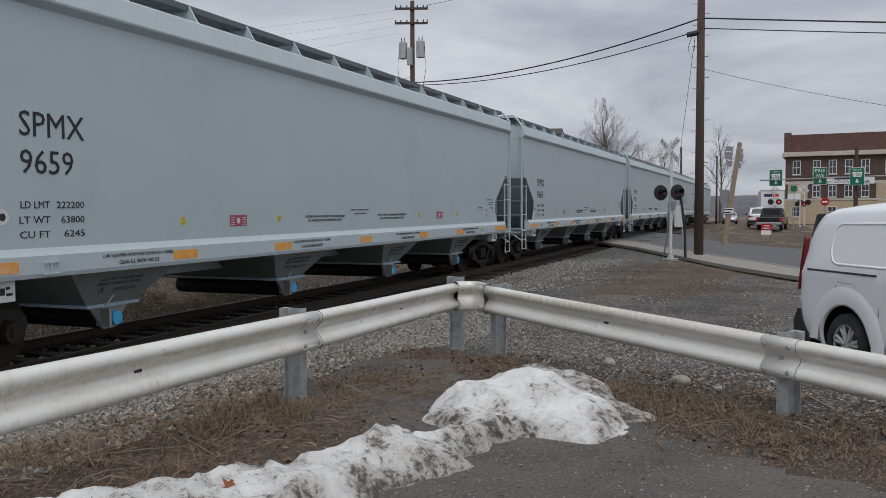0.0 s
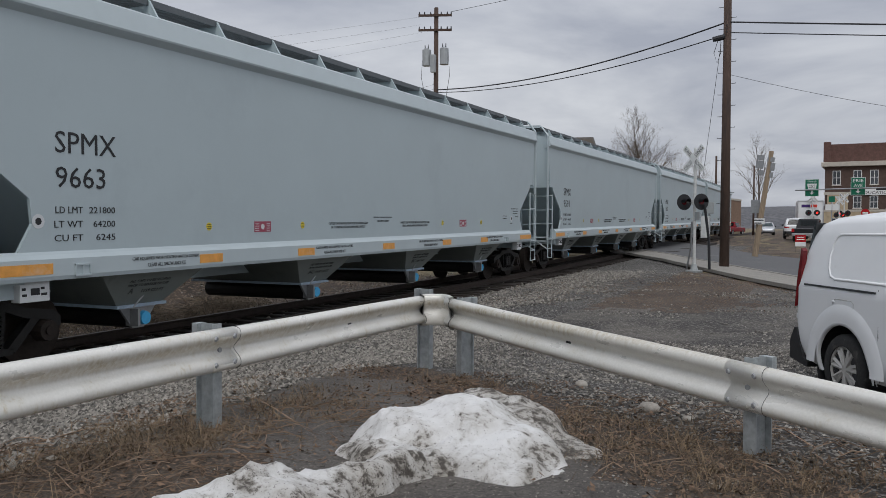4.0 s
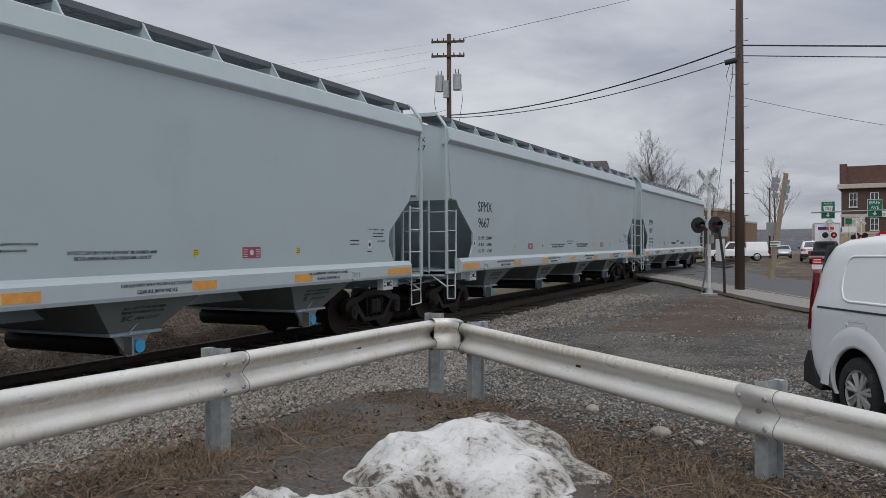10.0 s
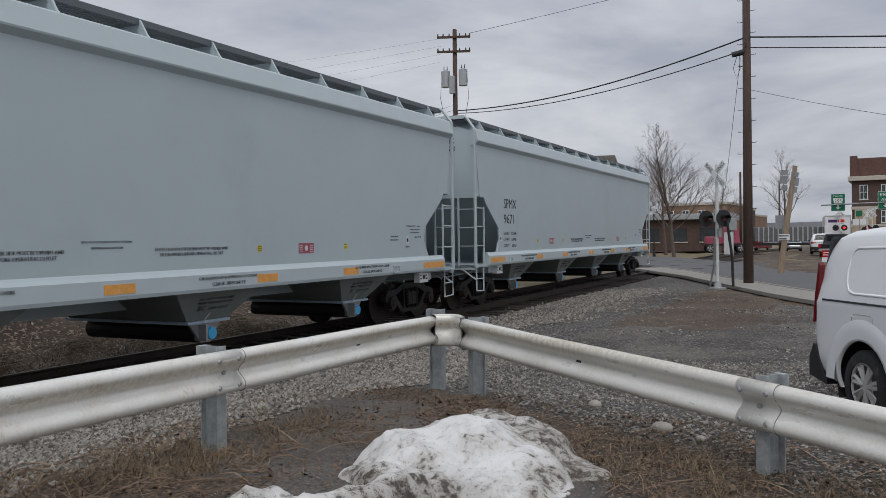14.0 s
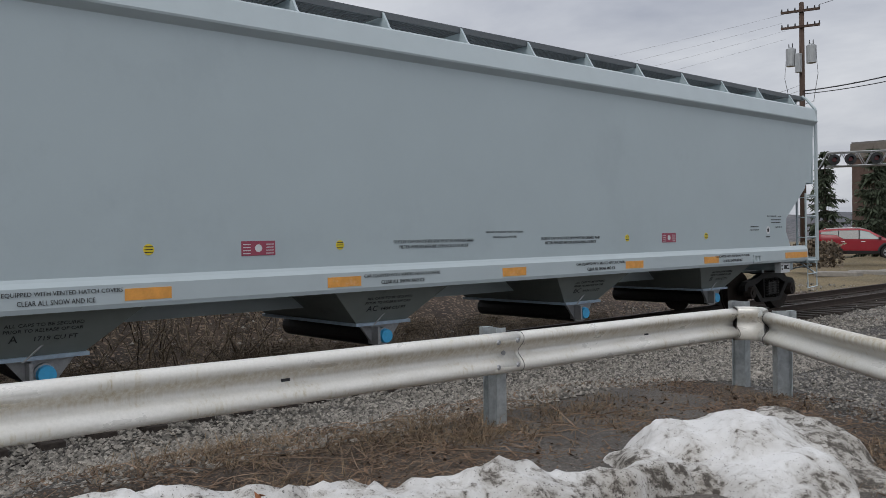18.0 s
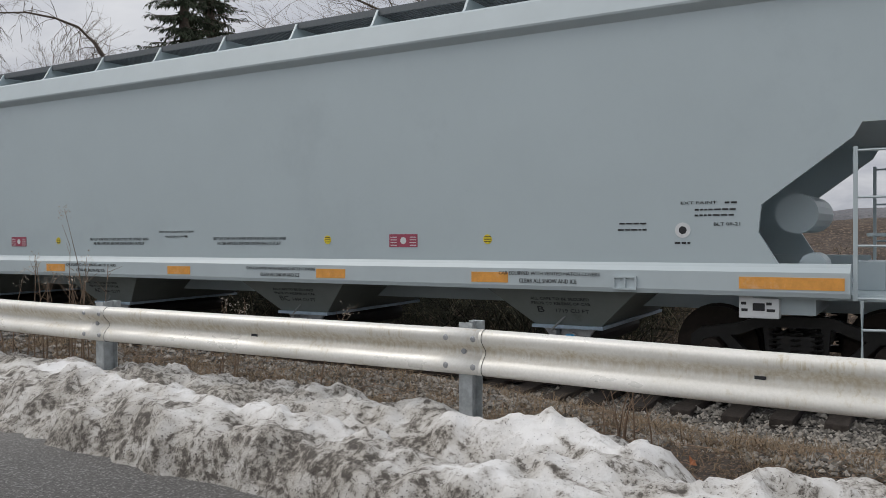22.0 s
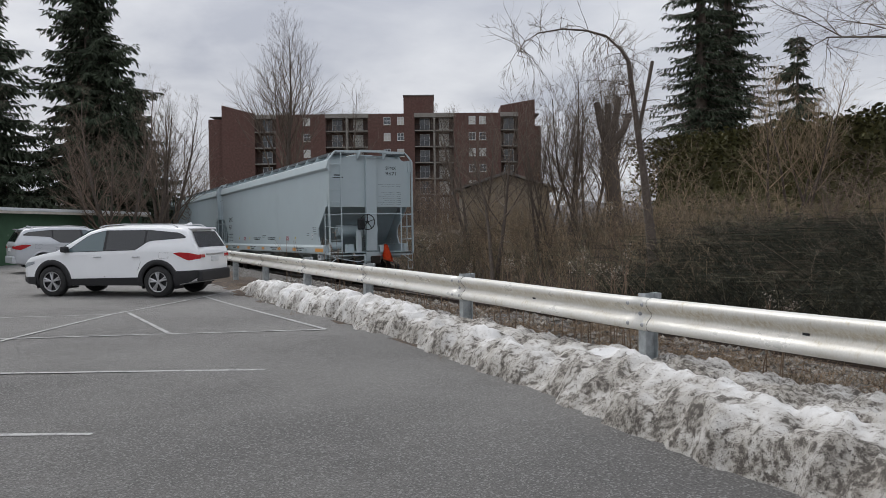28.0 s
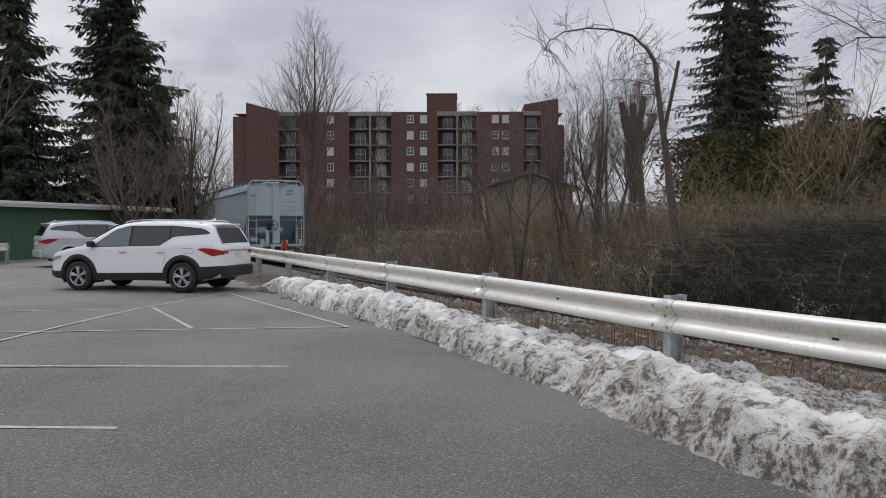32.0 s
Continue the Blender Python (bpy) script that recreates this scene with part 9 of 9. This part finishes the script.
far_signs = thing("route_marker_post", "post with small route shields", "road sign")
bm = BM(); rod(bm, (5.0, 75, 0), (5.0, 75, 4.2), 0.05); part("post", bm, M_BOLT, far_signs)
for x, z, m_ in ((5.0, 3.9, M_SIGN_GREEN), (4.75, 3.2, M_SIGN_WHITE), (5.3, 3.2, M_SIGN_WHITE)):
    bm = BM(); box(bm, x - 0.25, x + 0.25, 74.9, 74.93, z - 0.25, z + 0.25); part("sign_panel", bm, m_, far_signs)
stop = thing("stop_sign", "red octagonal stop sign far along the street", "road sign")
bm = BM(); rod(bm, (8.2, 88, 0.2), (8.2, 88, 3.2), 0.04); part("post", bm, M_BOLT, stop)
bm = BM(); rod(bm, (8.2, 87.95, 2.9), (8.2, 87.98, 2.9), 0.42, 0.42, 8); p = part("panel", bm, M_LAMP_R, stop)
bm = BM(); box(bm, 7.95, 8.45, 87.93, 87.95, 2.82, 2.98); part("print_bar", bm, M_SIGN_WHITE, p)

# lit message board and lamp posts across the line
led = thing("message_board", "dark pylon sign with a lit pink message screen", "sign", "", pose(-11.4, 57.6, 0.6, 0, 0, 5))
bm = BM()
for u in (-0.66, 0.66):
    rod(bm, (u, 0, 0.0), (u, 0, 4.0), 0.09, 0.09, 8)
part("post", bm, M_BLACK, led)
bm = BM(); box(bm, -0.58, 0.58, -0.12, 0.12, 1.75, 3.85, 0.02); part("case", bm, M_BLACK, led)
bm = BM(); box(bm, -0.50, 0.50, -0.14, -0.12, 1.85, 3.10); p = part("screen", bm, M_PINK_LED, led, "glowing pink screen")
bm = BM()
for k, (a, b) in enumerate(((-0.38, 0.40), (-0.42, 0.34), (-0.28, 0.30))):
    box(bm, a, b, -0.145, -0.14, 2.75 - 0.35 * k, 2.9 - 0.35 * k)
part("print_bar", bm, mat("purple_print", (0.12, 0.03, 0.2), 0.5), p)
bm = BM(); box(bm, -0.30, 0.30, -0.14, -0.12, 3.50, 3.60); box(bm, -0.42, 0.42, -0.14, -0.12, 3.28, 3.36); part("print_bar", bm, M_PALE, led)
for x, y in ((-12.7, 57.0), (-12.2, 74.0)):
    lp = thing("lamp_post", "black lamp post with a white globe", "street lamp", "lamp posts", pose(x, y, ground_z(x, y)))
    bm = BM(); rod(bm, (0, 0, 0), (0, 0, 0.7), 0.16, 0.10, 10); rod(bm, (0, 0, 0.7), (0, 0, 4.0), 0.06, 0.05, 10); part("post", bm, M_BLACK, lp)
    bm = BM(); rod(bm, (0, 0, 4.0), (0, 0, 4.5), 0.16, 0.22, 10); rod(bm, (0, 0, 4.5), (0, 0, 4.75), 0.22, 0.05, 10); part("globe", bm, M_PALE, lp)
dia = thing("diamond_sign", "grey back of a diamond road sign on a post", "road sign")
bm = BM(); rod(bm, (-13.0, 45.5, 0), (-13.0, 45.5, 2.6), 0.03); part("post", bm, M_BOLT, dia)
bm = BM(); box(bm, -0.4, 0.4, -0.01, 0.01, -0.4, 0.4); p = part("panel", bm, M_SIGN_BACK, dia); p.matrix_local = pose(-13.0, 45.4, 2.4, 0, 45, 30)
leaf_mass("yellow_bush", "low yellowish evergreen bush across the street", (-14.5, -11.0, 46.5, 48.8), 0.2, 1.7, 2600, 61, mat("yellow_leaves", (0.22, 0.17, 0.02), 0.85, 0.0, 0.3, 3.0, island=0.4), 0.12, "bush")
leaf_mass("round_bush", "clipped leafless bush beside the tracks", (-14.2, -12.3, 33.0, 34.8), 0.1, 1.2, 1600, 62, M_BRUSH, 0.10, "bush")
for k, (x, y, r) in enumerate(((-10.4, 33.0, 0.4), (-9.6, 34.2, 0.3), (-11.2, 31.5, 0.35))):
    bm = BM(); box(bm, x - 0.9, x + 0.9, y - 0.35, y + 0.35, 0, 0.22, 0.04)
    ob = part("concrete_slab", bm, M_CONC); ob.location = (0, 0, ground_z(x, y) - 0.02)
    tagged(ob, "broken concrete slab lying on earth", "slab", "broken slabs")

# ---- buildings ----
M_TRIM_STONE = mat("stone_trim", (0.50, 0.46, 0.40), 0.8, 0.0, 0.1, 3.0)
M_TAN = mat("tan_render", (0.46, 0.37, 0.25), 0.85, 0.0, 0.1, 2.0)
M_DKBRICK = mat("dark_brown_brick", (0.095, 0.062, 0.05), 0.9, 0.0, 0.2, 3.0, dark=(0.075, 0.05, 0.042), dark_at=0.6, dark_scale=0.5)
M_PANE = glass("building_glass", (0.06, 0.07, 0.08), 0.08)
M_CURTAIN = mat("pale_curtain", (0.55, 0.54, 0.50), 0.8, 0.0, 0.1, 1.0)
M_ROOF = mat("flat_roof", (0.16, 0.15, 0.14), 0.9, 0.0, 0.2, 2.0)


def window_at(parent, x, y, z, w, h, bars=True, frame_mat=None, pane_mat=None, proud=0.05):
    """A window on a wall that faces -y: its frame, its panes and its sill."""
    bm = BM()
    f = 0.07
    for (a, b, c, d) in ((-w / 2, w / 2, h - f, h), (-w / 2, w / 2, 0, f), (-w / 2, -w / 2 + f, f, h - f), (w / 2 - f, w / 2, f, h - f)):
        box(bm, x + a, x + b, y - proud, y + 0.02, z + c, z + d)
    if bars:
        box(bm, x - w / 2 + f, x + w / 2 - f, y - proud * 0.8, y, z + h * 0.5 - 0.03, z + h * 0.5 + 0.03)
        box(bm, x - 0.025, x + 0.025, y - proud * 0.8, y, z + f, z + h - f)
    win = part("window", bm, frame_mat or M_SIGN_WHITE, parent)
    bm = BM()
    box(bm, x - w / 2 + f, x + w / 2 - f, y - 0.02, y + 0.01, z + f, z + h - f)
    part("pane", bm, pane_mat or M_PANE, win)
    bm = BM()
    box(bm, x - w / 2 - 0.08, x + w / 2 + 0.08, y - proud - 0.05, y, z - 0.10, z)
    part("sill", bm, M_TRIM_STONE, win)


# three-storey corner block with a lettered band
edu = thing("brick_corner_building", "three-storey dark brick building with tan ground floor and stone cornice", "building", "", pose(4.6, 108.0, 0.4, 0, 0, -4))
bm = BM(); box(bm, 0, 34, 0, 20, 3.2, 8.5); part("wall", bm, M_DKBRICK, edu)
bm = BM(); box(bm, -0.05, 34, -0.05, 20, 0, 3.2); part("ground_floor_wall", bm, M_TAN, edu)
bm = BM(); box(bm, 0.0, 34, 0.2, 20, 9.0, 11.2); box(bm, -0.2, 0.6, 0.0, 1.0, 9.0, 11.5); part("parapet", bm, M_BRICK, edu)
bm = BM(); box(bm, -0.4, 34, -0.5, 20, 8.45, 9.0, 0.05); part("cornice", bm, M_TRIM_STONE, edu)
bm = BM(); box(bm, -0.1, 34, -0.12, 0, 5.0, 5.35); box(bm, -0.1, 34, -0.12, 0, 2.95, 3.2); part("string_course", bm, M_TRIM_STONE, edu)
bm = BM(); box(bm, 0.3, 2.6, -0.1, 0.0, 2.4, 5.0); box(bm, 10.2, 14.5, -0.1, 0, 2.4, 5.0); box(bm, 22, 26, -0.1, 0, 2.4, 5.0); part("tan_panel", bm, M_TAN, edu)
bm = BM(); box(bm, 3.6, 10.0, -0.16, -0.02, 4.95, 5.85); band = part("name_board", bm, M_SIGN_WHITE, edu)
writing("EDUCATION CENTER", 5.4, 0.34, M_BLACK, band, facing_my(4.1, -0.165, 5.05), "lettering")
bm = BM(); box(bm, 5.6, 8.0, -0.165, -0.16, 5.50, 5.74); part("print_bar", bm, M_BLACK, band)
bm = BM(); box(bm, 8.6, 9.5, 0.6, 1.6, 9.0, 10.9); part("chimney_flue", bm, M_SIGNAL_POST, edu)
for k, x in enumerate((1.3, 3.6, 5.4, 7.2, 9.0, 11.6, 14.2, 16.4, 18.6, 21.0, 23.4, 25.8, 28.2, 30.6)):
    window_at(edu, x, 0, 6.2, 0.9, 1.75)
    window_at(edu, x, -0.05, 3.35, 0.9, 1.5)
    if k % 2 == 0:
        window_at(edu, x, -0.05, 0.9, 1.0, 1.3)
bm = BM(); box(bm, 0.2, 33.8, 0.4, 19.8, 10.9, 11.0); part("roof", bm, M_ROOF, edu)

# the tall windowless school block and its low wing
school = thing("brown_brick_block", "tall dark brown brick block with a concrete parapet", "building", "", pose(-16.3, 75.5, 0.4, 0, 0, 12))
bm = BM(); box(bm, -12, 0, 0, 9, 0, 8.3); part("wall", bm, M_DKBRICK, school)
bm = BM(); box(bm, -12.1, 0.1, -0.12, 9.1, 8.3, 9.6, 0.02); part("parapet", bm, mat("brown_concrete", (0.17, 0.15, 0.13), 0.9, 0.0, 0.15, 4.0), school)
bm = BM(); box(bm, -12, 0.1, -0.1, 9.1, 9.6, 9.75); part("coping", bm, M_ROOF, school)
bm = BM(); box(bm, -1.4, -0.9, -0.06, 0, 0.2, 8.2); part("window_strip", bm, M_BRICK, school)
for z in (1.2, 2.6, 4.0, 5.4, 6.8):
    window_at(school, -1.15, -0.06, z, 0.45, 1.0, bars=False, frame_mat=M_BLACK)
low = thing("low_brown_building", "long low brown building with a flat grey roof", "building", "", pose(-20.1, 101.7, 0.5, 0, 0, 3) @ Matrix.Scale(1.2, 4))
bm = BM(); box(bm, 0, 9.4, 0, 9, 0, 3.3); part("wall", bm, M_DKBRICK, low)
bm = BM(); box(bm, -0.4, 9.8, -0.6, 9.4, 3.3, 3.9, 0.03); part("roof", bm, M_POST, low)
for k in range(3):
    window_at(low, 1.6 + 2.8 * k, 0, 1.0, 1.5, 1.4, frame_mat=M_BLACK)
M_TANBRICK = mat("tan_brown_brick", (0.24, 0.155, 0.105), 0.9, 0.0, 0.2, 3.0, dark=(0.17, 0.11, 0.08), dark_at=0.6, dark_scale=0.4)
row_specs = ((-19.6, 115.3, 9.0, 6.3, M_TANBRICK, "three-storey tan brick shop building far down the street"), (-18.2, 139.0, 6.2, 6.6, M_DKBRICK, "narrow dark brick shop building"), (-17.0, 160, 5.2, 6.0, M_TANBRICK, "far tan brick shop building"))
for x, y, w, h, m_, lb in row_specs:
    b = thing("shop_building", lb, "building", "street front", pose(x, y, 0.5, 0, 0, -8))
    bm = BM(); box(bm, 0, w, 0, 12, 0, h); part("wall", bm, m_, b)
    bm = BM(); box(bm, -0.1, w + 0.1, -0.15, 12, h, h + 0.35); part("cornice", bm, M_TRIM_STONE, b)
    for r_ in range(2):
        for k in range(int(w / 2.2)):
            window_at(b, 1.2 + 2.2 * k, 0, 0.8 + 3.2 * r_, 1.0, 1.6)
for k, (x, y, h) in enumerate(((-6.8, 95, 9.5), (-4.4, 120, 10.0))):
    power_pole(x, y, h, 0.15, "far wooden utility pole along the street", steps=False)

# apartment block beyond the trees: u runs along its front
apt = thing("apartment_building", "seven-storey red brick apartment building with recessed balconies", "building", "", pose(-20.3, -151.0, 1.5, 0, 0, 154.4))
FLOOR = 2.72
bays = ((8.1, 11.7, 1), (20.2, 27.4, 2), (35.4, 42.1, 2), (50.1, 53.0, 1))
solid = ((0.0, 2.5, 18.6, 0.8), (2.5, 8.1, 19.2, 0), (11.7, 20.2, 19.2, 0), (27.4, 35.4, 19.2, 0), (42.1, 50.1, 19.2, 0), (53.0, 55.9, 19.2, 0), (55.9, 57.0, 17.0, 0.8))
for x0, x1, h, back in solid:
    bm = BM(); box(bm, x0, x1, back, 16, 0, h); part("wall", bm, M_BRICK, apt)
for x0, x1, h0, h1 in ((2.5, 8.1, 20.9, 19.4), (50.1, 55.9, 20.4, 21.4)):
    bm = BM(); prism(bm, [(x0, 19.2), (x1, 19.2), (x1, h1), (x0, h0)], "y", 0.0, 6.0); part("sloped_parapet", bm, M_BRICK, apt)
bm = BM(); box(bm, 33.4, 38.6, 3.0, 9.0, 19.2, 22.6); part("lift_tower", bm, M_BRICK, apt)
bm = BM(); box(bm, 33.3, 38.7, 2.9, 9.1, 22.6, 22.8); part("coping", bm, M_ROOF, apt)
bm = BM(); box(bm, 0.2, 56.8, 1.0, 15.8, 19.0, 19.12); part("roof", bm, M_ROOF, apt)
for x0, x1, cells in bays:
    bm = BM(); box(bm, x0, x1, 1.7, 16, 0, 18.9); part("recess_wall", bm, M_DKBRICK, apt)
    bm = BM(); box(bm, x0 - 0.1, x1 + 0.1, -0.08, 1.7, 18.55, 19.25); part("fascia", bm, M_CONC, apt)
    if cells == 2:
        bm = BM(); box(bm, (x0 + x1) / 2 - 0.16, (x0 + x1) / 2 + 0.16, -0.05, 1.7, 0, 18.6); part("balcony_pier", bm, M_CONC, apt)
    for f in range(7):
        z = f * FLOOR
        bm = BM(); box(bm, x0, x1, -0.05, 1.7, z - 0.12, z + 0.05); bal = part("balcony", bm, M_CONC, apt)
        bm = BM()
        box(bm, x0, x1, -0.03, 0.0, z + 0.95, z + 1.0); box(bm, x0, x1, -0.03, 0.0, z + 0.12, z + 0.16)
        k = int((x1 - x0) / 0.22)
        for i in range(k + 1):
            x = x0 + (x1 - x0) * i / k
            box(bm, x - 0.012, x + 0.012, -0.025, -0.005, z + 0.16, z + 0.95)
        part("railing", bm, M_BLACK, bal)
        for c in range(cells):
            xc = x0 + (x1 - x0) * (c + 0.5) / cells
            window_at(apt, xc, 1.7, z + 0.12, 1.7, 2.1, frame_mat=M_PALE, pane_mat=M_CURTAIN if (f * 3 + c + int(x0)) % 3 == 0 else M_PANE)
for x in (17.0, 30.7, 33.9 - 0.9, 45.2, 47.0):
    for f in range(7):
        window_at(apt, x, 0, f * FLOOR + 1.0, 1.15, 1.3, frame_mat=M_PALE, pane_mat=M_CURTAIN if (f + int(x)) % 2 else M_PANE)

# long green shed wall behind the parked cars
M_GREEN = mat("peeling_green_paint", (0.045, 0.105, 0.055), 0.7, 0.0, 0.12, 2.5, 0.2, 8.0, dark=(0.42, 0.45, 0.40), dark_at=0.70, dark_scale=1.3)
wx0, wx1 = Vector((9.8, -42.1)), Vector((-0.3, -59.2))
d = (wx1 - wx0)
shed_g = thing("green_shed", "long low green painted block shed with a pale roof edge", "building", "", pose(wx0.x, wx0.y, -0.05, 0, 0, math.degrees(math.atan2(d.y, d.x))))
LEN = d.length
bm = BM(); box(bm, -16, LEN, 0.02, 6, -0.2, 2.35); part("wall", bm, M_GREEN, shed_g)
bm = BM(); box(bm, -16.3, LEN + 0.3, -0.45, 6.4, 2.38, 2.52, 0.02); part("roof", bm, M_PALE, shed_g, "pale flat roof slab")
bm = BM(); box(bm, -16.3, LEN + 0.3, -0.45, -0.38, 2.26, 2.376); part("roof_edge", bm, M_TRIM_STONE, shed_g)
bm = BM(); tube(bm, [(2.2, -0.06, 1.3), (2.2, -0.06, 2.0), (2.0, -0.06, 2.05), (1.95, -0.06, 1.95)], 0.03, 6); part("downpipe", bm, M_PALE, shed_g)
rail_far = thing("far_guardrail", "galvanized guardrail before the green wall", "guardrail")
bm = BM(); beam(bm, (12.0, -37.2), (7.4, -42.8), 0.55, (0.4, 0.9)); part("beam", bm, M_GALV, rail_far)
for x, y in ((11.5, -37.8), (9.3, -40.5), (7.5, -42.7)):
    bm = BM(); i_post(bm, x, y, -0.3, 0.72, (0.4, 0.9)); part("post", bm, M_POST, rail_far)

# weathered shed, white house and brick shed beyond the brush
M_BOARD = mat("grey_weathered_boards", (0.33, 0.28, 0.22), 0.9, 0.0, 0.25, 6.0, 0.3, 20.0, stretch=(1, 1, 0.15))
old = thing("timber_shed", "weathered grey timber shed with a shallow gable roof", "shed", "", pose(-15.1, -40.2, 0.9, 0, 0, 156))
bm = BM(); prism(bm, [(-2.1, -0.5), (2.1, -0.5), (2.1, 2.3), (0.0, 3.0), (-2.1, 2.3)], "y", 0, 4); part("wall", bm, M_BOARD, old)
for k in range(14):
    bm = BM(); box(bm, -2.1 + 0.3 * k, -1.83 + 0.3 * k, -0.03, 0.0, -0.4, 2.3); part("board", bm, M_BOARD, old)
for s in (-1, 1):
    bm = BM(); prism(bm, [(0, 3.05), (s * 2.5, 2.22), (s * 2.5, 2.32), (0, 3.17)], "y", -0.4, 4.3); part("roof", bm, M_ROOF, old)
M_SIDING = mat("white_siding", (0.62, 0.63, 0.63), 0.6, 0.0, 0.05, 3.0)
house = thing("white_house", "white clapboard house half hidden by brush", "house", "", pose(-27.0, -16.0, 2.2, 0, 0, 65))
bm = BM(); box(bm, -4, 4, 0, 7, 0, 2.9); part("wall", bm, M_SIDING, house)
for k in range(18):
    bm = BM(); box(bm, -4.02, 4.02, -0.03, 0.0, 0.05 + 0.16 * k, 0.18 + 0.16 * k); part("clapboard", bm, M_SIDING, house)
bm = BM(); prism(bm, [(-4.4, 2.85), (4.4, 2.85), (0, 4.9)], "y", -0.4, 7.4); part("roof", bm, M_ROOF, house)
window_at(house, -1.4, -0.03, 1.0, 1.1, 1.3); window_at(house, 1.6, -0.03, 1.0, 1.1, 1.3)
bshed = thing("brick_shed", "small brown brick outbuilding among brush", "shed", "", pose(-23.8, -25.0, 1.9, 0, 0, 60))
bm = BM(); prism(bm, [(-1.5, -0.3), (1.5, -0.3), (1.5, 1.3), (0.2, 1.75), (-1.5, 1.4)], "y", 0, 2.5); part("wall", bm, mat("pale_brick", (0.30, 0.20, 0.14), 0.9, 0.0, 0.2, 6.0), bshed)
bm = BM(); prism(bm, [(-1.8, 1.4), (0.2, 1.8), (1.8, 1.3), (1.8, 1.4), (0.2, 1.92), (-1.8, 1.5)], "y", -0.2, 2.7); part("roof", bm, M_ROOF, bshed)

# wooded hills all round the horizon, distance haze mixed into their bluish grey
M_HILL = ground_material("haze_tinted_woods", ((0.085, 0.088, 0.098), (0.125, 0.122, 0.128)), 0.5, 0.5, 0.4, big=0.02)
V, F = [], []
N = 240
for k in range(N + 1):
    a = 2 * math.pi * k / N
    h = 15 + 8 * noise.noise((math.cos(a) * 3, math.sin(a) * 3, 1)) + 3.4 * noise.noise((math.cos(a) * 22, math.sin(a) * 22, 2)) + 2.0 * noise.noise((math.cos(a) * 90, math.sin(a) * 90, 2))
    for r_, zz in ((470, -3), (520, h * 0.6), (600, h), (700, -3)):
        V.append((math.cos(a) * r_, math.sin(a) * r_, zz))
for k in range(N):
    for i in range(3):
        F.append((4 * k + i, 4 * k + 4 + i, 4 * k + 5 + i, 4 * k + 1 + i))
tagged(part_data("backdrop", V, F, M_HILL, None, True), "low wooded hills on the horizon", "hills", kind="structure")
motions()
